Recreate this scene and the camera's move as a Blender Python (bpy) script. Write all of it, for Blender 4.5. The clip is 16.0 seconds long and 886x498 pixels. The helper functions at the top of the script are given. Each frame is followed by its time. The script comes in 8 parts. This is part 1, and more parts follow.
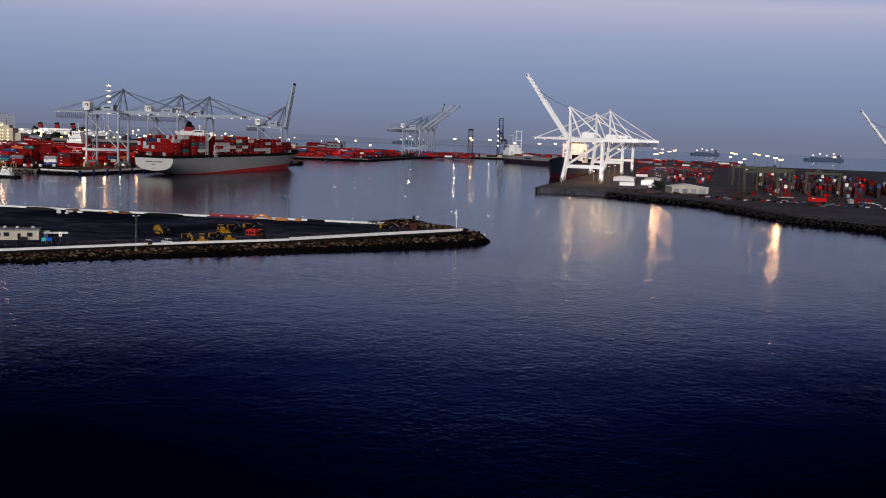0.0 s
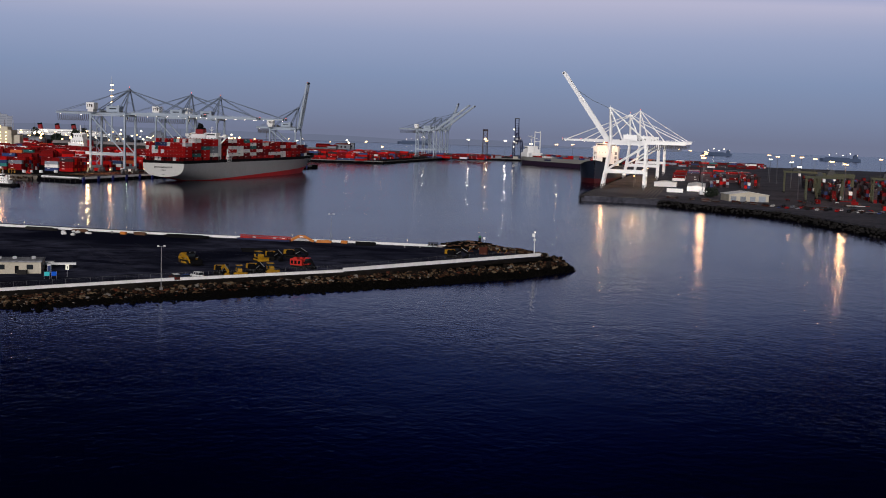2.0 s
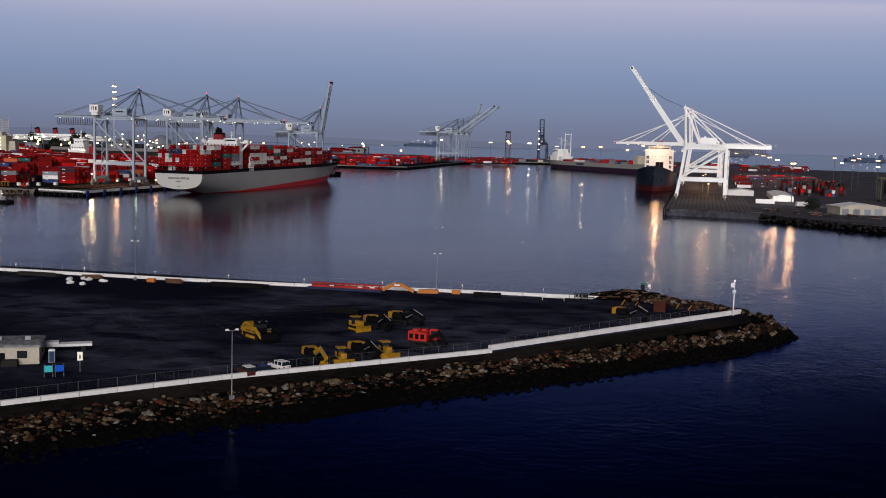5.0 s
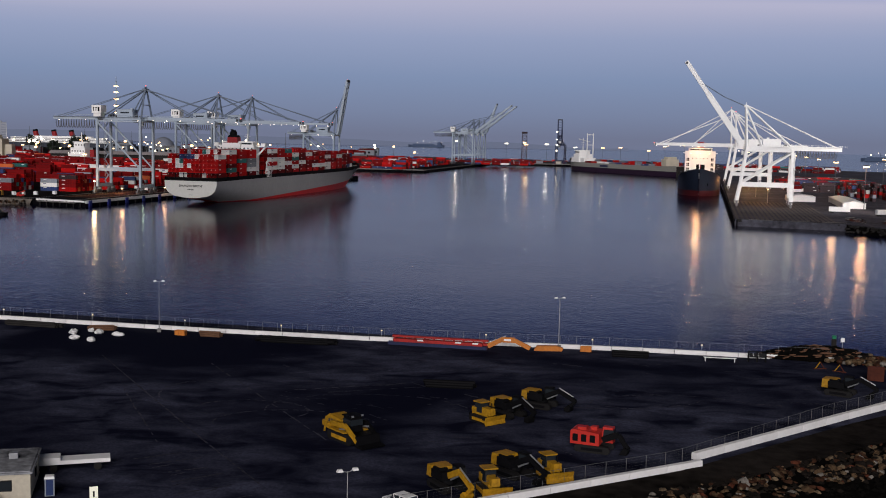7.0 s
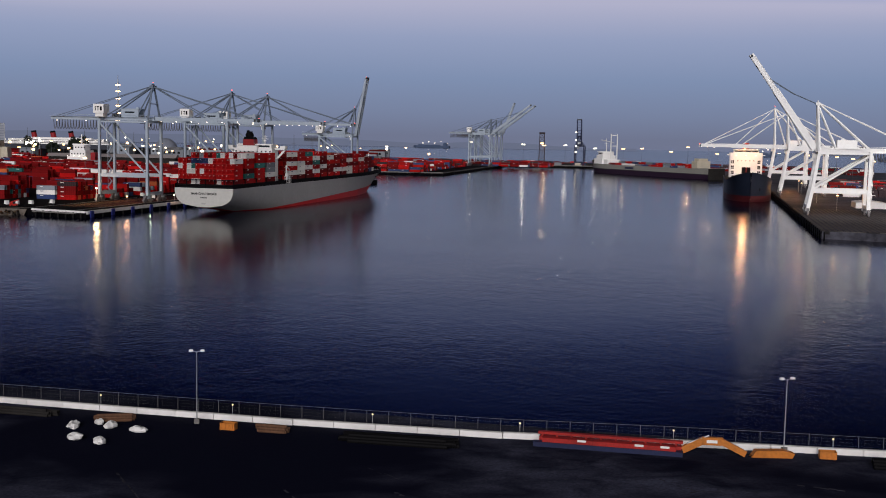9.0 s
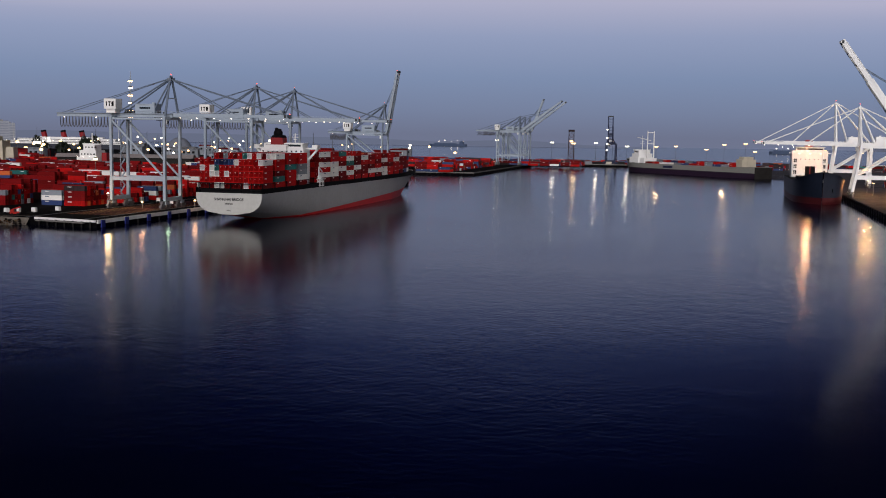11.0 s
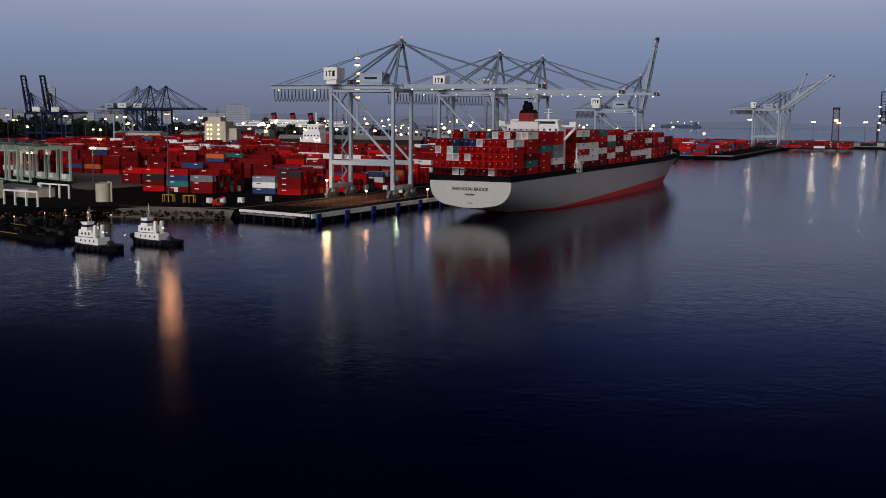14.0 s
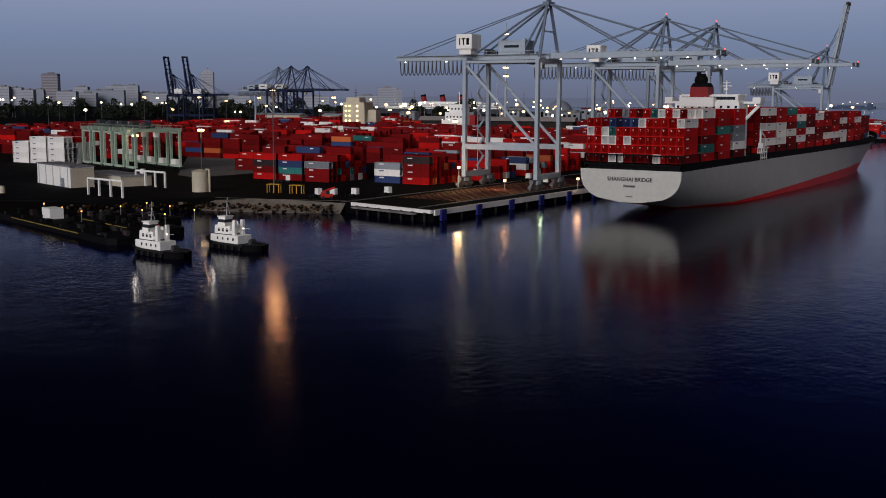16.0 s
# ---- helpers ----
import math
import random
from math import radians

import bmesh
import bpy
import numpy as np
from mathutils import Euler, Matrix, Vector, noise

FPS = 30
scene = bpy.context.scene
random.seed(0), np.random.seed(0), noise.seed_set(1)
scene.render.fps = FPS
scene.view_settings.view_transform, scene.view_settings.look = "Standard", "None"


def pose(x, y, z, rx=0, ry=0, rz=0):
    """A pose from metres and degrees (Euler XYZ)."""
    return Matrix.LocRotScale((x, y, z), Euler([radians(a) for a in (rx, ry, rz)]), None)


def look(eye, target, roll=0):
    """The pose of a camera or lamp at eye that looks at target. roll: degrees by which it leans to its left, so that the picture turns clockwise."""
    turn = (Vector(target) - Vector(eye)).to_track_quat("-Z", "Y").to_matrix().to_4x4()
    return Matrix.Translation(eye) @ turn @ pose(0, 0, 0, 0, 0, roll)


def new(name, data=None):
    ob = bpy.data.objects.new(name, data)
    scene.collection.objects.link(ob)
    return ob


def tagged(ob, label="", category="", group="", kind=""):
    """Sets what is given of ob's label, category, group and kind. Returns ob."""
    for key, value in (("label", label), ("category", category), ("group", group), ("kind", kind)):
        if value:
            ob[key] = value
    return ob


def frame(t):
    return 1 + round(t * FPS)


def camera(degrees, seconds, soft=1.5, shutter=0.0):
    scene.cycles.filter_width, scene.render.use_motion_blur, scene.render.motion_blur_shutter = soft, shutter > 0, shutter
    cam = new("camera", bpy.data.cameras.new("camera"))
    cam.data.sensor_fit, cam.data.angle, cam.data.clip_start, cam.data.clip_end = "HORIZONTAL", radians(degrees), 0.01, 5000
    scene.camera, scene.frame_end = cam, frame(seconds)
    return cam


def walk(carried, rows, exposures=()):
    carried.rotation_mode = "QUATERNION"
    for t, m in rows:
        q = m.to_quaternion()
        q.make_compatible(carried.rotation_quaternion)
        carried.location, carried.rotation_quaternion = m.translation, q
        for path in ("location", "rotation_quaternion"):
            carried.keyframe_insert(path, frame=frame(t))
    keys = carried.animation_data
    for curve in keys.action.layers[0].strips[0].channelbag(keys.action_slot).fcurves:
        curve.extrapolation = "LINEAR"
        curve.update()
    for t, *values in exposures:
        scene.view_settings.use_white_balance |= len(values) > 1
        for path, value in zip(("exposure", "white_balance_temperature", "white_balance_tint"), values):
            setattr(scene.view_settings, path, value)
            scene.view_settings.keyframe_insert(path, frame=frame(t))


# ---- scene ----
cam = camera(43.0, 16.0, 1.0)
PATH = [
    (0.0, (0.29, -0.20, 40.97), (-6.65, 99.05, 30.87), 1.89),
    (0.5, (-6.98, 15.72, 41.79), (-13.93, 114.96, 31.65), 1.90),
    (1.0, (-14.48, 32.26, 42.37), (-21.42, 131.50, 32.20), 1.92),
    (1.5, (-22.15, 49.27, 42.78), (-29.08, 148.51, 32.61), 1.86),
    (2.0, (-29.92, 66.60, 43.08), (-36.83, 165.84, 32.90), 1.79),
    (2.5, (-37.74, 84.16, 43.29), (-44.63, 183.40, 33.13), 1.77),
    (3.0, (-45.57, 101.83, 43.45), (-52.42, 201.08, 33.33), 1.75),
    (3.5, (-53.37, 119.56, 43.59), (-60.19, 218.81, 33.50), 1.69),
    (4.0, (-61.12, 137.27, 43.71), (-67.93, 236.53, 33.64), 1.60),
    (6.5, (-98.59, 224.70, 44.45), (-105.28, 323.97, 34.41), 1.26),
    (7.0, (-105.77, 241.92, 44.60), (-112.47, 341.19, 34.57), 1.23),
    (7.5, (-112.86, 259.08, 44.72), (-119.56, 358.35, 34.70), 1.24),
    (8.0, (-119.86, 276.20, 44.80), (-126.54, 375.48, 34.78), 1.17),
    (8.5, (-126.76, 293.32, 44.84), (-133.43, 392.59, 34.83), 1.13),
    (9.0, (-133.59, 310.46, 44.82), (-140.27, 409.73, 34.82), 1.13),
    (11.5, (-166.51, 397.43, 43.39), (-175.07, 496.53, 33.09), 0.72),
    (12.0, (-172.84, 415.23, 42.80), (-183.34, 514.12, 32.28), 0.66),
    (12.5, (-179.07, 433.18, 42.13), (-192.62, 531.67, 31.38), 0.63),
    (13.0, (-185.15, 451.27, 41.38), (-204.35, 548.77, 30.24), 0.68),
    (13.5, (-191.08, 469.48, 40.58), (-214.44, 566.03, 29.10), 0.60),
    (14.0, (-196.82, 487.77, 39.74), (-223.61, 583.38, 27.84), 0.53),
    (14.5, (-202.32, 506.10, 38.91), (-232.45, 600.66, 26.65), 0.47),
    (15.0, (-207.52, 524.38, 38.13), (-240.97, 617.77, 25.48), 0.33),
    (15.5, (-212.38, 542.55, 37.45), (-249.12, 634.64, 24.39), 0.26),
    (16.0, (-216.81, 560.50, 36.95), (-256.32, 651.36, 23.48), 0.21),
]
walk(cam, [(t, look(eye, target, roll)) for t, eye, target, roll in PATH], [(0.0, -0.1), (9.2, -0.16), (12.5, -0.25), (16.0, -0.42)])

# ---- world and light ----
world = bpy.data.worlds.new("dusk")
scene.world = world
world.use_nodes = True
wn, wl = world.node_tree.nodes, world.node_tree.links
wn.clear()
w_out, w_bg = wn.new("ShaderNodeOutputWorld"), wn.new("ShaderNodeBackground")
w_tc, w_sep, w_ramp = wn.new("ShaderNodeTexCoord"), wn.new("ShaderNodeSeparateXYZ"), wn.new("ShaderNodeValToRGB")
wl.new(w_tc.outputs["Generated"], w_sep.inputs[0])
# the twilight arch: the glow stands highest towards the north and sinks to either side
w_az, w_off, w_abs, w_cap, w_sq, w_high, w_pos, w_el = (wn.new("ShaderNodeMath") for _ in range(8))
for node, op in ((w_az, "ARCTAN2"), (w_off, "ADD"), (w_abs, "ABSOLUTE"), (w_cap, "MINIMUM"), (w_sq, "POWER"), (w_high, "SUBTRACT"), (w_pos, "MAXIMUM"), (w_el, "MULTIPLY_ADD")):
    node.operation = op
w_off.inputs[1].default_value, w_cap.inputs[1].default_value, w_sq.inputs[1].default_value = 0.02, 1.0, 2.0
w_high.inputs[1].default_value, w_pos.inputs[1].default_value = 0.098, 0.0
w_gain = wn.new("ShaderNodeMath")
w_gain.operation, w_gain.inputs[1].default_value = "MULTIPLY", 6.0
wl.new(w_sep.outputs["X"], w_az.inputs[0]), wl.new(w_sep.outputs["Y"], w_az.inputs[1])
wl.new(w_az.outputs[0], w_off.inputs[0]), wl.new(w_off.outputs[0], w_abs.inputs[0]), wl.new(w_abs.outputs[0], w_cap.inputs[0])
wl.new(w_cap.outputs[0], w_sq.inputs[0]), wl.new(w_sq.outputs[0], w_gain.inputs[0])
wl.new(w_sep.outputs["Z"], w_high.inputs[0]), wl.new(w_high.outputs[0], w_pos.inputs[0])
wl.new(w_gain.outputs[0], w_el.inputs[0]), wl.new(w_pos.outputs[0], w_el.inputs[1]), wl.new(w_sep.outputs["Z"], w_el.inputs[2])
wl.new(w_el.outputs[0], w_ramp.inputs[0])
wl.new(w_ramp.outputs[0], w_bg.inputs[0])
wl.new(w_bg.outputs[0], w_out.inputs[0])
w_bg.inputs[1].default_value = 1.0


def srgb(r, g, b):
    return tuple(((c / 255) / 12.92 if c <= 10 else ((c / 255 + 0.055) / 1.055) ** 2.4) for c in (r, g, b)) + (1.0,)


# twilight: dull near the sea, a pale belt above it, deep blue overhead
SKY = [(0.0, (117, 124, 150)), (0.02, (125, 137, 167)), (0.05, (133, 150, 184)), (0.085, (154, 166, 199)), (0.12, (187, 187, 213)),
       (0.15, (143, 159, 206)), (0.185, (51, 78, 152)), (0.24, (5, 18, 94)), (0.31, (0, 3, 40)), (0.38, (0, 1, 8)), (1.0, (0, 1, 6))]
el = w_ramp.color_ramp.elements
while len(el) < len(SKY):
    el.new(0.5)
for e, (p, c) in zip(el, SKY):
    e.position, e.color = p, srgb(*c)

sun = new("sun", bpy.data.lights.new("sun", "SUN"))
sun.data.energy, sun.data.angle, sun.data.color = 2.7, radians(40), (1.0, 0.94, 0.95)
sun.matrix_world = look((0, 0, 100), (6, 97, 62))


# ---- materials ----
def mat(name, col, rough=0.6, metal=0.0, var=0.25, scale=2.0, bump=0.15, col2=None, emit=None, strength=0.0, ior=1.45, random_hue=0.0, coat=0.0, gloss=0.35):
    """A painted, stony or metal surface with stains at two scales and fine relief."""
    m = bpy.data.materials.new(name)
    m.use_nodes = True
    n, l = m.node_tree.nodes, m.node_tree.links
    b = n["Principled BSDF"]
    tc = n.new("ShaderNodeTexCoord")
    src = tc.outputs["Object"]
    n1, n2 = n.new("ShaderNodeTexNoise"), n.new("ShaderNodeTexNoise")
    n1.inputs["Scale"].default_value, n1.inputs["Detail"].default_value = 0.35 / scale, 6
    n2.inputs["Scale"].default_value, n2.inputs["Detail"].default_value = 4.0 / scale, 8
    l.new(src, n1.inputs["Vector"]), l.new(src, n2.inputs["Vector"])
    mix = n.new("ShaderNodeMix")
    mix.data_type = "FLOAT"
    mix.inputs[0].default_value = 0.5
    l.new(n1.outputs[0], mix.inputs[2]), l.new(n2.outputs[0], mix.inputs[3])
    ramp = n.new("ShaderNodeValToRGB")
    c2 = col2 or tuple(c * (1 - var) for c in col)
    ramp.color_ramp.elements[0].position, ramp.color_ramp.elements[1].position = 0.35, 0.65
    ramp.color_ramp.elements[0].color, ramp.color_ramp.elements[1].color = (*c2, 1), (*col, 1)
    l.new(mix.outputs[0], ramp.inputs[0])
    last = ramp.outputs[0]
    if random_hue:
        oi, hs, mr = n.new("ShaderNodeObjectInfo"), n.new("ShaderNodeHueSaturation"), n.new("ShaderNodeMapRange")
        geo, add, fr = n.new("ShaderNodeNewGeometry"), n.new("ShaderNodeMath"), n.new("ShaderNodeMath")
        fr.operation = "FRACT"
        l.new(oi.outputs["Random"], add.inputs[0]), l.new(geo.outputs["Random Per Island"], add.inputs[1])
        l.new(add.outputs[0], fr.inputs[0])
        mr.inputs[3].default_value, mr.inputs[4].default_value = 1 - random_hue, 1 + random_hue
        l.new(fr.outputs[0], mr.inputs[0]), l.new(mr.outputs[0], hs.inputs["Value"]), l.new(last, hs.inputs["Color"])
        last = hs.outputs[0]
    l.new(last, b.inputs["Base Color"])
    b.inputs["Roughness"].default_value, b.inputs["Metallic"].default_value, b.inputs["IOR"].default_value = rough, metal, ior
    b.inputs["Coat Weight"].default_value = coat
    b.inputs["Specular IOR Level"].default_value = gloss if metal < 0.3 and rough > 0.3 else 0.5
    if bump:
        bp = n.new("ShaderNodeBump")
        bp.inputs["Strength"].default_value, bp.inputs["Distance"].default_value = bump, 0.05 * scale
        l.new(n2.outputs[0], bp.inputs["Height"]), l.new(bp.outputs[0], b.inputs["Normal"])
    if emit:
        b.inputs["Emission Color"].default_value, b.inputs["Emission Strength"].default_value = (*emit, 1), strength
    return m


def glow(name, col, strength):
    m = bpy.data.materials.new(name)
    m.use_nodes = True
    n, l = m.node_tree.nodes, m.node_tree.links
    n.clear()
    o, e = n.new("ShaderNodeOutputMaterial"), n.new("ShaderNodeEmission")
    e.inputs[0].default_value, e.inputs[1].default_value = (*col, 1), strength
    l.new(e.outputs[0], o.inputs[0])
    return m


def water_material():
    m = bpy.data.materials.new("harbour_water")
    m.use_nodes = True
    n, l = m.node_tree.nodes, m.node_tree.links
    b = n["Principled BSDF"]
    b.inputs["Base Color"].default_value = (0.0002, 0.0008, 0.011, 1)
    b.inputs["IOR"].default_value = 1.125
    tc, mp = n.new("ShaderNodeTexCoord"), n.new("ShaderNodeMapping")
    mp.inputs["Scale"].default_value = (1.0, 0.7, 1.0)
    mp.inputs["Rotation"].default_value = (0, 0, 0.4)
    l.new(tc.outputs["Object"], mp.inputs[0])
    # sheltered inside the basin: lower ripples, a finer ruffle
    sep, calm, fine = n.new("ShaderNodeSeparateXYZ"), n.new("ShaderNodeMapRange"), n.new("ShaderNodeMapRange")
    l.new(tc.outputs["Object"], sep.inputs[0])
    for node, a, c in ((calm, 1.0, 0.72), (fine, 0.085, 0.135)):
        node.inputs[1].default_value, node.inputs[2].default_value, node.inputs[3].default_value, node.inputs[4].default_value = 180.0, 420.0, a, c
        l.new(sep.outputs["Y"], node.inputs[0])
    l.new(fine.outputs[0], b.inputs["Roughness"])
    last = None
    for sc, dist, st in ((0.8, 0.17, 0.56), (0.22, 0.3, 0.36)):
        t, bp = n.new("ShaderNodeTexNoise"), n.new("ShaderNodeBump")
        t.inputs["Scale"].default_value, t.inputs["Detail"].default_value = sc, 5
        l.new(mp.outputs[0], t.inputs["Vector"])
        # calm and ruffled patches
        k, mr, mu = n.new("ShaderNodeTexNoise"), n.new("ShaderNodeMapRange"), n.new("ShaderNodeMath")
        k.inputs["Scale"].default_value, k.inputs["Detail"].default_value = 0.012, 3
        l.new(tc.outputs["Object"], k.inputs["Vector"])
        mr.inputs[1].default_value, mr.inputs[2].default_value, mr.inputs[3].default_value, mr.inputs[4].default_value = 0.35, 0.65, 0.35, 1.0
        l.new(k.outputs[0], mr.inputs[0])
        mu.operation = "MULTIPLY"
        ms = n.new("ShaderNodeMath")
        ms.operation = "MULTIPLY"
        l.new(mr.outputs[0], ms.inputs[0]), l.new(calm.outputs[0], ms.inputs[1])
        l.new(t.outputs[0], mu.inputs[0]), l.new(ms.outputs[0], mu.inputs[1])
        bp.inputs["Strength"].default_value, bp.inputs["Distance"].default_value = st, dist
        l.new(mu.outputs[0], bp.inputs["Height"])
        if last:
            l.new(last, bp.inputs["Normal"])
        last = bp.outputs[0]
    l.new(last, b.inputs["Normal"])
    return m


WATER = water_material()
def asphalt_material():
    """Blue-black asphalt, worn pale in broad brushed patches, with fine grit."""
    m = bpy.data.materials.new("yard_asphalt")
    m.use_nodes = True
    n, l = m.node_tree.nodes, m.node_tree.links
    b = n["Principled BSDF"]
    tc = n.new("ShaderNodeTexCoord")

    def field(scale, detail, stretch, turn, lo, hi):
        mp, t, r = n.new("ShaderNodeMapping"), n.new("ShaderNodeTexNoise"), n.new("ShaderNodeMapRange")
        mp.inputs["Scale"].default_value, mp.inputs["Rotation"].default_value = (1, stretch, 1), (0, 0, turn)
        t.inputs["Scale"].default_value, t.inputs["Detail"].default_value, t.inputs["Distortion"].default_value = scale, detail, 0.6
        r.inputs[1].default_value, r.inputs[2].default_value = lo, hi
        l.new(tc.outputs["Object"], mp.inputs[0]), l.new(mp.outputs[0], t.inputs["Vector"]), l.new(t.outputs[0], r.inputs[0])
        return r.outputs[0]

    broad, brush, grit = field(0.02, 4, 1.0, 0.0, 0.36, 0.56), field(0.13, 10, 1.7, -0.5, 0.34, 0.66), field(2.2, 5, 1.0, 0.0, 0.3, 0.75)
    mu, mg = n.new("ShaderNodeMath"), n.new("ShaderNodeMath")
    mu.operation, mg.operation = "MULTIPLY", "MULTIPLY"
    l.new(broad, mu.inputs[0]), l.new(brush, mu.inputs[1]), l.new(mu.outputs[0], mg.inputs[0])
    half = n.new("ShaderNodeMapRange")
    half.inputs[3].default_value = 0.45
    l.new(grit, half.inputs[0]), l.new(half.outputs[0], mg.inputs[1])
    mix = n.new("ShaderNodeMix")
    mix.data_type = "RGBA"
    mix.inputs[6].default_value, mix.inputs[7].default_value = (0.0045, 0.0052, 0.015, 1), (0.078, 0.083, 0.128, 1)
    l.new(mg.outputs[0], mix.inputs[0]), l.new(mix.outputs[2], b.inputs["Base Color"])
    b.inputs["Roughness"].default_value, b.inputs["Specular IOR Level"].default_value = 0.95, 0.04
    bp = n.new("ShaderNodeBump")
    bp.inputs["Strength"].default_value, bp.inputs["Distance"].default_value = 0.3, 0.06
    l.new(grit, bp.inputs["Height"]), l.new(bp.outputs[0], b.inputs["Normal"])
    return m


ASPHALT = asphalt_material()
CONCRETE = mat("quay_concrete", (0.22, 0.21, 0.2), 0.85, var=0.5, scale=6, bump=0.3)
DARKCON = mat("stained_concrete", (0.03, 0.028, 0.027), 0.9, var=0.5, scale=6, bump=0.3, gloss=0.15)
WHITEWALL = mat("white_painted_concrete", (0.84, 0.83, 0.81), 0.7, var=0.14, scale=3)
DIRT = mat("dirt_verge", (0.028, 0.023, 0.02), 0.95, col2=(0.003, 0.0025, 0.002), scale=7, bump=0.4, gloss=0.03)
BANK = mat("pale_dirt_bank", (0.2, 0.175, 0.15), 0.95, var=0.5, scale=5, bump=0.4, gloss=0.08)
def rock_material():
    """Quarry stone of several kinds, one to each rock: dark, russet, tan and pale grey, with grain and relief."""
    m = bpy.data.materials.new("riprap_rock")
    m.use_nodes = True
    n, l = m.node_tree.nodes, m.node_tree.links
    b = n["Principled BSDF"]
    tc, oi, geo, add, fr = (n.new("ShaderNode" + k) for k in ("TexCoord", "ObjectInfo", "NewGeometry", "Math", "Math"))
    fr.operation = "FRACT"
    l.new(oi.outputs["Random"], add.inputs[0]), l.new(geo.outputs["Random Per Island"], add.inputs[1]), l.new(add.outputs[0], fr.inputs[0])
    kind = n.new("ShaderNodeValToRGB")
    kind.color_ramp.interpolation = "CONSTANT"
    el = kind.color_ramp.elements
    stones = ((0.0, (0.012, 0.009, 0.007)), (0.42, (0.05, 0.022, 0.012)), (0.6, (0.1, 0.062, 0.034)), (0.76, (0.16, 0.115, 0.07)), (0.88, (0.21, 0.19, 0.165)), (0.95, (0.1, 0.03, 0.016)))
    while len(el) < len(stones):
        el.new(0.5)
    for e, (q, c) in zip(el, stones):
        e.position, e.color = q, (*c, 1)
    l.new(fr.outputs[0], kind.inputs[0])
    t, r, mx = n.new("ShaderNodeTexNoise"), n.new("ShaderNodeMapRange"), n.new("ShaderNodeMix")
    t.inputs["Scale"].default_value, t.inputs["Detail"].default_value = 1.7, 8
    r.inputs[1].default_value, r.inputs[2].default_value, r.inputs[3].default_value, r.inputs[4].default_value = 0.3, 0.7, 0.35, 1.15
    mx.data_type, mx.blend_type = "RGBA", "MULTIPLY"
    mx.inputs[0].default_value = 1.0
    l.new(tc.outputs["Object"], t.inputs["Vector"]), l.new(t.outputs[0], r.inputs[0])
    l.new(kind.outputs[0], mx.inputs[6]), l.new(r.outputs[0], mx.inputs[7]), l.new(mx.outputs[2], b.inputs["Base Color"])
    b.inputs["Roughness"].default_value, b.inputs["Specular IOR Level"].default_value = 0.9, 0.1
    bp = n.new("ShaderNodeBump")
    bp.inputs["Strength"].default_value, bp.inputs["Distance"].default_value = 0.6, 0.08
    l.new(t.outputs[0], bp.inputs["Height"]), l.new(bp.outputs[0], b.inputs["Normal"])
    return m


ROCK = rock_material()
WETROCK = mat("wet_rock_bed", (0.004, 0.0035, 0.003), 0.85, var=0.5, scale=3, bump=0.5, gloss=0.05)
LAND = mat("harbour_land", (0.005, 0.005, 0.006), 0.9, var=0.6, scale=30, bump=0.2, gloss=0.06)
# paler than LAND: lamplight on the east yard put into its colour
PALELAND = mat("lamplit_pale_asphalt", (0.1, 0.1, 0.125), 0.9, var=0.7, scale=12, bump=0.2, gloss=0.1)
HULLGREY = mat("grey_hull_paint", (0.47, 0.475, 0.48), 0.45, var=0.15, scale=8, bump=0.05)
TRANSOM = mat("pale_stern_paint", (0.52, 0.52, 0.49), 0.5, var=0.15, scale=6, bump=0.05)
BOOT = mat("red_boot_topping", (0.72, 0.016, 0.016), 0.5, var=0.2, scale=6, bump=0.05)
BLACK = mat("black_paint", (0.005, 0.005, 0.006), 0.7, var=0.3, bump=0.1, gloss=0.1)
DARKBOOT = mat("dull_red_bottom", (0.08, 0.009, 0.012), 0.6, var=0.3, scale=6, bump=0.1)
NAVY = mat("dark_blue_hull", (0.012, 0.018, 0.035), 0.5, var=0.3, scale=6, bump=0.1)
SHIPWHITE = mat("white_ship_paint", (0.88, 0.88, 0.86), 0.45, var=0.12, scale=4, bump=0.05)
FUNNELRED = mat("funnel_red_paint", (0.28, 0.012, 0.016), 0.5, var=0.2)
GLASS = mat("dark_window_glass", (0.02, 0.025, 0.03), 0.08, var=0.2, bump=0)
CRANEGREY = mat("blue_grey_crane_paint", (0.37, 0.44, 0.52), 0.5, var=0.2, scale=4, bump=0.05)
# darker CRANEGREY: backlit masts and stays have their shade in the colour
CRANESLATE = mat("slate_and_backlit_crane_tone", (0.15, 0.19, 0.25), 0.5, var=0.25, scale=4, bump=0.05)
CRANEDARK = mat("dark_machinery", (0.05, 0.055, 0.06), 0.6, var=0.3)
CRANEWHITE = mat("white_crane_paint", (0.82, 0.83, 0.83), 0.45, var=0.12, scale=4, bump=0.05)
CRANEBLUE = mat("navy_crane_paint", (0.008, 0.014, 0.05), 0.5, var=0.2)
CRANEGREEN = mat("pale_green_crane_paint", (0.38, 0.5, 0.4), 0.55, var=0.25, scale=3)
YARDRED = mat("worn_red_deck", (0.16, 0.018, 0.018), 0.8, var=0.5)
CABLE = mat("steel_cable", (0.1, 0.1, 0.11), 0.5, metal=0.6, bump=0)
C_RED = mat("red_container_paint", (0.5, 0.006, 0.006), 0.6, var=0.3, scale=2, gloss=0.12, random_hue=0.28)
C_MAROON = mat("maroon_container_paint", (0.17, 0.004, 0.005), 0.6, var=0.3, scale=2, gloss=0.1, random_hue=0.3)
C_WHITE = mat("white_container_paint", (0.84, 0.83, 0.8), 0.55, var=0.15, scale=2, random_hue=0.1)
C_TEAL = mat("teal_container_paint", (0.02, 0.16, 0.15), 0.55, var=0.25, scale=2, random_hue=0.3)
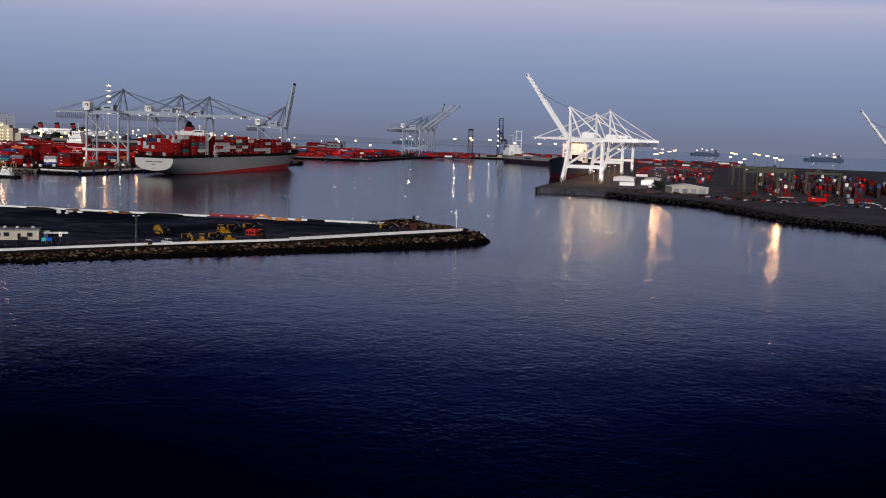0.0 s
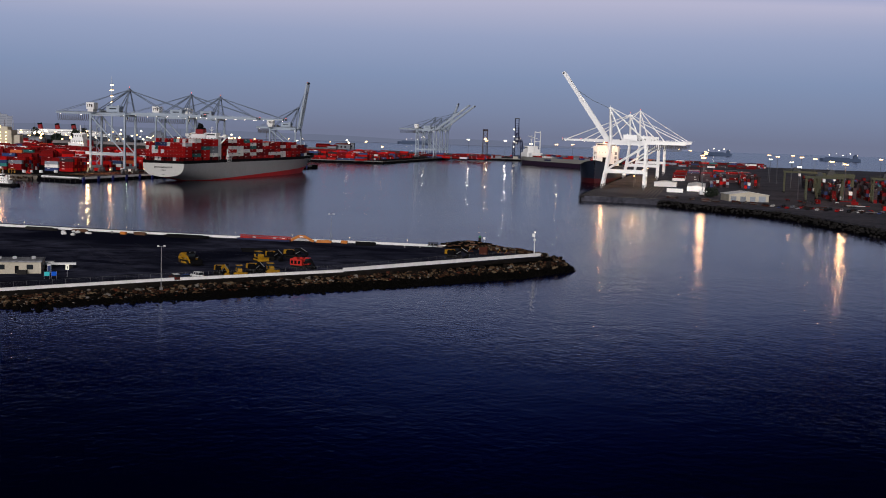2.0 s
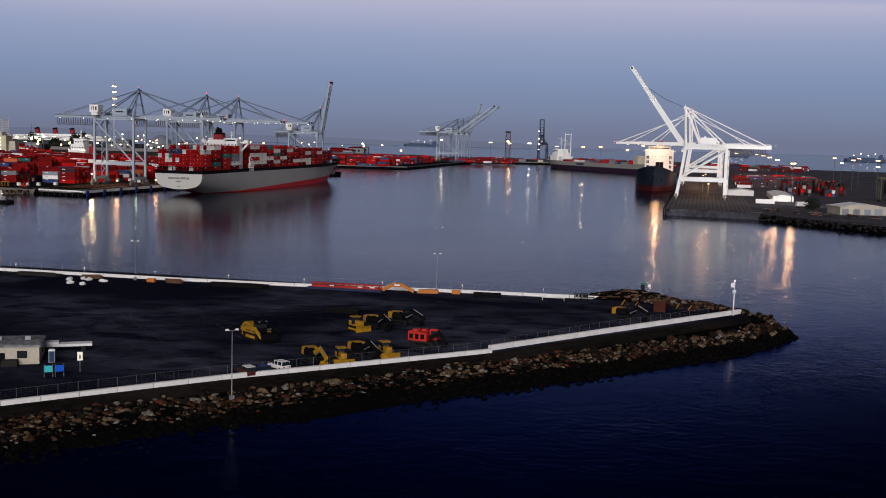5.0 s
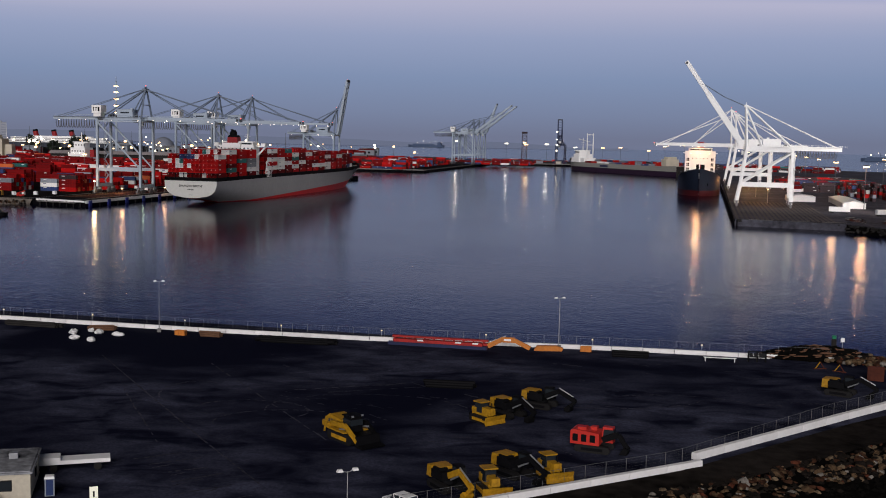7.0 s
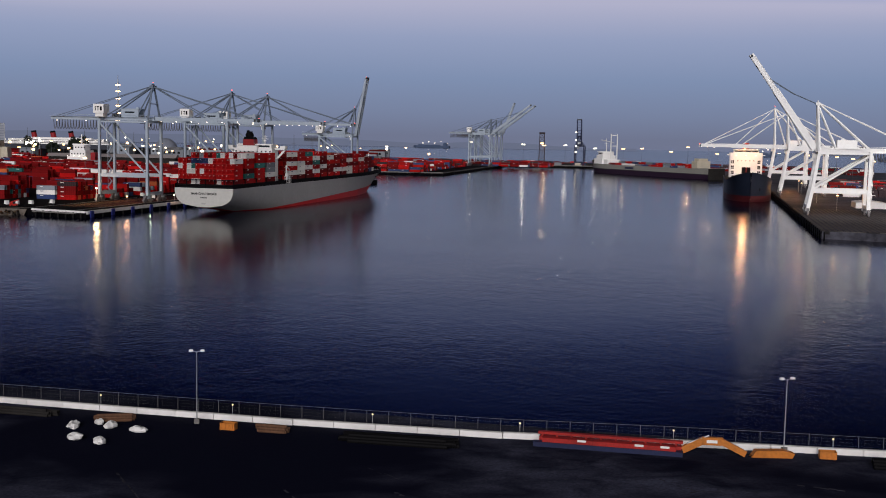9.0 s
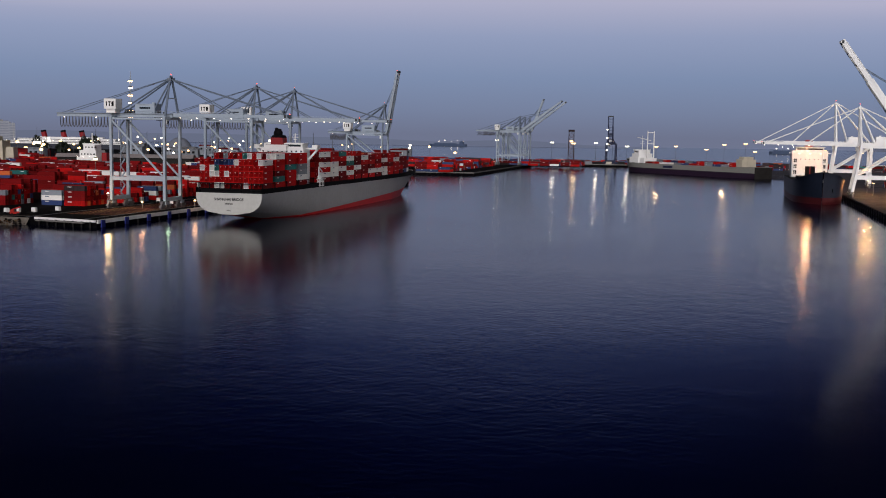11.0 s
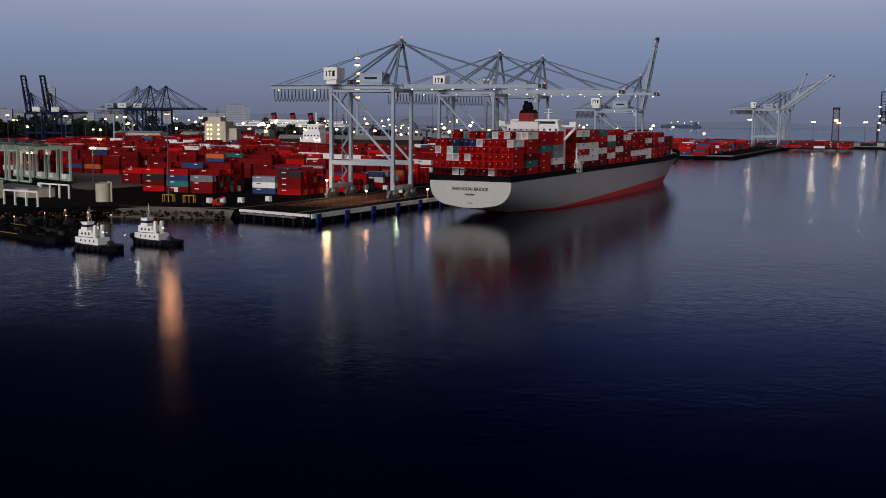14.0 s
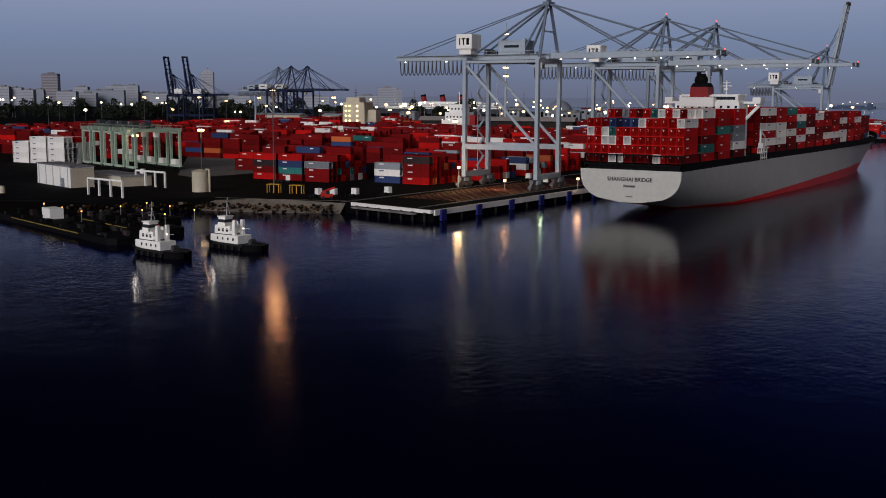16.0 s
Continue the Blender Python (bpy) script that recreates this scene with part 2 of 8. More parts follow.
C_BLUE = mat("blue_container_paint", (0.025, 0.05, 0.16), 0.55, var=0.25, scale=2, random_hue=0.3)
C_GREY = mat("grey_container_paint", (0.25, 0.28, 0.32), 0.55, var=0.25, scale=2, random_hue=0.3)
C_ORANGE = mat("orange_container_paint", (0.55, 0.12, 0.03), 0.55, var=0.25, scale=2, random_hue=0.3)
YELLOW = mat("yellow_machine_paint", (0.52, 0.27, 0.012), 0.55, var=0.55, scale=1.5)
ORANGE = mat("orange_machine_paint", (0.6, 0.2, 0.03), 0.5, var=0.35, scale=1.5)
REDMACH = mat("red_machine_paint", (0.55, 0.03, 0.02), 0.45, var=0.25, scale=1.5)
RUBBER = mat("black_rubber", (0.012, 0.012, 0.012), 0.8, var=0.2)
TRACK = mat("muddy_track_steel", (0.009, 0.008, 0.008), 0.7, metal=0.3, var=0.4)
FENCE = mat("dull_fence_wire", (0.16, 0.165, 0.17), 0.6, metal=0.4, var=0.2)
STEEL = mat("galvanised_steel", (0.4, 0.41, 0.42), 0.45, metal=0.6, var=0.2)
CREAM = mat("cream_siding", (0.56, 0.51, 0.4), 0.7, var=0.25, scale=2)
ROOF = mat("weathered_roof", (0.34, 0.35, 0.37), 0.85, col2=(0.035, 0.036, 0.042), scale=4, bump=0.4)
PIPERED = mat("red_pipe_paint", (0.42, 0.02, 0.016), 0.55, var=0.55, scale=1.2)
DARKBLUE = mat("dark_blue_paint", (0.012, 0.018, 0.065), 0.5, var=0.3)
LEAF = mat("dark_foliage", (0.02, 0.03, 0.018), 0.9, var=0.5, scale=4, bump=0.4, random_hue=0.4)
RUST = mat("rusty_steel", (0.085, 0.02, 0.01), 0.85, var=0.5, scale=1.5)
FENDERBLUE = mat("blue_fender_rubber", (0.02, 0.03, 0.22), 0.6, var=0.4, scale=1.0)
BARK = mat("tree_bark", (0.09, 0.07, 0.05), 0.9, var=0.4)
POLE = mat("weathered_mast_steel", (0.09, 0.095, 0.105), 0.7, var=0.3)
# ships offshore: distance haze put into one blue for hull, house and masts
HAZEHULL = mat("haze_tinted_hull", (0.07, 0.1, 0.17), 0.8, var=0.2, scale=8, gloss=0.1)
C_BROWN = mat("dull_brown_container_paint", (0.05, 0.036, 0.04), 0.7, var=0.4, scale=2, gloss=0.1, random_hue=0.5)
# facade colour drawn towards the haze of the distance
CITY = mat("hazed_facade", (0.4, 0.43, 0.5), 0.8, var=0.2, scale=20, bump=0.0)
# haze over the far hills, put in as an emitted colour
HILL = glow("haze_coloured_glow", srgb(108, 115, 138)[:3], 1.0)
WARM = glow("sodium_lamp", (1.0, 0.62, 0.29), 5)
AMBER = glow("amber_deck_lamp", (1.0, 0.42, 0.1), 4)
WORNYELLOW = mat("worn_yellow_stripe", (0.36, 0.26, 0.06), 0.8, var=0.6, scale=0.6)
BOGIE = mat("grimy_bogie_paint", (0.2, 0.19, 0.2), 0.6, var=0.5, scale=1)
WHITELAMP = glow("white_lamp", (1.0, 0.87, 0.68), 5)
GREENLAMP = glow("greenish_lamp", (0.75, 1.0, 0.65), 22)
TOWERLAMP = glow("tower_lamp", (1.0, 0.62, 0.32), 7)
BOOMLAMP = glow("boom_lamp", (1.0, 0.85, 0.65), 7)
REDLAMP = glow("red_lamp", (1.0, 0.08, 0.04), 4)


# ---- building blocks ----
class Shape:
    """Gathers vertices and faces for one mesh."""

    def __init__(self):
        self.v, self.f, self.k = [], [], []

    def add(self, verts, faces, slot=0):
        o = len(self.v)
        self.v += verts
        self.f += [tuple(i + o for i in q) for q in faces]
        self.k += [slot] * len(faces)
        return self

    def box(self, x, y, z, sx, sy, sz, rz=0.0, slot=0, top=1.0, topy=None):
        """A box that stands on z; top narrows its upper face."""
        c, s = math.cos(radians(rz)), math.sin(radians(rz))
        ty = top if topy is None else topy
        vs = []
        for zz, kx, ky in ((z, 1, 1), (z + sz, top, ty)):
            for dx, dy in ((-1, -1), (1, -1), (1, 1), (-1, 1)):
                px, py = dx * sx / 2 * kx, dy * sy / 2 * ky
                vs.append((x + px * c - py * s, y + px * s + py * c, zz))
        return self.add(vs, [(3, 2, 1, 0), (4, 5, 6, 7), (0, 1, 5, 4), (1, 2, 6, 5), (2, 3, 7, 6), (3, 0, 4, 7)], slot)

    def beam(self, p, q, w, h=None, slot=0):
        """A square bar from p to q."""
        p, q = Vector(p), Vector(q)
        h = h or w
        d = (q - p).normalized()
        up = Vector((0, 0, 1)) if abs(d.z) < 0.95 else Vector((0, 1, 0))
        r = d.cross(up).normalized()
        u = r.cross(d)
        vs = [tuple(e + r * (a * w / 2) + u * (b * h / 2)) for e in (p, q) for a, b in ((-1, -1), (1, -1), (1, 1), (-1, 1))]
        return self.add(vs, [(0, 1, 2, 3), (7, 6, 5, 4), (4, 5, 1, 0), (5, 6, 2, 1), (6, 7, 3, 2), (7, 4, 0, 3)], slot)

    def tube(self, p, q, r, n=8, r2=None, slot=0, caps=True):
        p, q = Vector(p), Vector(q)
        r2 = r if r2 is None else r2
        d = (q - p).normalized()
        up = Vector((0, 0, 1)) if abs(d.z) < 0.95 else Vector((0, 1, 0))
        a = d.cross(up).normalized()
        b = a.cross(d)
        vs = []
        for e, rr in ((p, r), (q, r2)):
            for i in range(n):
                t = 2 * math.pi * i / n
                vs.append(tuple(e + a * (rr * math.cos(t)) + b * (rr * math.sin(t))))
        fs = [(i, n + i, n + (i + 1) % n, (i + 1) % n) for i in range(n)]
        if caps:
            fs += [tuple(range(n)), tuple(range(2 * n - 1, n - 1, -1))]
        return self.add(vs, fs, slot)

    def ball(self, x, y, z, r, n=8, m=5, squash=1.0, slot=0):
        vs = [(x, y, z + r * squash)]
        for j in range(1, m):
            t = math.pi * j / m
            vs += [(x + r * math.sin(t) * math.cos(2 * math.pi * i / n), y + r * math.sin(t) * math.sin(2 * math.pi * i / n), z + r * squash * math.cos(t)) for i in range(n)]
        vs.append((x, y, z - r * squash))
        fs = [(0, 1 + i, 1 + (i + 1) % n) for i in range(n)]
        for j in range(m - 2):
            o = 1 + j * n
            fs += [(o + i, o + n + i, o + n + (i + 1) % n, o + (i + 1) % n) for i in range(n)]
        o = 1 + (m - 2) * n
        fs += [(len(vs) - 1, o + (i + 1) % n, o + i) for i in range(n)]
        return self.add(vs, fs, slot)

    def prism(self, pts, z0, z1, slot=0):
        """An outline, seen from above and turning left, raised from z0 to z1."""
        n = len(pts)
        vs = [(x, y, z0) for x, y in pts] + [(x, y, z1) for x, y in pts]
        fs = [(i, (i + 1) % n, n + (i + 1) % n, n + i) for i in range(n)] + [tuple(range(n, 2 * n)), tuple(range(n - 1, -1, -1))]
        return self.add(vs, fs, slot)

    def extrude(self, pts, y0, y1, slot=0):
        """An outline in x and z, drawn out along y."""
        n = len(pts)
        vs = [(x, y0, z) for x, z in pts] + [(x, y1, z) for x, z in pts]
        fs = [(i, (i + 1) % n, n + (i + 1) % n, n + i) for i in range(n)] + [tuple(range(n - 1, -1, -1)), tuple(range(n, 2 * n))]
        return self.add(vs, fs, slot)

    def mesh(self, name, *mats, smooth=False):
        me = bpy.data.meshes.new(name)
        me.from_pydata(self.v, [], self.f)
        for m in mats:
            me.materials.append(m)
        if len(mats) > 1:
            me.polygons.foreach_set("material_index", self.k)
        if smooth:
            me.polygons.foreach_set("use_smooth", [True] * len(me.polygons))
        me.update()
        bm = bmesh.new()
        bm.from_mesh(me)
        bmesh.ops.recalc_face_normals(bm, faces=bm.faces)
        bm.to_mesh(me)
        bm.free()
        return me


def part(name, shape, material, parent=None, label="", smooth=False):
    """Links a Shape as one mesh object under a thing or a part."""
    mats = material if isinstance(material, (list, tuple)) else [material]
    ob = new(name, shape.mesh(name, *mats, smooth=smooth))
    if parent:
        ob.parent = parent
    if label:
        ob["label"] = label
    return ob


def thing(name, m, label, category, group="", kind=""):
    """An Empty at the base of a thing."""
    ob = new(name)
    ob.empty_display_size = 1.0
    ob.matrix_basis = m
    return tagged(ob, label, category, group, kind)


def solo(name, shape, material, label, category, m=None, group="", kind="", smooth=False):
    """A thing or a piece of the setting that is one mesh."""
    ob = part(name, shape, material, smooth=smooth)
    if m is not None:
        ob.matrix_basis = m
    return tagged(ob, label, category, group, kind)


G = 3.6           # height of the quays above the water
HEAD = 9.0        # degrees by which the basin runs east of north

# ---- water and land ----
solo("water", Shape().add([(-6000, -3000, 0), (6000, -3000, 0), (6000, 7000, 0), (-6000, 7000, 0)], [(0, 1, 2, 3)]), WATER,
     "dark rippled harbour water at dusk", "water", kind="structure")

A = Vector((math.sin(radians(HEAD)), math.cos(radians(HEAD)), 0))      # along the basin, away from the sea wall
P = Vector((math.cos(radians(HEAD)), -math.sin(radians(HEAD)), 0))     # across it, to the east


def at(origin, along, across, z=G):
    v = Vector((origin[0], origin[1], 0)) + A * along + P * across
    return Vector((v.x, v.y, z))


WEST = (-351, 862)      # end of the west quay
EAST = (9, 850)         # end of the east pier
west_outline = [(-351, 862), (-264, 1335), (-420, 1360), (-420, 1583), (-222, 1585), (-156, 2034), (-15, 2052), (-10, 2300),
                (-600, 2320), (-900, 2900), (-3200, 3300), (-3200, 700), (-700, 770), (-520, 822), (-462, 842), (-432, 868), (-388, 876)]
solo("ground_west_terminal", Shape().prism(west_outline, -4, G), LAND, "dark asphalt container yard on the west side of the basin", "ground", kind="structure")
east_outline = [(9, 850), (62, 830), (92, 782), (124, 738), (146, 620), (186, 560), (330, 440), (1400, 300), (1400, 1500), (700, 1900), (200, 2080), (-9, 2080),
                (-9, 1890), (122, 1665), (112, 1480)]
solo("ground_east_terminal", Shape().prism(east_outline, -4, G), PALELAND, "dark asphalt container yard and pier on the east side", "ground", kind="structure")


# ---- container ships ----
def hull(stations, deck, keel, paint, rows=9):
    """Both sides of a hull, lofted; slot 0 above the paint line, 1 below it."""
    sh = Shape()
    rings = []
    for s, hw, n, zb, flare, rake in stations:
        zt, zp = deck(s), max(paint(s), zb + 0.05)
        zs = [zt + (zp - zt) * i / rows for i in range(rows + 1)] + [zp + (zb - zp) * i / 6 for i in range(1, 7)]
        ring = []
        for z in zs:
            f = (zt - z) / (zt - zb)
            ring.append((hw * max(0.0, 1 - f ** n) ** (1 / n) * (1 - flare * f ** 0.7), s - rake * f ** 0.8, z))
        rings.append(ring)
    k = len(rings[0])
    for side in (1, -1):
        o = len(sh.v)
        sh.v += [(x * side, y, z) for ring in rings for x, y, z in ring]
        for i in range(len(rings) - 1):
            for j in range(k - 1):
                q = (o + i * k + j, o + i * k + j + 1, o + (i + 1) * k + j + 1, o + (i + 1) * k + j)
                sh.f.append(q if side == 1 else q[::-1])
                sh.k.append(0 if j < rows else 1)
    return sh, rings


def big_ship():
    """The laden container ship with a pale transom."""
    ship = thing("container_ship", pose(-304, 908, 0, rz=-HEAD), "laden grey container ship with a red waterline band at the quay", "ship")
    deck = lambda s: 14.2 + max(0, (s - 225) / 110) ** 2 * 2.6
    paint = lambda s: max(0.2, 6.4 * (s - 24) / 290)
    st = [(0, 17.0, 2.8, 3.9, 0, 0), (12, 17.0, 3.0, 2.4, 0, 0), (30, 17.0, 3.4, 0.2, 0, 0), (55, 17.0, 4, -4, 0, 0), (85, 17.0, 8, -9, 0, 0), (130, 17.0, 12, -9, 0, 0),
          (175, 17.0, 10, -9, 0.03, 0), (225, 17.0, 8, -9, 0.12, 0), (258, 16.6, 7, -9, 0.34, 6), (284, 14.8, 6, -9, 0.58, 14), (304, 11.6, 6, -9, 0.78, 24), (318, 7.6, 6, -9, 0.9, 32), (328, 3.4, 6, -9, 0.95, 38), (333, 0.3, 6, -9, 0.95, 42)]
    sh, rings = hull(st, deck, -9, paint)
    part("hull", sh, [HULLGREY, BOOT], ship, "grey hull with a red band at the waterline", smooth=True)
    r = rings[0]
    pts = [(x, z) for x, y, z in r] + [(-x, z) for x, y, z in reversed(r)]
    part("transom", Shape().add([(x, -0.02, z) for x, z in pts], [tuple(range(len(pts)))]), TRANSOM, ship, "pale rounded stern plate")
    dk = Shape()
    o = [(ring[0][0], ring[0][1]) for ring in rings]
    for i in range(len(o) - 1):
        z0, z1 = deck(o[i][1]) - 0.4, deck(o[i + 1][1]) - 0.4
        dk.add([(-o[i][0], o[i][1], z0), (o[i][0], o[i][1], z0), (o[i + 1][0], o[i + 1][1], z1), (-o[i + 1][0], o[i + 1][1], z1)], [(0, 1, 2, 3)])
    part("deck", dk, BLACK, ship)
    for side in (1, -1):
        bul, n = Shape(), len(o)
        v = []
        for hw, y in o:
            w = max(0.05, hw - 0.35)
            v += [(side * hw, y, deck(y) - 0.1), (side * hw, y, deck(y) + 2.3), (side * w, y, deck(y) + 2.3), (side * w, y, deck(y) - 0.1)]
        bul.add(v, [(4 * i + j, 4 * i + (j + 1) % 4, 4 * i + 4 + (j + 1) % 4, 4 * i + 4 + j) for i in range(n - 1) for j in range(4)])
        part("bulwark", bul, BLACK, ship, "black bulwark along the deck edge")
    for s in [2.0 + 15.9 * i for i in range(5)] + [87 + 14.2 * i for i in range(15)]:
        lash = Shape()
        w = 16.4 if s < 250 else 16.4 - (s - 250) * 0.16
        for x in [-w + 2 * w * j / 6 for j in range(7)]:
            lash.box(x, s, 13.8, 0.35, 0.5, 5.2)
        lash.box(0, s, 15.4, 2 * w, 0.7, 0.5)
        lash.box(0, s, 18.5, 2 * w, 0.9, 0.35)
        part("lashing_bridge", lash, BLACK, ship, "black lashing bridge between the stacks")
    hatch = Shape()
    hatch.box(0, 33.5, 13.8, 31, 62, 1.9)
    hatch.box(0, 165, 13.8, 31, 166, 1.9).box(0, 268, 13.8, 24, 40, 1.9)
    part("hatch_coaming", hatch, BLACK, ship)
    # accommodation block, bridge wings, funnel
    h = part("house", Shape().box(0, 73.5, 13.8, 24, 10, 21.5).box(0, 74, 35.3, 22, 8, 2.4).box(-3, 71, 33.5, 12, 8, 3.4), SHIPWHITE, ship, "white accommodation block")
    b = part("bridge", Shape().box(0, 76, 34.6, 36, 5.0, 0.8).box(0, 76, 37.6, 22, 7.5, 0.35).box(-16.6, 76, 35.4, 3, 4.6, 1.5).box(16.6, 76, 35.4, 3, 4.6, 1.5)
             .beam((12.2, 76, 29), (17.5, 76, 34.6), 1.0).beam((-12.2, 76, 29), (-17.5, 76, 34.6), 1.0), SHIPWHITE, ship, "white bridge with open wings")
    for zz in (29.9, 33.0):
        for i in range(9):
            part("window", Shape().box(-10.8 + 2.7 * i, 68.47, zz, 0.9, 0.1, 0.9), GLASS, h)
    part("bridge_window", Shape().box(0, 69.95, 36.0, 20, 0.12, 1.1), GLASS, b)
    f = part("funnel", Shape().box(-3, 71.5, 36.2, 7.0, 6.5, 4.4, top=0.94), FUNNELRED, ship, "red funnel with a black top")
    part("funnel_top", Shape().box(-3, 71.5, 40.6, 6.6, 6.1, 1.4, top=0.8).ball(-3.2, 71, 42.9, 2.5, 12, 8).tube((-4, 71, 42.5), (-4, 70.5, 45.8), 0.9, 10).tube((-2, 71, 42.5), (-2, 70.5, 45.2), 0.8, 10), BLACK, f, "sooty black funnel top")
    mast = Shape().beam((5, 75, 37.8), (5, 75, 43), 0.4).beam((3, 75, 41), (7, 75, 41), 0.25).beam((3.6, 75, 42.2), (6.4, 75, 42.2), 0.2).box(5, 75, 39.6, 1.4, 1.4, 0.5)
    part("radar_mast", mast, SHIPWHITE, ship)
    part("fore_mast", Shape().tube((0, 308, 15), (0, 308, 30), 0.45, 8, 0.25).beam((-2, 308, 26), (2, 308, 26), 0.25), SHIPWHITE, ship)
    gang = Shape()
    for x in (17.1, 15.9):
        gang.beam((x, 80, 15), (x, 87, 15), 0.35).beam((x, 80, 17), (x, 87, 17), 0.35)
        for y in (80, 82.3, 84.6, 87):
            gang.beam((x, y, 14.4), (x, y, 19), 0.25)
    gang.beam((16.5, 81, 19), (16.5, 80.5, 25), 0.6).beam((16.5, 80.5, 25), (16.5, 86, 22.5), 0.5).box(16.5, 82, 18.5, 1.8, 1.8, 1.8)
    part("stores_crane", gang, SHIPWHITE, ship, "white deck frame and stores crane")
    part("anchor", Shape().box(12.6, 286, 10.5, 0.5, 1.6, 2.0).box(12.8, 286, 10.2, 0.6, 2.6, 0.6), BLACK, ship)
    # name on the stern
    for text, size, z in (("SHANGHAI BRIDGE", 1.75, 10.6), ("PANAMA", 1.0, 8.7)):
        cu = bpy.data.curves.new("stern_lettering", "FONT")
        cu.body, cu.size, cu.align_x, cu.extrude, cu.offset = text, size, "CENTER", 0.02, 0.042
        ob = new("stern_lettering", cu)
        ob.data.materials.append(BLACK)
        ob.parent, ob.matrix_basis = ship, pose(0, -0.08, z, 90)
        ob["label"] = "black letters on the pale stern"
    part("draught_marks", Shape().box(0, -0.06, 5.6, 2.2, 0.05, 0.25), DARKCON, ship)
    return ship


CL, CW, CH = 12.19, 2.44, 2.6


def container_mesh(name, m, length=CL, marks=True):
    """A ribbed steel box with corner posts, door bars and worn white marks; it lies along x and stands on z = 0."""
    sh = Shape()
    L, W, n = length / 2, CW / 2, 9 if length > 7 else 5
    pts = []
    for side in (-1, 1):
        for i in range(n):
            x0, x1 = -L + 0.25 + (length - 0.5) * i / n, -L + 0.25 + (length - 0.5) * (i + 1) / n
            q = [(x0, W - 0.03), (x0 + (x1 - x0) * 0.4, W - 0.03), (x0 + (x1 - x0) * 0.5, W - 0.11), (x1 - (x1 - x0) * 0.1, W - 0.11)]
            pts += [(x * -side, y * -side) for x, y in q] if side == 1 else [(x * -1, y) for x, y in q]
    sh.prism(pts, 0.12, CH - 0.1)
    for sx in (-1, 1):
        for sy in (-1, 1):
            sh.box(sx * (L - 0.09), sy * (W - 0.08), 0, 0.18, 0.16, CH)
    for zz, hh in ((0, 0.16), (CH - 0.14, 0.14)):
        for sy in (-1, 1):
            sh.box(0, sy * (W - 0.05), zz, length - 0.36, 0.1, hh)
        for sx in (-1, 1):
            sh.box(sx * (L - 0.06), 0, zz, 0.12, CW - 0.32, hh)
    for y in (-0.75, -0.3, 0.3, 0.75):
        sh.box(-L + 0.05, y, 0.16, 0.08, 0.07, CH - 0.3)
    if marks:
        for sy in (-1, 1):
            sh.box(L * 0.45 * sy, sy * (W - 0.01), 1.75, 2.2, 0.03, 0.4, slot=1)
        sh.box(-L + 0.005, 0.52, 1.85, 0.03, 0.34, 0.16, slot=1)
        sh.box(-L + 0.005, 0.52, 1.55, 0.03, 0.3, 0.1, slot=1)
    return sh.mesh(name, m, C_WHITE if m is not C_WHITE else C_BLUE)


COLOURS = {"red": (C_RED, 56), "maroon": (C_MAROON, 20), "white": (C_WHITE, 10), "teal": (C_TEAL, 3), "blue": (C_BLUE, 4), "grey": (C_GREY, 4), "orange": (C_ORANGE, 3), "brown": (C_BROWN, 0)}
LONG = {c: container_mesh("long_container", m) for c, (m, _) in COLOURS.items()}
WORD = {"red": "red", "maroon": "dark maroon", "white": "off-white", "teal": "teal", "blue": "blue", "grey": "grey", "orange": "orange", "brown": "dull brown"}


def pick(rng, weights=None):
    names = list(COLOURS)
    return rng.choices(names, [(weights or {}).get(c, COLOURS[c][1]) for c in names])[0]


def put_container(m, colour, where, group):
    ob = new("shipping_container", LONG[colour])
    ob.matrix_basis = m
    return tagged(ob, f"{WORD[colour]} ribbed steel shipping container {where}", "container", group)


class Pile:
    """Containers past those one could count, one mesh."""

    def __init__(self):
        self.sh, self.n = Shape(), 1
        self.order = list(COLOURS)

    def box(self, m, colour):
        c = m.translation
        rz = math.degrees(m.to_euler().z)
        k, h = self.order.index(colour), CH * m.to_scale().z
        self.sh.box(c.x, c.y, c.z, CL - 0.1, CW - 0.06, h - 0.08, rz, slot=k)
        self.n = (self.n * 7 + 3) % 101
        if self.n % 3:
            return
        w = 4 if colour == "white" else 2
        u, v = math.cos(radians(rz)), math.sin(radians(rz))
        for s in (-1, 1):
            self.sh.box(c.x + (self.n % 8 - 4) * u - s * v * (CW / 2), c.y + (self.n % 8 - 4) * v + s * u * (CW / 2), c.z + 1.6, 0.8 + self.n % 4 * 0.5, 0.06, 0.4, rz, slot=w)
            self.sh.box(c.x + s * u * (CL / 2 - 0.03), c.y + s * v * (CL / 2 - 0.03), c.z + 1.7, 0.04, 0.36, 0.2, rz, slot=w)

    def done(self, name, label):
        return solo(name, self.sh, [COLOURS[c][0] for c in self.order], label, "containers", kind="stuff")


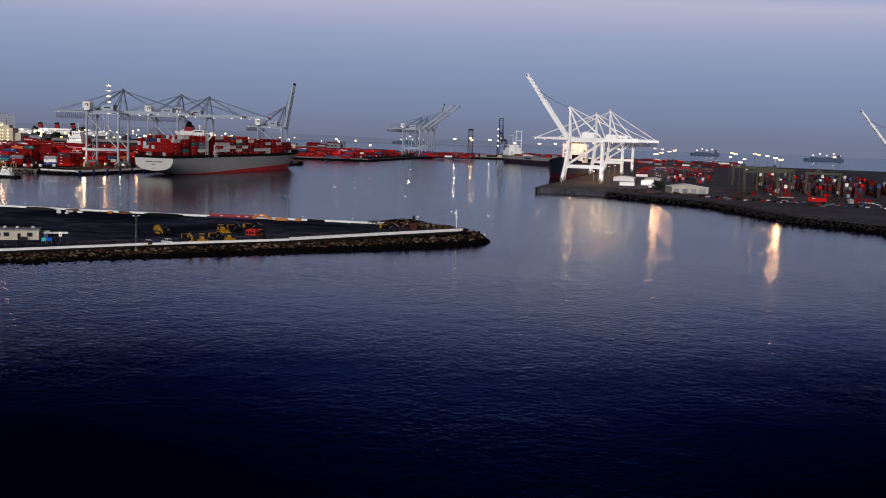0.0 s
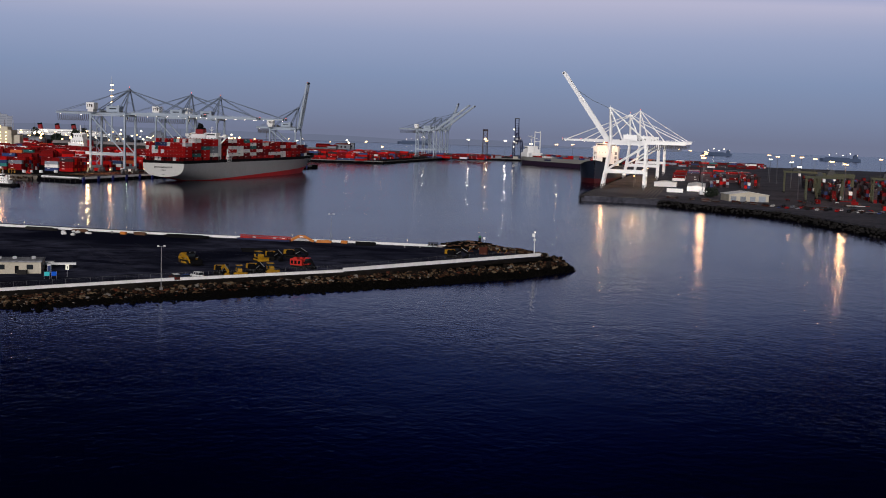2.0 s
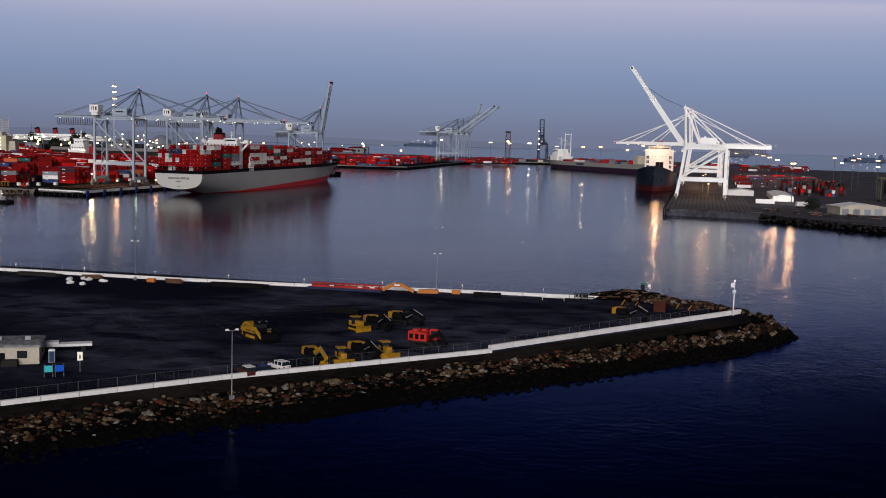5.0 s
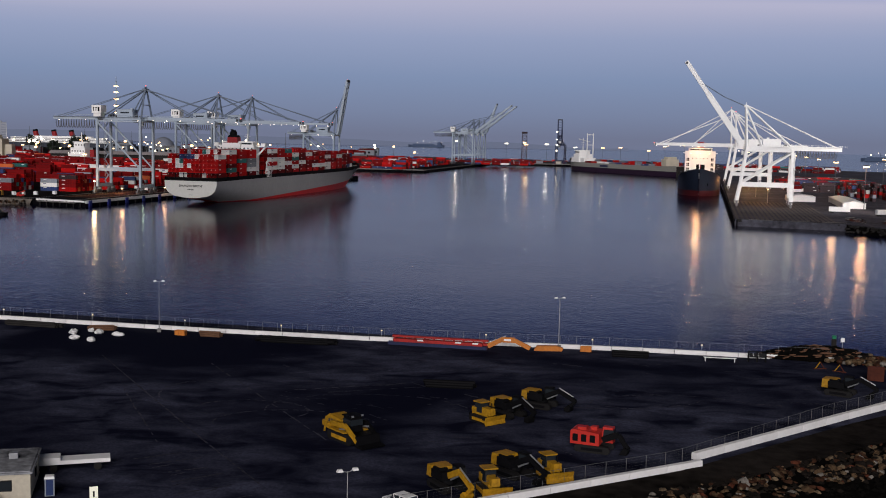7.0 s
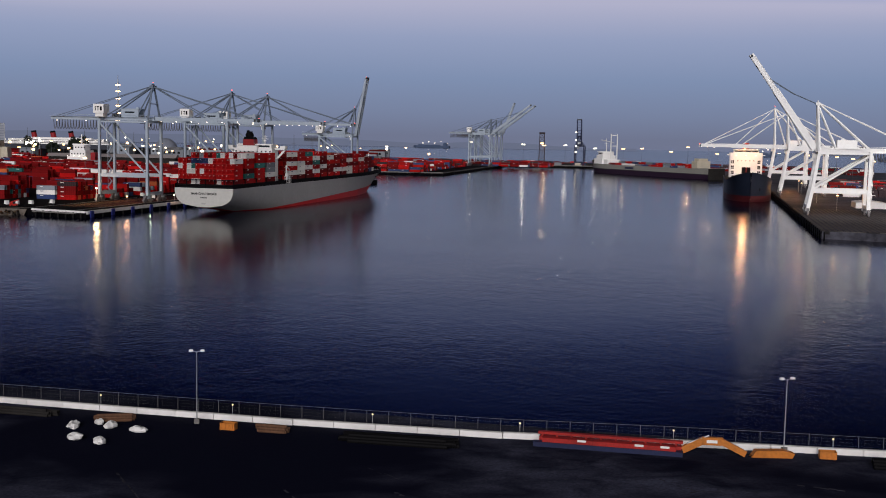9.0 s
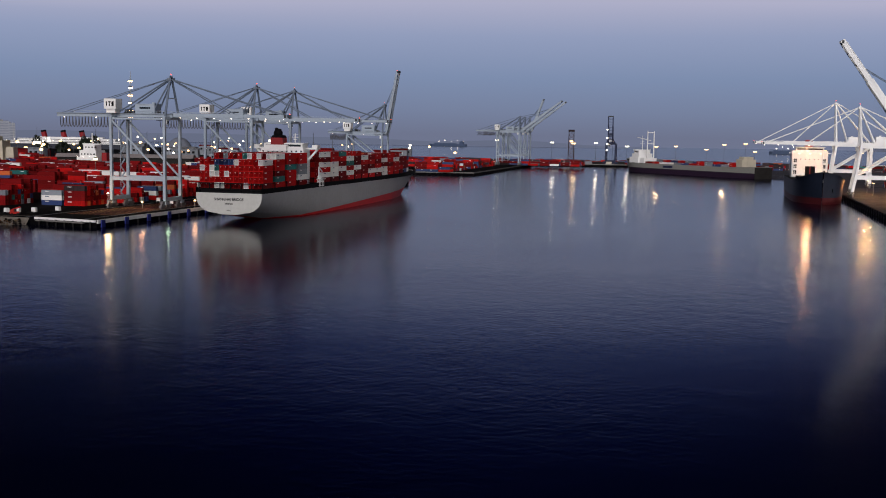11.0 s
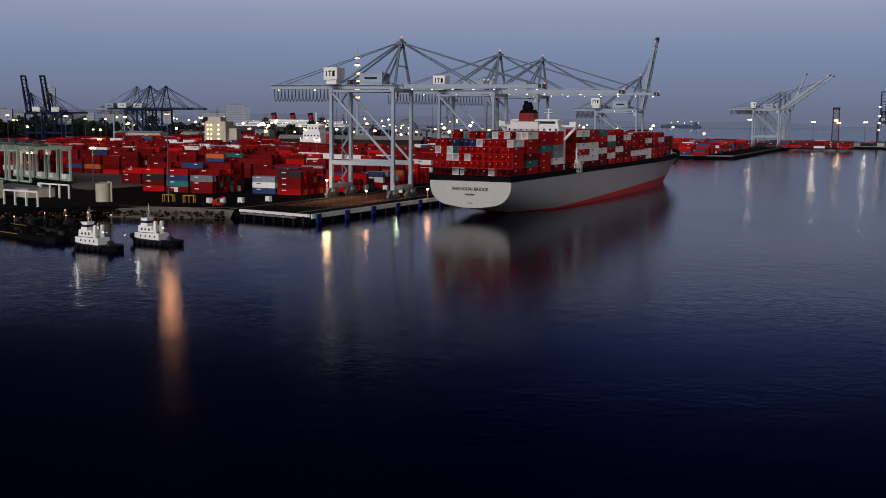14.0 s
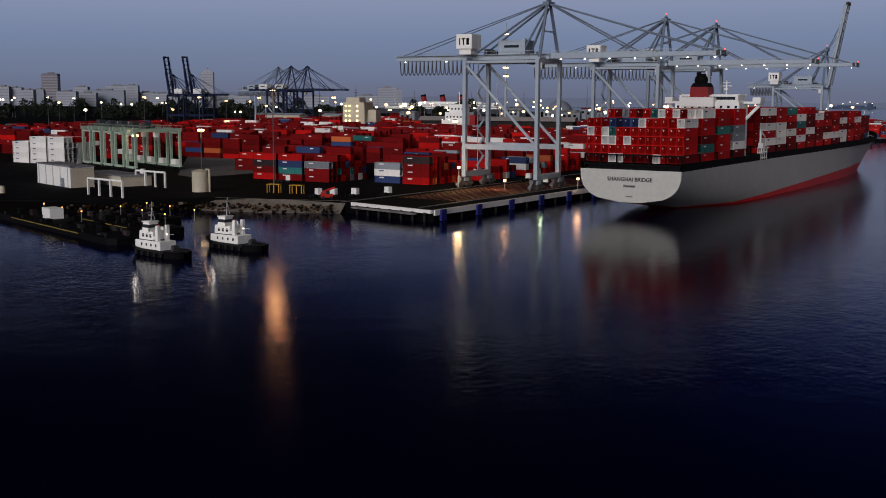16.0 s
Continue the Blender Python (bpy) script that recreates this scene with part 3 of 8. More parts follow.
def load_ship():
    """Stacks on deck: those on the stern face and the outer side can be told apart, the rest are heaped."""
    rng = random.Random(5)
    base = pose(-304, 908, 0, rz=-HEAD)
    pile = Pile()
    bays = [(9.0, 5, 13), (24.9, 6, 13), (40.8, 6, 13), (56.7, 6, 13)] + [(94 + 14.2 * i, t, n) for i, (t, n) in
            enumerate(((6, 13), (6, 13), (6, 13), (5, 13), (6, 13), (5, 13), (5, 13), (5, 13), (5, 13), (5, 13), (5, 13), (4, 12), (4, 11), (4, 9)))]
    front = {(3, 0): "white", (4, 0): "white", (2, 2): "white", (3, 2): "white", (5, 2): "white", (2, 3): "white", (3, 3): "teal", (3, 4): "blue", (4, 4): "grey", (5, 4): "blue", (6, 4): "blue", (12, 4): "white"}
    second = {(12, 5): "white", (11, 5): "white", (9, 5): "white", (6, 5): "teal", (7, 5): "white"}
    flank = {(1, 1): "teal", (2, 3): "teal", (3, 3): "grey", (3, 2): "grey", (3, 1): "white", (4, 3): "white", (4, 1): "white", (5, 3): "white", (5, 2): "white", (4, 5): "white", (7, 1): "white", (6, 2): "white", (7, 4): "white"}
    for b, (s, tiers, across) in enumerate(bays):
        tone = rng.random()
        for r in range(across):
            x = (r - (across - 1) / 2) * 2.52
            top = tiers - (1 if rng.random() < 0.22 and 0 < r < across - 1 else 0)
            for k in range(top):
                w = {"red": 62, "maroon": 30, "white": 4, "teal": 1, "blue": 1, "grey": 1, "orange": 2} if tone < 0.55 else {"red": 30, "maroon": 50, "white": 4, "teal": 2, "blue": 3, "grey": 1, "orange": 1}
                # stern bay: bottom tier mostly maroon, its shade put into the container colours
                if b == 0:
                    w = {"red": 95, "maroon": 0, "white": 2, "teal": 0, "blue": 0, "grey": 0, "orange": 4} if k else {"maroon": 80, "red": 12, "white": 8, "grey": 0, "blue": 0, "teal": 0, "orange": 0}
                col = pick(rng, w)
                if b == 0:
                    col = front.get((r, k), col)
                if b == 1:
                    col = second.get((r, k), col)
                if r == across - 1 and b >= 1:
                    col = flank.get((b, k), "white" if b > 7 and rng.random() < 0.16 else col)
                zz = 16.3 + k * 2.78 + (0.5 if s > 200 else 0)
                m = base @ pose(x + rng.uniform(-0.03, 0.03), s, zz, rz=90) @ Matrix.Diagonal((1, 1, 1.07, 1))
                seen = (b == 0) or r == across - 1 or (b == 1 and k >= 4)
                if seen:
                    put_container(m, col, "stacked on the ship's deck", "containers stacked on the ship")
                else:
                    pile.box(m, col)
    pile.done("container_stacks_on_ship", "red and mixed shipping containers packed inside the deck stacks")


# ---- quay cranes ----
def quay_crane(paint, origin, name, label, gauge=30.0, width=17.0, out=62.0, back=34.0, zb=46.5, apex=66.0, tie=15.0, raised=0.0, sign_box=True, lean=0.0, fat=1.0, house_at=-0.45, lamps=True, turn=0.0, group="quay cranes"):
    """A ship-to-shore crane. Local x points over the water, y along the rails, z = 0 at the quay; the waterside rail is at x = 0."""
    t = thing(name, origin, label, "crane", group)
    hw = width / 2
    # grey cranes: masts and stays in the darker tone that stands for backlight
    stay = CRANESLATE if paint is CRANEGREY else paint
    for sx, x in enumerate((0.0, -gauge)):
        for y in (-hw, hw):
            xt = x + (lean if sx == 0 else 0)
            leg = Shape().beam((x, y, 3.0), (x + (xt - x) * 0.4, y, tie), 1.5 * fat, 1.7 * fat).beam((x + (xt - x) * 0.4, y, tie), (xt, y, zb), 1.3 * fat, 1.5 * fat)
            leg.box(x, y, 2.2, 2.4, 2.8, 1.2)
            part("leg", leg, paint, t)
            bo = Shape()
            for dy in (-2.8, 2.8):
                bo.box(x, y + dy, 0.8, 1.3, 4.9, 1.0).box(x, y + dy, 1.7, 1.1, 3.4, 1.1, top=0.7)
                for k in (-1.5, -0.5, 0.5, 1.5):
                    bo.tube((x - 0.3, y + dy + k * 1.05, 0.46), (x + 0.3, y + dy + k * 1.05, 0.46), 0.46, 10)
            bo.box(x, y, 2.6, 1.5, 7.6, 1.3)
            part("bogie", bo, BOGIE if paint is not CRANEBLUE else paint, t)
        part("sill_beam", Shape().box(x, 0, 3.7, 1.5, width, 2.0), paint, t)
        part("top_beam", Shape().box(x + (lean if sx == 0 else 0), 0, zb - 1.2, 1.2, width, 1.8), paint, t)
    for y in (-hw, hw):
        part("tie_beam", Shape().beam((lean * 0.35, y, tie), (-gauge, y, tie), 1.2 * fat, 1.9 * fat), paint, t)
        part("brace", Shape().tube((-gauge + 0.6, y, zb - 2.0), (lean * 0.4 - 0.8, y, tie + 1.2), 0.55 * fat, 8), paint, t)
        part("upper_tie", Shape().beam((lean, y, zb - 0.8), (-gauge, y, zb - 0.8), 0.7 * fat, 0.9 * fat), paint, t)
    # girders
    g = Shape()
    for y in (-3.2, 3.2):
        g.beam((2.0 + lean, y, zb + 1.0), (-gauge - back, y, zb + 1.0), 1.0 * fat, 2.0 * fat)
    n = int((gauge + back) / 7)
    for i in range(n + 1):
        x = 1.0 + lean - (gauge + back + lean) * i / n
        g.beam((x, -3.2, zb + 0.9), (x, 3.2, zb + 0.9), 0.5, 0.8)
    part("girder", g, paint, t)
    hinge = Vector((2.4 + lean, 0, zb + 1.2))
    up = radians(raised)
    bx = lambda d, y, h=0.0: tuple(hinge + Vector((d * math.cos(up) - h * math.sin(up), y, d * math.sin(up) + h * math.cos(up))))
    bm = Shape()
    for y in (-3.2, 3.2):
        bm.beam(bx(0, y), bx(out * 0.62, y), 1.0 * fat ** 1.4, 2.0 * fat).beam(bx(out * 0.62, y), bx(out, y), 0.9 * fat ** 1.4, 1.4 * fat)
    if raised:
        # plate girders seen from the side: deeper at the hinge, slimmer at the tip
        for y in (-3.2, 3.2):
            bm.beam(bx(1, y, 1.3), bx(out * 0.62, y, 1.1), 0.9 * fat, 1.6 * fat).beam(bx(out * 0.62, y, 1.0), bx(out, y, 0.8), 0.8 * fat, 1.1 * fat)
    for i in range(10):
        d = 1 + (out - 1.5) * i / 9
        bm.beam(bx(d, -3.2), bx(d, 3.2), 0.45, 0.7)
    boom = part("boom", bm, paint, t, "raised boom" if raised else "")
    part("boom_tip", Shape().beam(bx(out - 1, -3.9), bx(out - 1, 3.9), 1.2, 1.6).beam(bx(out, 0, -1.2), bx(out, 0, 1.0), 0.5), CRANEDARK, boom)
    rail = Shape()
    for y in (-4.3, 4.3):
        rail.beam(bx(0, y, 1.6), bx(out - 2, y, 1.6), 0.1, 0.1)
        for i in range(13):
            d = (out - 2) * i / 12
            rail.beam(bx(d, y, 0.4), bx(d, y, 1.6), 0.09)
        rail.beam((2 + lean, y, zb + 3.1), (-gauge - back, y, zb + 3.1), 0.1, 0.1)
        for i in range(16):
            x = 2 + lean - (gauge + back) * i / 15
            rail.beam((x, y, zb + 1.9), (x, y, zb + 3.1), 0.09)
        rail.beam((2 + lean, y, zb + 1.85), (-gauge - back, y, zb + 1.85), 1.0, 0.12)
    part("walkway", rail, paint, t, "handrailed walkway along the girder")
    # apex frame and stays
    top = Vector((lean * 0.6 - 0.5, 0, apex))
    for y in (-1, 1):
        part("mast_leg", Shape().tube((lean, y * hw * 0.9, zb), tuple(top + Vector((0, y * 1.2, 0))), 0.66 * fat, 8, 0.55 * fat), stay, t)
        part("mast_strut", Shape().tube((lean - 9.5, y * 3.2, zb + 2), tuple(top + Vector((-0.4, y * 0.8, -1.5))), 0.42 * fat, 8), stay, t)
        part("back_stay", Shape().tube((-gauge, y * 3.4, zb + 1.5), tuple(top + Vector((-0.6, y * 1.0, 0))), 0.42 * fat, 8), stay, t)
        part("tail_stay", Shape().tube((-gauge - back + 3, y * 3.2, zb + 2), tuple(top + Vector((-0.6, y * 0.6, 0.4))), 0.2 * fat * fat, 6), stay, t)
        for d in (out * 0.5, out * 0.93):
            st = Shape()
            a, b = Vector(bx(d, y * 3.2, 1.0)), top + Vector((0.6, y * 1.0, 0))
            if raised:
                mid = (a + b) / 2 + Vector((-0.8, 0, -2.5))
                if d > out * 0.7:
                    a = Vector(bx(out * 0.74, y * 3.2, 1.0))
                    mid = (a + b) / 2 + Vector((-0.5, 0, -1.5))
                    st.tube(tuple(a), tuple(mid), 0.25, 6).tube(tuple(mid), tuple(b), 0.25, 6)
            else:
                st.tube(tuple(a), tuple(b), 0.28 * fat, 6)
            if st.v:
                part("fore_stay", st, CRANESLATE if raised else stay, t)
    part("mast_head", Shape().box(top.x, 0, apex - 0.7, 2.4, 4.6, 1.4).box(top.x, 0, apex + 0.7, 0.5, 3.0, 0.9).tube((top.x, 0, apex), (top.x, 0, apex + 2.4), 0.12, 6), stay, t)
    part("mast_crossbar", Shape().beam((lean * 0.8, -hw * 0.45, zb + (apex - zb) * 0.5), (lean * 0.8, hw * 0.45, zb + (apex - zb) * 0.5), 0.5), paint, t)
    # machinery house, cab, festoon
    hx = -gauge * -house_at * -1 if house_at > 0 else gauge * house_at
    mh = part("machinery_house", Shape().box(hx, 0, zb + 2.0, 11, 7.0, 4.6).box(hx, 0, zb + 6.6, 11.4, 7.4, 0.3).box(hx + 2.5, 1.5, zb + 6.9, 1.4, 1.4, 0.8), paint if paint is not CRANEBLUE else CRANEWHITE, t, "panelled machinery house")
    part("house_window", Shape().box(hx, -3.53, zb + 4.3, 6, 0.08, 0.9), GLASS, mh)
    eq = Shape()
    rng = random.Random(name)
    for i in range(14):
        eq.box(hx - 4 + rng.uniform(-8, 14), rng.uniform(-3, 3), zb + 2.0, rng.uniform(0.6, 1.8), rng.uniform(0.6, 1.8), rng.uniform(0.8, 2.6))
    part("winch_gear", eq, CRANEDARK, t)
    tx = -gauge * 0.2
    part("trolley", Shape().box(tx, 0, zb - 0.8, 5, 6.6, 0.8).box(tx - 1, 0, zb - 1.6, 2.5, 3, 0.9), CRANEDARK, t)
    cab = part("operator_cab", Shape().box(tx + 3.4, -1.6, zb - 3.6, 2.4, 2.2, 2.6, top=0.94), SHIPWHITE, t, "white operator's cab")
    part("cab_glass", Shape().box(tx + 4.62, -1.6, zb - 3.3, 0.06, 1.9, 1.6), GLASS, cab)
    fs = Shape()
    k = 18
    for i in range(k):
        x0, x1 = -gauge - back + 2 + i * (back - 1) / k, -gauge - back + 2 + (i + 1) * (back - 1) / k
        for a, b in (((x0, zb), (x0 + 0.35, zb - 4.5)), ((x0 + 0.35, zb - 4.5), ((x0 + x1) / 2, zb - 5.4)), (((x0 + x1) / 2, zb - 5.4), (x1 - 0.35, zb - 4.5)), ((x1 - 0.35, zb - 4.5), (x1, zb))):
            fs.tube((a[0], -4.0, a[1]), (b[0], -4.0, b[1]), 0.2, 5, caps=False)
    part("festoon_cable", fs, CABLE, t, "looped festoon cables")
    # stair tower
    sr = Shape()
    z = 4.0
    i = 0
    while z < zb - 3:
        d = 1 if i % 2 else -1
        sr.beam((-gauge - 1.6, d * -2.2 + hw - 3, z), (-gauge - 1.6, d * 2.2 + hw - 3, z + 3.4), 0.9, 0.12).box(-gauge - 1.6, d * 2.6 + hw - 3, z + 3.4, 1.1, 1.2, 0.1)
        z += 3.4
        i += 1
    sr.beam((-gauge - 1.0, hw - 6, 3), (-gauge - 1.0, hw - 6, zb), 0.2)
    part("stair", sr, paint, t, "zigzag access stair")
    if sign_box:
        sb = part("sign_box", Shape().box(-gauge + 0.2, -hw + 2.0, zb + 4.0, 6.6, 6.6, 5.2).box(-gauge + 0.2, -hw + 2.0, zb + 2.0, 5, 5, 2.0), SHIPWHITE, t, "white sign box with dark letter shapes")
        ml = Shape()
        for face in (0, 1):
            for j, wd in enumerate((0.55, 1.5, 1.3)):
                u = (-1.9, -0.2, 1.6)[j]
                if face == 0:
                    y = -hw + 2.0 - 3.33
                    ml.box(-gauge + 0.2 + u, y, zb + 5.4, 0.5 if j < 2 else 1.2, 0.05, 2.4)
                    if j == 1:
                        ml.box(-gauge + 0.2 + u, y, zb + 7.3, 1.6, 0.05, 0.5)
        part("sign_marks", ml, BLACK, sb)
    if lamps:
        for i in range(0 if raised else 7):
            d = 4 + (out - 6) * i / 6
            p = bx(d, -3.6, -1.3)
            part("floodlight", Shape().box(p[0], p[1], p[2] - 0.2, 0.4, 0.4, 0.3), BOOMLAMP, t, "lit floodlight")
        for i in range(4):
            x = -4 - (gauge + back - 8) * i / 3
            part("floodlight", Shape().box(x, -3.6, zb - 0.5, 0.4, 0.4, 0.3), BOOMLAMP, t, "lit floodlight")
        part("warning_light", Shape().ball(top.x, 0, apex + 2.6, 0.3), REDLAMP, t, "red warning light")
        p = bx(out, 0, 1.2)
        part("warning_light", Shape().ball(*p, 0.3), REDLAMP, t, "red warning light")
    return t


def west_cranes():
    for x, y, up in ((-345, 950, 0.0), (-325, 1050, 0.0), (-313, 1102, 0.0), (-280.5, 1302, 80.0)):
        quay_crane(CRANEGREY, pose(x, y, G, rz=-HEAD), "quay_crane",
                   "blue-grey gantry quay crane with a " + ("raised boom" if up else "lowered boom over the ship"), raised=up, out=51.0 if up else 62.0, zb=39.5 if up else 46.5, apex=62.5 if up else 66.0, back=18.0 if up else 34.0, group="cranes on the west quay")


def east_cranes():
    for s, up in ((133, 55.0), (370, 0.0), (540, 0.0)):
        o = at(EAST, s, 4.0)
        quay_crane(CRANEWHITE, pose(o.x, o.y, G, rz=180 - HEAD), "quay_crane",
                   "white floodlit quay crane with a " + ("raised boom" if up else "lowered boom"), raised=up, zb=36.5, apex=72.0 if s > 500 else 64.0, tie=14.0, out=66, back=30, gauge=33, sign_box=False, lean=-5.0, fat=1.35, house_at=-0.62, lamps=bool(s > 140), group="cranes on the east pier")
    # the strong warm lamp on the bridge roof of the ship below the cranes
    o = at(EAST, 424.5, -22)
    t = thing("bridge_work_lamp", pose(o.x, o.y, 38.6, rz=-HEAD), "strong warm work lamp on the ship's bridge roof", "lamp")
    part("bracket", Shape().tube((0, 3.5, -0.2), (0, 3.5, 1.6), 0.15, 6).beam((0, 3.5, 1.5), (0, 0, 1.5), 0.25), STEEL, t)
    part("lamp", Shape().ball(0, -0.4, 1.4, 1.0, 10, 7, 0.8), WARM, t, "glowing lamp")
    la = new("bridge_work_light", bpy.data.lights.new("bridge_work_light", "POINT"))
    la.data.energy, la.data.color, la.data.shadow_soft_size = 9000, (1.0, 0.46, 0.2), 2.0
    la.location = (o.x, o.y - 3.0, 40.2)


# ---- the spit: walls, fences, riprap ----
NEAR = [(-420, 140), (-160, 333.5), (-126, 359), (-84.5, 385.8)]       # inner white wall, seaward side
NEAR2 = [(-81.6, 391.0), (-56, 414), (-26.5, 440)]


def gz(x, y):
    """Height of the lot, which falls gently from the basin wall to the sea."""
    n = math.hypot(194, 26.5)
    return max(0.5, G - 0.022 * max(0.0, -(194 * (y - 479.5) + 26.5 * (x + 226)) / n))


def lot_ground():
    def edge(pts, low):
        n = len(pts)
        v = [(x, y, gz(x, y)) for x, y in pts] + [(x, y, low) for x, y in pts]
        return v, [tuple(range(n))] + [((i + 1) % n, i, n + i, n + (i + 1) % n) for i in range(n)]
    sh = Shape()
    sh.add(*edge([(-420, 130), (-162, 330), (-420, 363.7)], -3))
    sh.add(*edge([(-420, 363.7), (-162, 330), (-128, 355), (-86, 382), (-80, 387), (-54, 409), (-24, 433), (-22, 444), (-32, 453), (-226, 479.5), (-420, 506)], -3))
    sh.add(*edge([(-32, 453), (-40, 460), (-85, 463), (-133, 469), (-167, 475), (-226, 484), (-420, 515), (-420, 506), (-226, 479.5)], -3))
    solo("ground_spit", sh, ASPHALT, "dark scuffed asphalt lot on the spit", "ground", kind="structure")


FAR = [(-420, 504), (-213, 472.7), (-191, 469.3), (-168, 466.0), (-137, 462.8), (-111, 461.8), (-85, 460.1), (-44, 456)]


def along(line, step):
    """Points at even steps along a bent line, with the direction there."""
    got, carry = [], 0.0
    for (x0, y0), (x1, y1) in zip(line, line[1:]):
        n = math.hypot(x1 - x0, y1 - y0)
        d = carry
        while d < n:
            got.append((x0 + (x1 - x0) * d / n, y0 + (y1 - y0) * d / n, math.degrees(math.atan2(y1 - y0, x1 - x0))))
            d += step
        carry = d - n
    return got


def wall_segments(name, line, step, height, thick, label, skip=()):
    root = thing(name, Matrix(), label, "wall", kind="structure")
    rng = random.Random(name)
    me = Shape().extrude([(-thick / 2, 0), (thick / 2, 0), (thick / 2 * 0.9, height - 0.08), (thick / 2 * 0.78, height), (-thick / 2 * 0.78, height), (-thick / 2 * 0.9, height - 0.08)], -step / 2 + 0.05, step / 2 - 0.05).mesh("wall_block", WHITEWALL)
    for i, (x, y, a) in enumerate(along(line, step)):
        if i in skip:
            continue
        ob = new("wall_block", me)
        ob.parent = root
        px, py = x + step / 2 * math.cos(radians(a)), y + step / 2 * math.sin(radians(a))
        tilt = math.degrees(math.atan2(gz(px + math.cos(radians(a)), py + math.sin(radians(a))) - gz(px, py), 1.0))
        ob.matrix_basis = pose(px, py, gz(px, py) - 0.05, tilt, 0, a - 90 + rng.uniform(-0.2, 0.2))


def mesh_fence(name, line, step, height, label):
    root = thing(name, Matrix(), label, "fence")
    post = Shape().tube((0, 0, -0.2), (0, 0, height), 0.04, 6).mesh("post", FENCE)
    pts = along(line, step)
    for x, y, a in pts:
        ob = new("post", post)
        ob.parent = root
        ob.matrix_basis = pose(x, y, gz(x, y))
    rails, wires = Shape(), Shape()
    for (x0, y0, _), (x1, y1, _) in zip(pts, pts[1:]):
        z0, z1 = gz(x0, y0), gz(x1, y1)
        rails.beam((x0, y0, z0 + height - 0.04), (x1, y1, z1 + height - 0.04), 0.035)
        for k in range(1, 5):
            wires.beam((x0, y0, z0 + height * k / 5), (x1, y1, z1 + height * k / 5), 0.007)
        for k in range(1, 4):
            f = k / 4
            wires.beam((x0 + (x1 - x0) * f, y0 + (y1 - y0) * f, z0 + 0.05), (x0 + (x1 - x0) * f, y0 + (y1 - y0) * f, z0 + height), 0.006)
    part("top_rail", rails, FENCE, root)
    w = part("wire_mesh", wires, FENCE, root)
    w["kind"] = "stuff"


def riprap():
    """Broken rock down the seaward slope of the spit."""
    rng = random.Random(3)
    line = [(-420, 84), (-142, 297), (-117, 321), (-90, 347.5), (-55, 377.5), (-26, 408), (-11, 431), (-12, 446), (-36, 464)]
    inner = [(-420, 126), (-160, 327), (-127, 352), (-87, 379), (-54, 406), (-23, 432), (-20.5, 440), (-22, 446), (-41, 458.5)]
    slope = Shape()
    for i in range(len(line) - 1):
        a, b, c, d = line[i], line[i + 1], inner[i + 1], inner[i]
        slope.add([(a[0], a[1], -0.9), (b[0], b[1], -0.9), (c[0], c[1], gz(*c) + 0.15), (d[0], d[1], gz(*d) + 0.15)], [(0, 1, 2, 3)])
    bank = solo("riprap_bank", slope, WETROCK, "dark wet rock slope around the spit", "rock bank", kind="structure")
    stones = []
    for k in range(9):
        sh = Shape().ball(0, 0, 0, 1.0, 6, 4)
        sh.v = [(x * rng.uniform(0.55, 1.25), y * rng.uniform(0.55, 1.25), z * rng.uniform(0.45, 1.05)) for x, y, z in sh.v]
        stones.append(sh)
    meshes = [s.mesh("rock", ROCK) for s in stones]
    rest, wet = Shape(), Shape()
    count = 0
    for x, y, a in along(line[1:], 0.5):
        w = float(np.interp(x, (-142, -117, -90, -55, -26, -11), (34, 29, 22.5, 19, 10.7, 7.5)))
        nx, ny = -math.sin(radians(a)), math.cos(radians(a))
        for _ in range(int(6 + w * 0.42)):
            f = rng.random() ** 0.8
            px, py = x + nx * w * f + rng.uniform(-0.4, 0.4), y + ny * w * f + rng.uniform(-0.4, 0.4)
            pz = -0.8 + (0.95 + gz(px, py)) * f
            r = rng.uniform(0.26, 0.6) * (1.7 if rng.random() < 0.12 else 1)
            if f > 1.0 + rng.uniform(-0.08, 0.04):
                continue
            m = pose(px, py, pz, rng.uniform(-30, 30), rng.uniform(-30, 30), rng.uniform(0, 360)) @ Matrix.Diagonal((r * rng.uniform(0.9, 1.5), r, r * rng.uniform(0.7, 1.0), 1))
            if count < 300 and f > 0.6 and -125 < px < -50 and rng.random() < 0.5:
                ob = new("rock", rng.choice(meshes))
                ob.parent = bank
                ob.matrix_basis = m
                count += 1
            else:
                s = rng.choice(stones)
                (rest if f + rng.uniform(-0.07, 0.07) > 0.6 else wet).add([tuple(m @ Vector(v)) for v in s.v], s.f)
    for ob in (part("rock_rubble", rest, ROCK, bank), part("weedy_rubble", wet, WETROCK, bank, "dark weed-covered rocks below the tide line")):
        ob["kind"] = "stuff"
    verge = Shape()
    v0 = [(-420, 122), (-160, 323), (-127, 348), (-86, 375.5), (-53, 402), (-23, 430)]
    v1 = [(-420, 139), (-160, 333), (-126, 358.4), (-84, 385.4), (-55, 411.5), (-22, 437.5)]
    for i in range(len(v0) - 1):
        verge.add([(*v0[i], gz(*v0[i]) + 0.22), (*v0[i + 1], gz(*v0[i + 1]) + 0.22), (*v1[i + 1], gz(*v1[i + 1]) + 0.26), (*v1[i], gz(*v1[i]) + 0.26)], [(0, 1, 2, 3)])
    solo("verge", verge, DIRT, "bare dirt verge between wall and rocks", "ground", kind="structure")


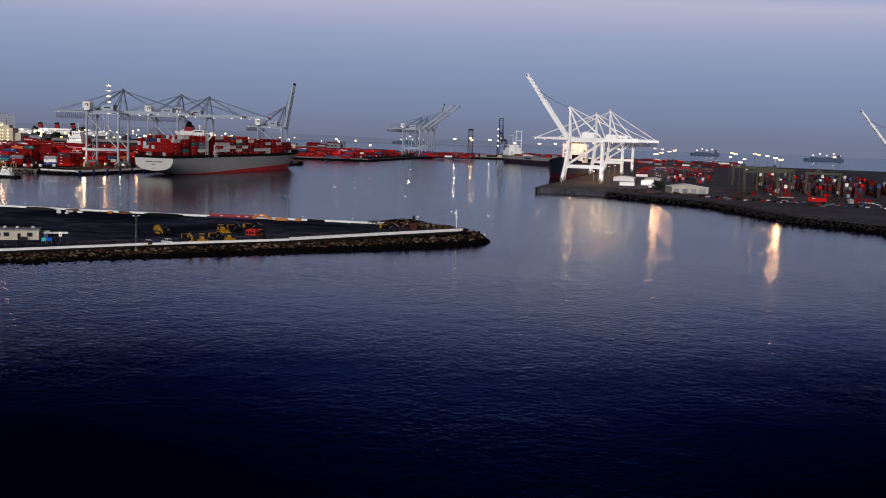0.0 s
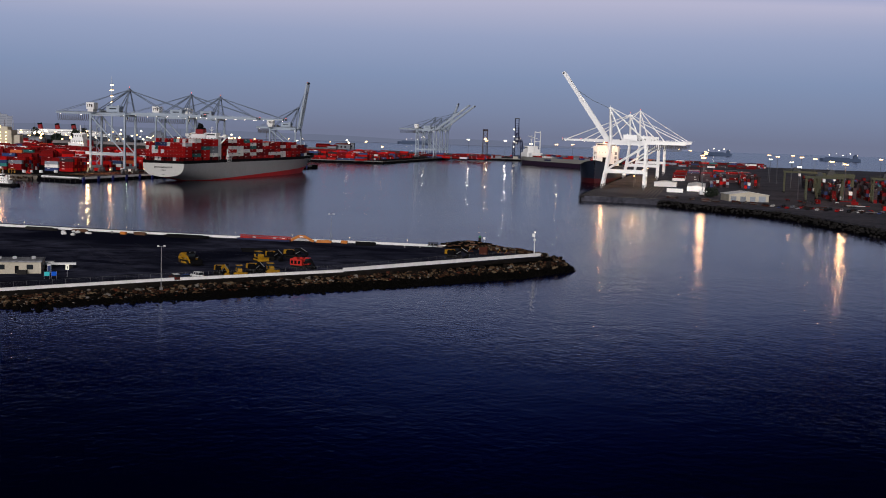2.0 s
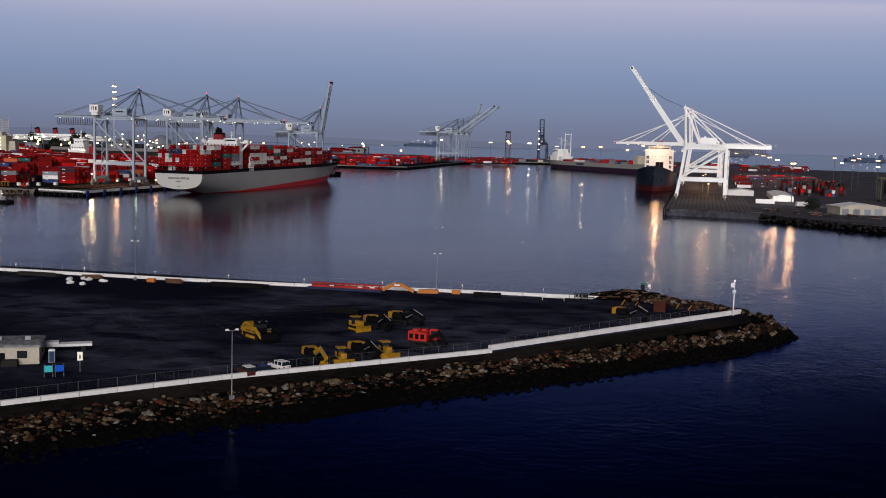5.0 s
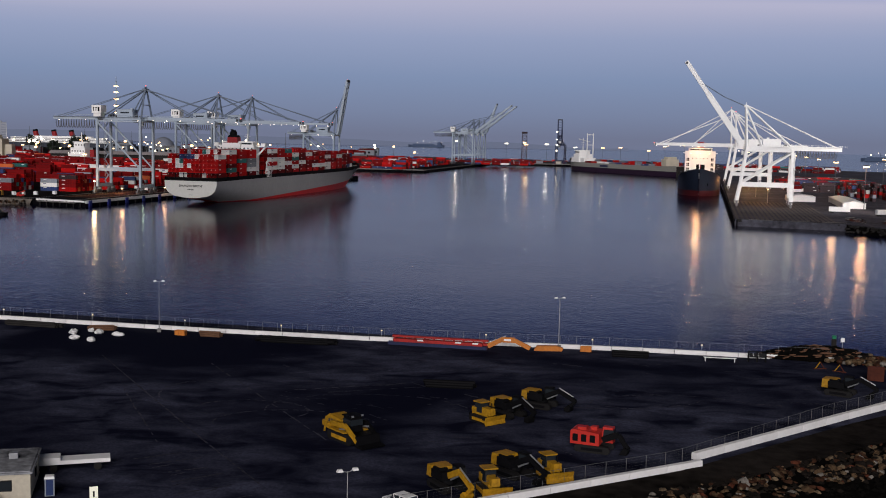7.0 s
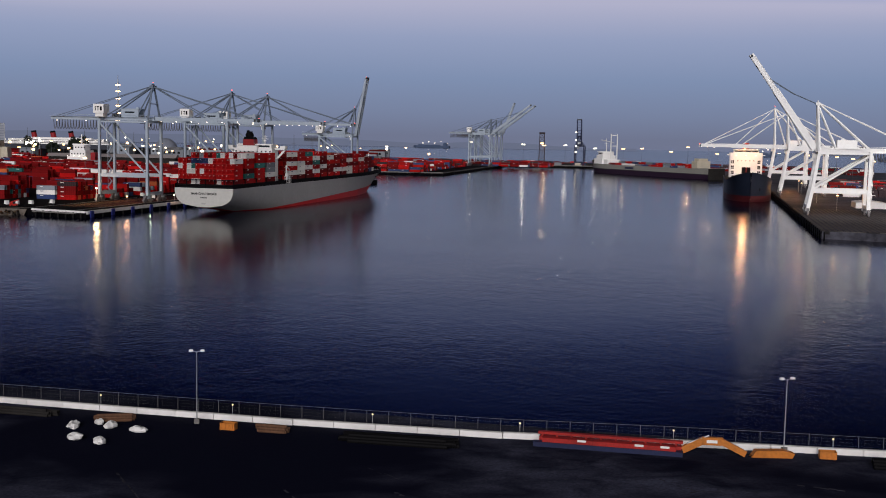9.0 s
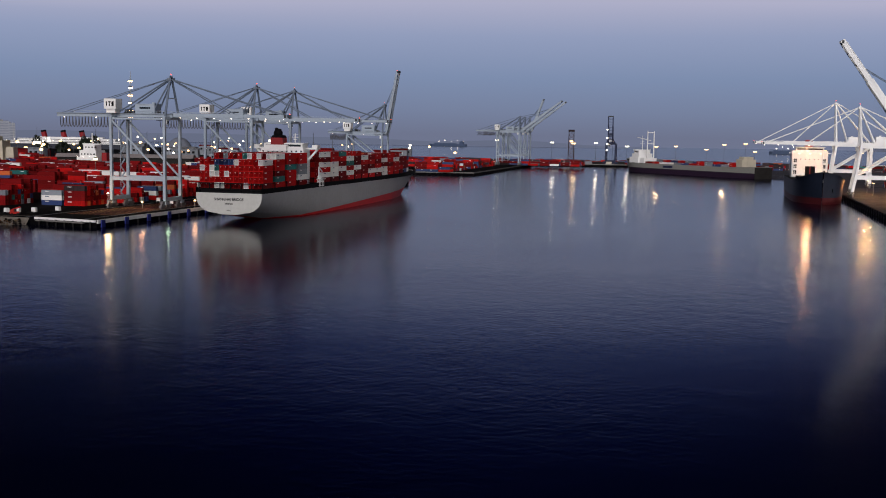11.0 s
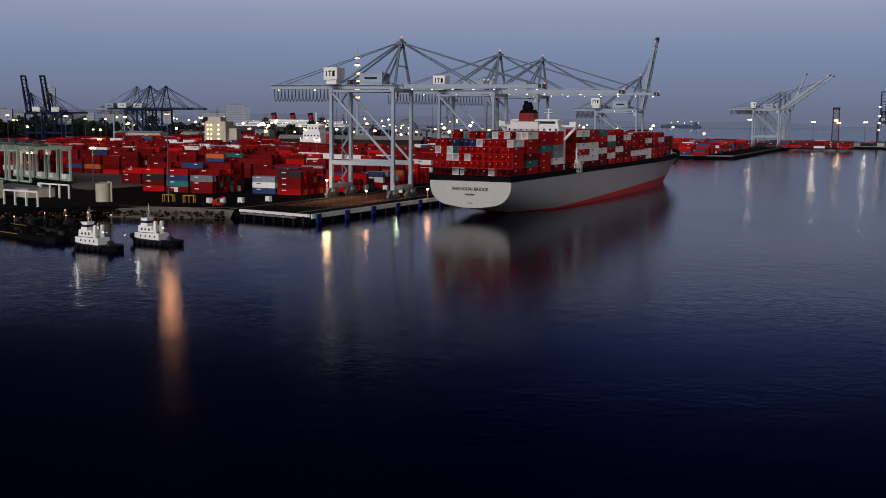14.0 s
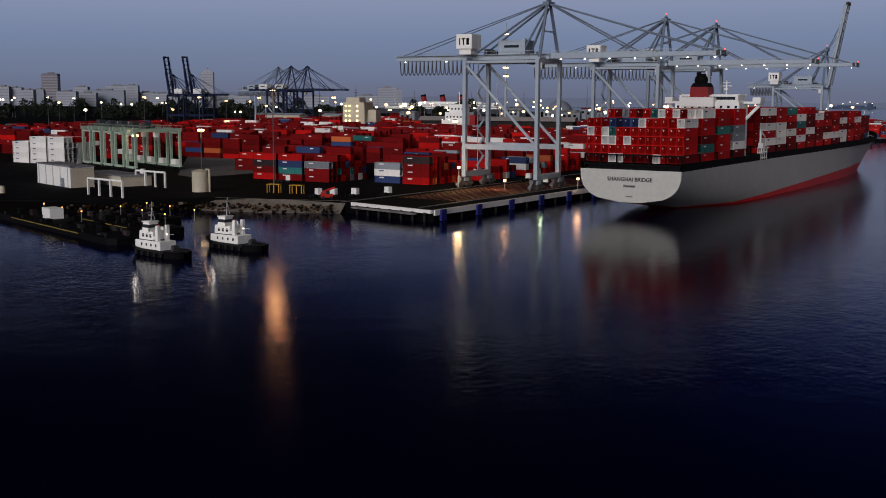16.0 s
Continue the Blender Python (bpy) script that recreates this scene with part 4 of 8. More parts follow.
def lot_markings():
    """Tyre scuffs and pale worn lines on the lot."""
    rng = random.Random(8)
    sh = Shape()
    def stroke(p, q, w, n=14, wob=0.25, skip=0.25):
        for i in range(n):
            if rng.random() < skip:
                continue
            a = Vector((p[0] + (q[0] - p[0]) * i / n, p[1] + (q[1] - p[1]) * i / n, 0))
            b = Vector((p[0] + (q[0] - p[0]) * (i + 1.02) / n, p[1] + (q[1] - p[1]) * (i + 1.02) / n, 0))
            o = Vector((-(b - a).y, (b - a).x, 0)).normalized() * w / 2 * rng.uniform(0.4, 1.1)
            j = Vector((rng.uniform(-wob, wob), rng.uniform(-wob, wob), 0)) * 0.3
            sh.add([(*q.xy, gz(*q.xy) + 0.008) for q in (a - o + j, b - o + j, b + o + j, a + o + j)], [(0, 1, 2, 3)])
    stroke((-182, 442), (-148.1, 391), 0.3, 60, 0.2, 0.06)
    stroke((-148.1, 391), (-136.7, 374.6), 0.26, 24, 0.2, 0.15)
    stroke((-169.3, 418), (-154.6, 390.1), 0.26, 26, 0.3, 0.3)
    stroke((-160.4, 438.1), (-131.8, 393.9), 0.3, 44, 0.35, 0.35)
    for (x0, y0), (x1, y1) in (((-155.2, 382.3), (-148.0, 387.1)), ((-152.4, 380.4), (-146.6, 384.0)), ((-149.1, 377.7), (-144.8, 380.1)), ((-147.6, 374.0), (-142.1, 378.1)), ((-146.0, 369.5), (-139.5, 374.2)), ((-144.2, 364.6), (-136.6, 370.6))):
        stroke((x0, y0), (x1, y1), 0.4, 12, 0.3, 0.12)
        stroke((x0 + 0.7, y0 - 1.3), (x1 - 1.2, y1 - 1.5), 0.25, 9, 0.3, 0.4)
    stroke((-139.4, 422.1), (-124, 428.1), 0.5, 18, 0.5, 0.2)
    stroke((-136, 420.5), (-121, 426), 0.3, 14, 0.5, 0.3)
    # looping tyre tracks
    for cx, cy, rx, ry, a0, a1, w in ((-158, 418, 5, 7, 60, 250, 0.4), (-146, 408, 9, 6, -40, 170, 0.35), (-138, 402, 12, 7, 10, 200, 0.3), (-128, 410, 16, 10, 20, 190, 0.3), (-95, 425, 20, 9, 200, 350, 0.35), (-80, 418, 14, 8, 30, 170, 0.3)):
        q = [(cx + rx * math.cos(radians(a0 + (a1 - a0) * i / 12)), cy + ry * math.sin(radians(a0 + (a1 - a0) * i / 12))) for i in range(13)]
        for u, v in zip(q, q[1:]):
            stroke(u, v, w, 4, 0.4, 0.3)
    for i in range(90):
        x, y = rng.uniform(-155, -50), rng.uniform(392, 450)
        a = rng.uniform(-0.9, 0.4)
        n = rng.uniform(1.5, 7)
        stroke((x, y), (x + n * math.cos(a), y + n * math.sin(a)), rng.uniform(0.1, 0.45), 7, 0.7, 0.35)
    solo("worn_markings", sh, mat("worn_pale_marking", (0.07, 0.07, 0.095), 0.9, var=0.8, scale=3, gloss=0.05), "worn pale lines and tyre scuffs on the lot", "road markings", kind="structure")


# ---- lamp posts ----
def lamp_post(x, y, h, name="lamp_post", arms=2, reach=0.8, lit=None, z0=None, heading=0.0, label="thin steel lamp post with twin heads, unlit"):
    t = thing(name, pose(x, y, gz(x, y) if z0 is None else z0, rz=heading), label, "lamp post", "lamp posts")
    part("base", Shape().box(0, 0, 0, 0.7, 0.7, 0.7), CONCRETE, t)
    part("pole", Shape().tube((0, 0, 0.5), (0, 0, h), 0.09, 8, 0.05), STEEL, t)
    for i in range(arms):
        a = 2 * math.pi * i / arms
        dx, dy = math.cos(a) * reach, math.sin(a) * reach
        part("arm", Shape().tube((0, 0, h - 0.1), (dx, dy, h + 0.1), 0.05, 6), STEEL, t)
        hd = part("lamp_head", Shape().box(dx, dy, h, 0.62, 0.4, 0.26, math.degrees(a), top=0.7), SHIPWHITE, t)
        if lit:
            part("lens", Shape().box(dx, dy, h - 0.12, 0.8, 0.42, 0.1, math.degrees(a)), lit, hd, "lit lens")
    return t


def high_mast(x, y, h, lit=None, power=0.0, colour=(1.0, 0.62, 0.3), heads=6, ring=1.5, size=0.75, soft=1.2, group="high mast lights"):
    t = thing("high_mast_light", pose(x, y, G), "tall lit steel mast with a ring of floodlights", "light mast", group)
    part("pole", Shape().tube((0, 0, 0), (0, 0, h), 0.3, 8, 0.14), POLE, t)
    part("ring", Shape().tube((0, 0, h + 0.3), (0, 0, h + 0.7), ring * 0.8, 12), CRANEDARK, t)
    for i in range(heads):
        a = 2 * math.pi * i / heads
        part("floodlight", Shape().ball(math.cos(a) * ring * 0.8, math.sin(a) * ring * 0.8, h - 0.4, size * 0.62, 8, 6, 0.85), lit or WARM, t, "glowing floodlight")
    if power:
        la = new("mast_lamp", bpy.data.lights.new("mast_lamp", "POINT"))
        la.data.energy, la.data.color, la.data.shadow_soft_size = power, colour, soft
        la.location = (x, y, G + h - 2.4)
    return t


# ---- vehicles and machines on the spit ----
def track_pair(t, length, gauge, wide, high, m=None):
    for s in (-1, 1):
        y = s * gauge / 2
        L, r = length / 2, high / 2
        out = []
        for i in range(9):
            a = math.pi / 2 + math.pi * i / 8
            out.append((-L + r + r * math.cos(a), r + r * math.sin(a)))
        for i in range(9):
            a = -math.pi / 2 + math.pi * i / 8
            out.append((L - r + r * math.cos(a), r + r * math.sin(a)))
        tr = part("track", Shape().extrude(out, y - wide / 2, y + wide / 2), TRACK, t, "muddy crawler track")
        part("track_frame", Shape().box(0, y + s * wide * 0.2, r * 0.6, length * 0.6, wide * 0.72, r * 0.8), m or BLACK, tr)


def bulldozer(x, y, rz, paint=None, cab=True):
    c = paint or YELLOW
    t = thing("bulldozer", pose(x, y, gz(x, y), rz=rz), "yellow crawler bulldozer with a wide front blade parked on the lot", "bulldozer", "yellow machines on the lot")
    track_pair(t, 3.9, 2.1, 0.6, 1.1, c)
    part("body", Shape().box(-0.3, 0, 0.7, 3.2, 1.4, 0.7).box(1.0, 0, 1.3, 1.9, 1.15, 0.95, top=0.92).box(-1.4, 0, 1.3, 1.0, 1.6, 0.8), c, t)
    if cab:
        part("cab", Shape().box(-0.6, 0, 1.4, 1.5, 1.5, 1.5, top=0.9), GLASS, t)
        part("roof", Shape().box(-0.6, 0, 2.9, 1.8, 1.8, 0.16), c, t)
    part("exhaust", Shape().tube((1.2, 0.3, 2.2), (1.2, 0.3, 3.0), 0.07, 6), BLACK, t)
    part("blade", Shape().extrude([(2.5, 0.1), (2.7, 0.1), (2.55, 0.7), (2.75, 1.3), (2.6, 1.35), (2.35, 0.7)], -1.9, 1.9), c, t)
    for s in (-1, 1):
        part("push_arm", Shape().beam((-0.4, s * 1.5, 0.6), (2.5, s * 1.5, 0.5), 0.2, 0.25), c, t)
    part("ripper", Shape().beam((-1.9, 0, 0.9), (-2.7, 0, 0.9), 0.9, 0.2).beam((-2.7, -0.5, 1.0), (-2.8, -0.5, 0.1), 0.16).beam((-2.7, 0.5, 1.0), (-2.8, 0.5, 0.1), 0.16), BLACK, t)
    return t


def excavator(x, y, rz, paint=None, dark_arm=True, word="yellow"):
    c = paint or YELLOW
    t = thing("excavator", pose(x, y, gz(x, y), rz=rz), f"{word} crawler excavator with a folded arm parked on the lot", "excavator", f"{word} machines on the lot")
    track_pair(t, 4.6, 2.6, 0.7, 1.0)
    part("turntable", Shape().tube((0, 0, 0.8), (0, 0, 1.3), 1.1, 12), BLACK, t)
    part("house", Shape().box(-0.6, 0, 1.3, 2.8, 2.7, 1.0, top=0.95).box(-0.8, -0.6, 2.3, 1.6, 1.2, 0.3), c if word == "red" else BLACK, t)
    part("counterweight", Shape().box(-2.3, 0, 1.2, 1.0, 2.8, 1.4, top=0.92), c, t)
    part("engine_cover", Shape().box(-1.2, 0.1, 2.3, 1.6, 2.2, 0.35, top=0.9), c, t)
    cb = part("cab", Shape().box(1.1, 0.85, 1.3, 1.6, 1.1, 1.9, top=0.88), BLACK, t, "dark cab")
    part("cab_glass", Shape().box(1.25, 0.87, 2.1, 1.45, 1.16, 0.8, top=0.9), GLASS, cb)
    a = BLACK if dark_arm else c
    part("boom", Shape().beam((0.8, -0.3, 1.9), (3.2, -0.3, 3.0), 0.5, 0.75).beam((3.2, -0.3, 3.0), (6.0, -0.3, 1.7), 0.45, 0.6), a, t)
    part("stick", Shape().beam((6.0, -0.3, 1.8), (4.9, -0.3, 0.7), 0.4, 0.5), a, t)
    part("bucket", Shape().extrude([(4.3, 0.1), (5.2, 0.1), (5.4, 0.8), (4.9, 1.1), (4.4, 0.7)], -0.95, 0.35), a, t)
    part("cylinder", Shape().tube((1.2, -0.3, 1.5), (2.9, -0.3, 2.4), 0.12, 8).tube((3.2, -0.3, 3.5), (5.6, -0.3, 2.4), 0.1, 8), STEEL, t)
    return t


def wheel(t, x, y, r, w, name="wheel"):
    ty = part(name, Shape().tube((x, y - w / 2, r), (x, y + w / 2, r), r, 14), RUBBER, t)
    part("rim", Shape().tube((x, y - w / 2 - 0.02, r), (x, y + w / 2 + 0.02, r), r * 0.5, 10), DARKCON, ty)


def crawler_loader(x, y, rz):
    """A big crawler seen from behind: ripper box and hood in yellow, the cab and bucket dark."""
    t = thing("crawler_loader", pose(x, y, gz(x, y), rz=rz), "large yellow crawler loader with a dark cab on the lot", "loader", "yellow machines on the lot")
    track_pair(t, 6.2, 3.2, 0.8, 1.4, YELLOW)
    part("hood", Shape().extrude([(-4.6, 1.5), (-0.6, 1.2), (-0.6, 2.9), (-3.6, 3.2), (-4.8, 2.5)], -1.25, 1.25), YELLOW, t, "yellow engine hood")
    for k in range(4):
        part("hood_louvre", Shape().box(-3.6 + k * 0.7, 0.0, 2.1, 0.4, 2.56, 0.5), CRANEDARK, t)
    for sy in (-1.75, 1.75):
        part("lift_arm", Shape().beam((-2.2, sy, 2.3), (1.4, sy, 2.5), 0.35, 0.7).beam((1.4, sy, 2.5), (4.2, sy, 0.9), 0.35, 0.6), YELLOW if sy < 0 else BLACK, t)
        part("fender_plate", Shape().box(-0.8, sy, 1.5, 4.6, 0.9, 0.16).box(-2.9, sy, 1.5, 0.5, 0.9, 0.7), YELLOW, t)
        part("lift_ram", Shape().tube((-0.4, sy * 0.9, 1.7), (2.2, sy * 0.9, 2.2), 0.13, 8), STEEL, t)
    cb = part("cab", Shape().box(0.5, 0, 1.5, 2.0, 2.0, 2.1, top=0.9), BLACK, t, "black cab")
    part("cab_glass", Shape().box(0.5, 0, 2.4, 2.04, 2.04, 0.8, top=0.96), GLASS, cb)
    part("cab_roof", Shape().box(0.5, 0, 3.6, 2.2, 2.2, 0.16), BLACK, cb)
    for sy in (-0.8, 0.8):
        part("work_lamp", Shape().box(1.6, sy, 3.65, 0.2, 0.3, 0.22), STEEL, cb)
    part("bucket", Shape().extrude([(3.9, 0.2), (5.6, 0.15), (5.7, 0.35), (4.5, 0.5), (4.3, 1.6), (4.0, 1.7), (3.7, 0.9)], -1.9, 1.9), BLACK, t, "dark bucket")
    part("exhaust", Shape().tube((-1.6, 0.5, 3.0), (-1.6, 0.5, 3.9), 0.09, 6), BLACK, t)
    part("ripper", Shape().box(-5.2, 0, 1.2, 0.7, 2.4, 0.8).beam((-5.4, -0.8, 1.3), (-5.6, -0.8, 0.2), 0.2).beam((-5.4, 0.8, 1.3), (-5.6, 0.8, 0.2), 0.2), YELLOW, t)
    return t


def red_machine(x, y, rz):
    """A boxy red crawler with panelled sides and a dark front."""
    t = thing("red_crawler", pose(x, y, gz(x, y), rz=rz), "boxy red crawler machine with dark side panels and a black front", "machine")
    track_pair(t, 5.0, 2.7, 0.7, 1.0)
    h = part("house", Shape().extrude([(-3.1, 1.0), (0.9, 1.0), (0.9, 2.7), (-2.7, 3.0), (-3.1, 2.8)], -1.45, 1.45), REDMACH, t, "red engine house")
    for k in range(3):
        for sy in (-1.47, 1.47):
            part("side_panel", Shape().box(-2.4 + k * 1.2, sy, 1.4, 0.75, 0.06, 1.0), BLACK, h)
    part("rear_grille", Shape().box(-3.1, 0, 1.5, 0.08, 1.8, 0.8), BLACK, h)
    part("roof_box", Shape().box(-1.6, -0.4, 2.9, 1.2, 1.2, 0.4).box(-0.2, 0.5, 2.75, 0.9, 0.9, 0.5), REDMACH, h)
    cb = part("cab", Shape().box(1.7, 0.75, 1.2, 1.6, 1.25, 2.1, top=0.88), REDMACH, t)
    part("cab_glass", Shape().box(1.85, 0.76, 2.1, 1.5, 1.3, 0.9, top=0.92), GLASS, cb)
    part("boom", Shape().beam((1.2, -0.5, 1.7), (3.4, -0.5, 2.7), 0.5, 0.8).beam((3.4, -0.5, 2.7), (4.6, -0.5, 0.9), 0.45, 0.6), BLACK, t)
    part("bucket", Shape().extrude([(3.6, 0.1), (4.7, 0.1), (4.9, 0.9), (4.2, 1.1)], -1.2, 0.3), BLACK, t)
    return t


def motor_car(x, y, rz, paint, label, suv=True, roof=None, z0=None):
    t = thing("parked_car", pose(x, y, gz(x, y) if z0 is None else z0, rz=rz), label, "car", "parked cars")
    for sx in (-1.4, 1.4):
        for sy in (-0.78, 0.78):
            wheel(t, sx, sy, 0.36, 0.22)
    h = 1.05 if suv else 0.9
    body = [(-2.3, 0.4), (2.25, 0.4), (2.35, 0.75), (2.2, h - 0.05), (1.2, h + 0.05), (-2.25, h + 0.05), (-2.35, 0.8)]
    part("body", Shape().extrude(body, -0.88, 0.88), paint, t)
    top = [(-2.15, h), (1.05, h), (0.45, h + 0.72), (-1.95, h + 0.72)] if suv else [(-1.7, h), (1.1, h), (0.4, h + 0.5), (-1.0, h + 0.5)]
    gl = part("cabin_glass", Shape().extrude(top, -0.8, 0.8), GLASS, t)
    zt = h + (0.72 if suv else 0.5)
    part("roof", Shape().box(-0.75 if suv else -0.3, 0, zt - 0.02, 2.35 if suv else 1.5, 1.62, 0.08, top=0.95), roof or paint, gl)
    for sx in ((-1.95, -0.75, 0.1) if suv else (-0.95, 0.05)):
        for sy in (-0.81, 0.81):
            part("pillar", Shape().beam((sx, sy, h), (sx + (0.0 if sx < 0 else 0.25), sy * 0.98, zt), 0.1), paint, gl)
    for sy in (-0.6, 0.6):
        part("headlight", Shape().box(2.3, sy, 0.72, 0.06, 0.35, 0.16), STEEL, t)
        part("tail_light", Shape().box(-2.34, sy, 0.75, 0.05, 0.25, 0.2), PIPERED, t)
    return t


def site_hut():
    t = thing("site_office", pose(-170.4, 368.4, gz(-170.4, 368.4), rz=18), "cream site office with a weathered flat roof and dark windows", "building")
    part("wall", Shape().box(0, 0, -0.3, 15, 10, 3.4), CREAM, t)
    part("roof", Shape().box(0, 0, 3.1, 15.5, 10.5, 0.22).box(0, 0, 3.32, 15.0, 10.0, 0.1), ROOF, t, "patchy weathered roof")
    for x in (-5.5, -2.8, 4.6):
        w = part("window", Shape().box(x, -5.03, 1.2, 1.5, 0.1, 1.1), GLASS, t)
        part("window_frame", Shape().box(x, -5.005, 1.08, 1.74, 0.05, 1.34), DARKCON, w)
    w = part("window", Shape().box(7.52, 0.5, 1.2, 0.1, 1.5, 1.1), GLASS, t)
    part("door", Shape().box(1.2, -5.03, 0, 1.0, 0.12, 2.1), BLACK, t)
    part("porch", Shape().box(2.6, -5.9, -0.2, 2.6, 1.6, 1.2), DARKCON, t)
    for dx in (-4, 0, 5):
        part("roof_vent", Shape().box(dx, 0.8, 3.4, 1.0, 0.8, 0.7), STEEL, t)
    tr = thing("flatbed_trailer", pose(-161.5, 377.3, gz(-161.5, 377.3), rz=22), "white flatbed trailer with a raised box end", "trailer")
    part("bed", Shape().box(0, 0, 1.0, 9.5, 2.3, 0.5).box(-3.0, 0, 1.5, 3.5, 2.3, 0.4), SHIPWHITE, tr)
    for sx in (-3.3, -2.1, 3.2):
        for sy in (-0.9, 0.9):
            wheel(tr, sx, sy, 0.48, 0.3)
    pt = thing("portable_toilet", pose(-160.2, 367.8, gz(-160, 368), rz=20), "pale blue portable toilet beside the office", "portable toilet")
    part("cabin", Shape().box(0, 0, 0, 1.1, 1.1, 2.1), C_GREY, pt)
    part("door", Shape().box(0, -0.57, 0.1, 0.8, 0.05, 1.9), C_BLUE, pt)
    part("roof", Shape().box(0, 0, 2.1, 1.2, 1.2, 0.25, top=0.8), SHIPWHITE, pt)
    screens = [glow("blue_green_screen", (0.06, 0.5, 0.55), 0.75), glow("deep_blue_screen", (0.015, 0.11, 0.62), 0.7)]
    for i, dx in enumerate((-0.8, 0.8)):
        sc = thing("illuminated_board", pose(-155.2 + dx, 357.0 + dx * 0.5, gz(-155.2, 357), rz=26), ("blue-green", "deep blue")[i] + " lit panel on two posts", "sign", "lit panels by the office")
        part("panel", Shape().box(0, -0.06, 0.9, 1.3, 0.08, 1.1), screens[i], sc)
        part("frame", Shape().box(0, 0.02, 0.8, 1.46, 0.06, 1.3), BLACK, sc)
        for s in (-0.7, 0.7):
            part("post", Shape().tube((s, 0.03, 0), (s, 0.03, 2.2), 0.05, 6), STEEL, sc)
    ls = thing("lit_sign", pose(-152.4, 361.4, gz(-152, 361.4), rz=25), "small white lit sign on a post", "sign")
    part("post", Shape().tube((0, 0, 0), (0, 0, 2.4), 0.06, 6), STEEL, ls)
    part("panel", Shape().box(0, -0.08, 2.0, 0.9, 0.12, 1.5), glow("white_sign", (1.0, 0.95, 0.8), 0.9), ls)
    part("mark", Shape().box(0, -0.15, 2.3, 0.2, 0.02, 0.7), BLACK, ls)


def spit_things():
    lot_ground()
    wall_segments("sea_wall_near", NEAR, 6.0, 1.05, 0.9, "low white concrete wall along the near edge of the spit")
    wall_segments("sea_wall_tip", NEAR2, 6.0, 1.05, 0.9, "low white concrete wall towards the tip of the spit")
    wall_segments("sea_wall_far", FAR, 6.0, 0.85, 0.8, "low white concrete wall along the basin side of the spit")
    mesh_fence("wire_fence", [(-190, 313.8), (-161, 336.5), (-127, 362), (-84.5, 388.6), (-57, 416.4), (-30, 439)], 3.2, 1.9, "thin galvanised wire fence behind the low wall")
    mesh_fence("wire_fence", [(-240, 478.4), (-213, 474.5), (-168, 467.8), (-137, 464.2), (-111, 463.0), (-85, 461.0), (-45, 457)], 3.2, 2.3, "thin galvanised wire fence along the basin edge")
    riprap()
    lot_markings()
    site_hut()
    lamp_post(-178.6, 464.6, 10.4, heading=10)
    lamp_post(-97.4, 460.6, 9.9, heading=20)
    lamp_post(-121.6, 346.8, 11.2, heading=30)
    # small yellow marker lamps on the basin fence
    for i, (x, y, a) in enumerate(along([(-216, 474.8), (-168, 467.8), (-137, 464.2), (-111, 463.0), (-85, 461.0), (-50, 457.5)], 21.0)):
        m = thing("marker_lamp", pose(x, y - 0.2, gz(x, y)), "small yellow marker lamp on a fence post", "marker lamp", "marker lamps on the fence")
        part("stem", Shape().tube((0, 0, 0), (0, 0, 1.7), 0.05, 6), STEEL, m)
        part("lamp", Shape().ball(0, 0, 1.8, 0.15), glow("amber_marker", (1.0, 0.78, 0.42), 1.3) if i == 0 else bpy.data.materials["amber_marker"], m)
    # machines
    crawler_loader(-128.4, 394.3, -48)
    bulldozer(-110.2, 406.2, -48)
    excavator(-106.6, 409.8, -46)
    excavator(-101.6, 415.7, -26)
    excavator(-51.6, 430.2, -30)
    excavator(-113.6, 375.6, -55, dark_arm=False)
    bulldozer(-108.4, 374.8, -68)
    excavator(-105.6, 381.6, -46)
    bulldozer(-101.0, 381.4, -62)
    red_machine(-94.6, 393.8, -18)
    motor_car(-123.2, 363.2, 128, RUST, "brown off-road car with a white roof by the fence", roof=SHIPWHITE)
    motor_car(-120.9, 365.5, 128, C_BLUE, "dark blue saloon car parked by the fence", suv=False)
    motor_car(-118.6, 368.2, 138, SHIPWHITE, "white off-road car parked by the fence")
    # materials along the basin wall
    p = thing("barge_sections", pose(-120.9, 459.6, gz(-121.5, 459.6), rz=-8) @ Matrix.Diagonal((0.84, 1.1, 1.15, 1)), "two stacked red steel pontoon sections with dark blue bases", "pontoon")
    part("lower_section", Shape().box(0, -1.2, 0, 23.5, 1.0, 0.55), DARKBLUE, p)
    part("upper_section", Shape().box(0.3, 0.1, 0, 22.5, 1.1, 0.9).box(0.3, 0.1, 1.15, 22.9, 0.7, 0.3), PIPERED, p, "red steel section")
    for k in range(10):
        part("web_post", Shape().box(-10.5 + k * 2.35, 0.1, 0.88, 0.3, 0.5, 0.3), PIPERED, p)
    part("red_section", Shape().box(0.2, -1.1, 0.55, 21, 0.8, 0.5), PIPERED, p)
    for k in (-4, 5, 9):
        part("pale_patch", Shape().box(k, -1.57, 0.85, 1.4, 0.03, 0.25), C_WHITE, p)
    q = thing("detached_digger_boom", pose(-107.2, 458.0, gz(-107.2, 458), rz=-4), "orange excavator boom lying on the ground", "machine part")
    part("boom", Shape().beam((-4.0, 0, 0.5), (-1.4, 0, 1.9), 0.6, 0.9).beam((-1.5, 0, 1.9), (1.2, 0, 1.9), 0.6, 1.0).beam((1.1, 0, 1.9), (4.2, 0, 0.4), 0.55, 0.8), ORANGE, q)
    part("mark", Shape().box(-0.2, -0.33, 1.7, 1.4, 0.05, 0.4), SHIPWHITE, q)
    part("hydraulic_ram", Shape().tube((-3.4, 0, 1.4), (-0.6, 0, 2.6), 0.13, 8), STEEL, q)
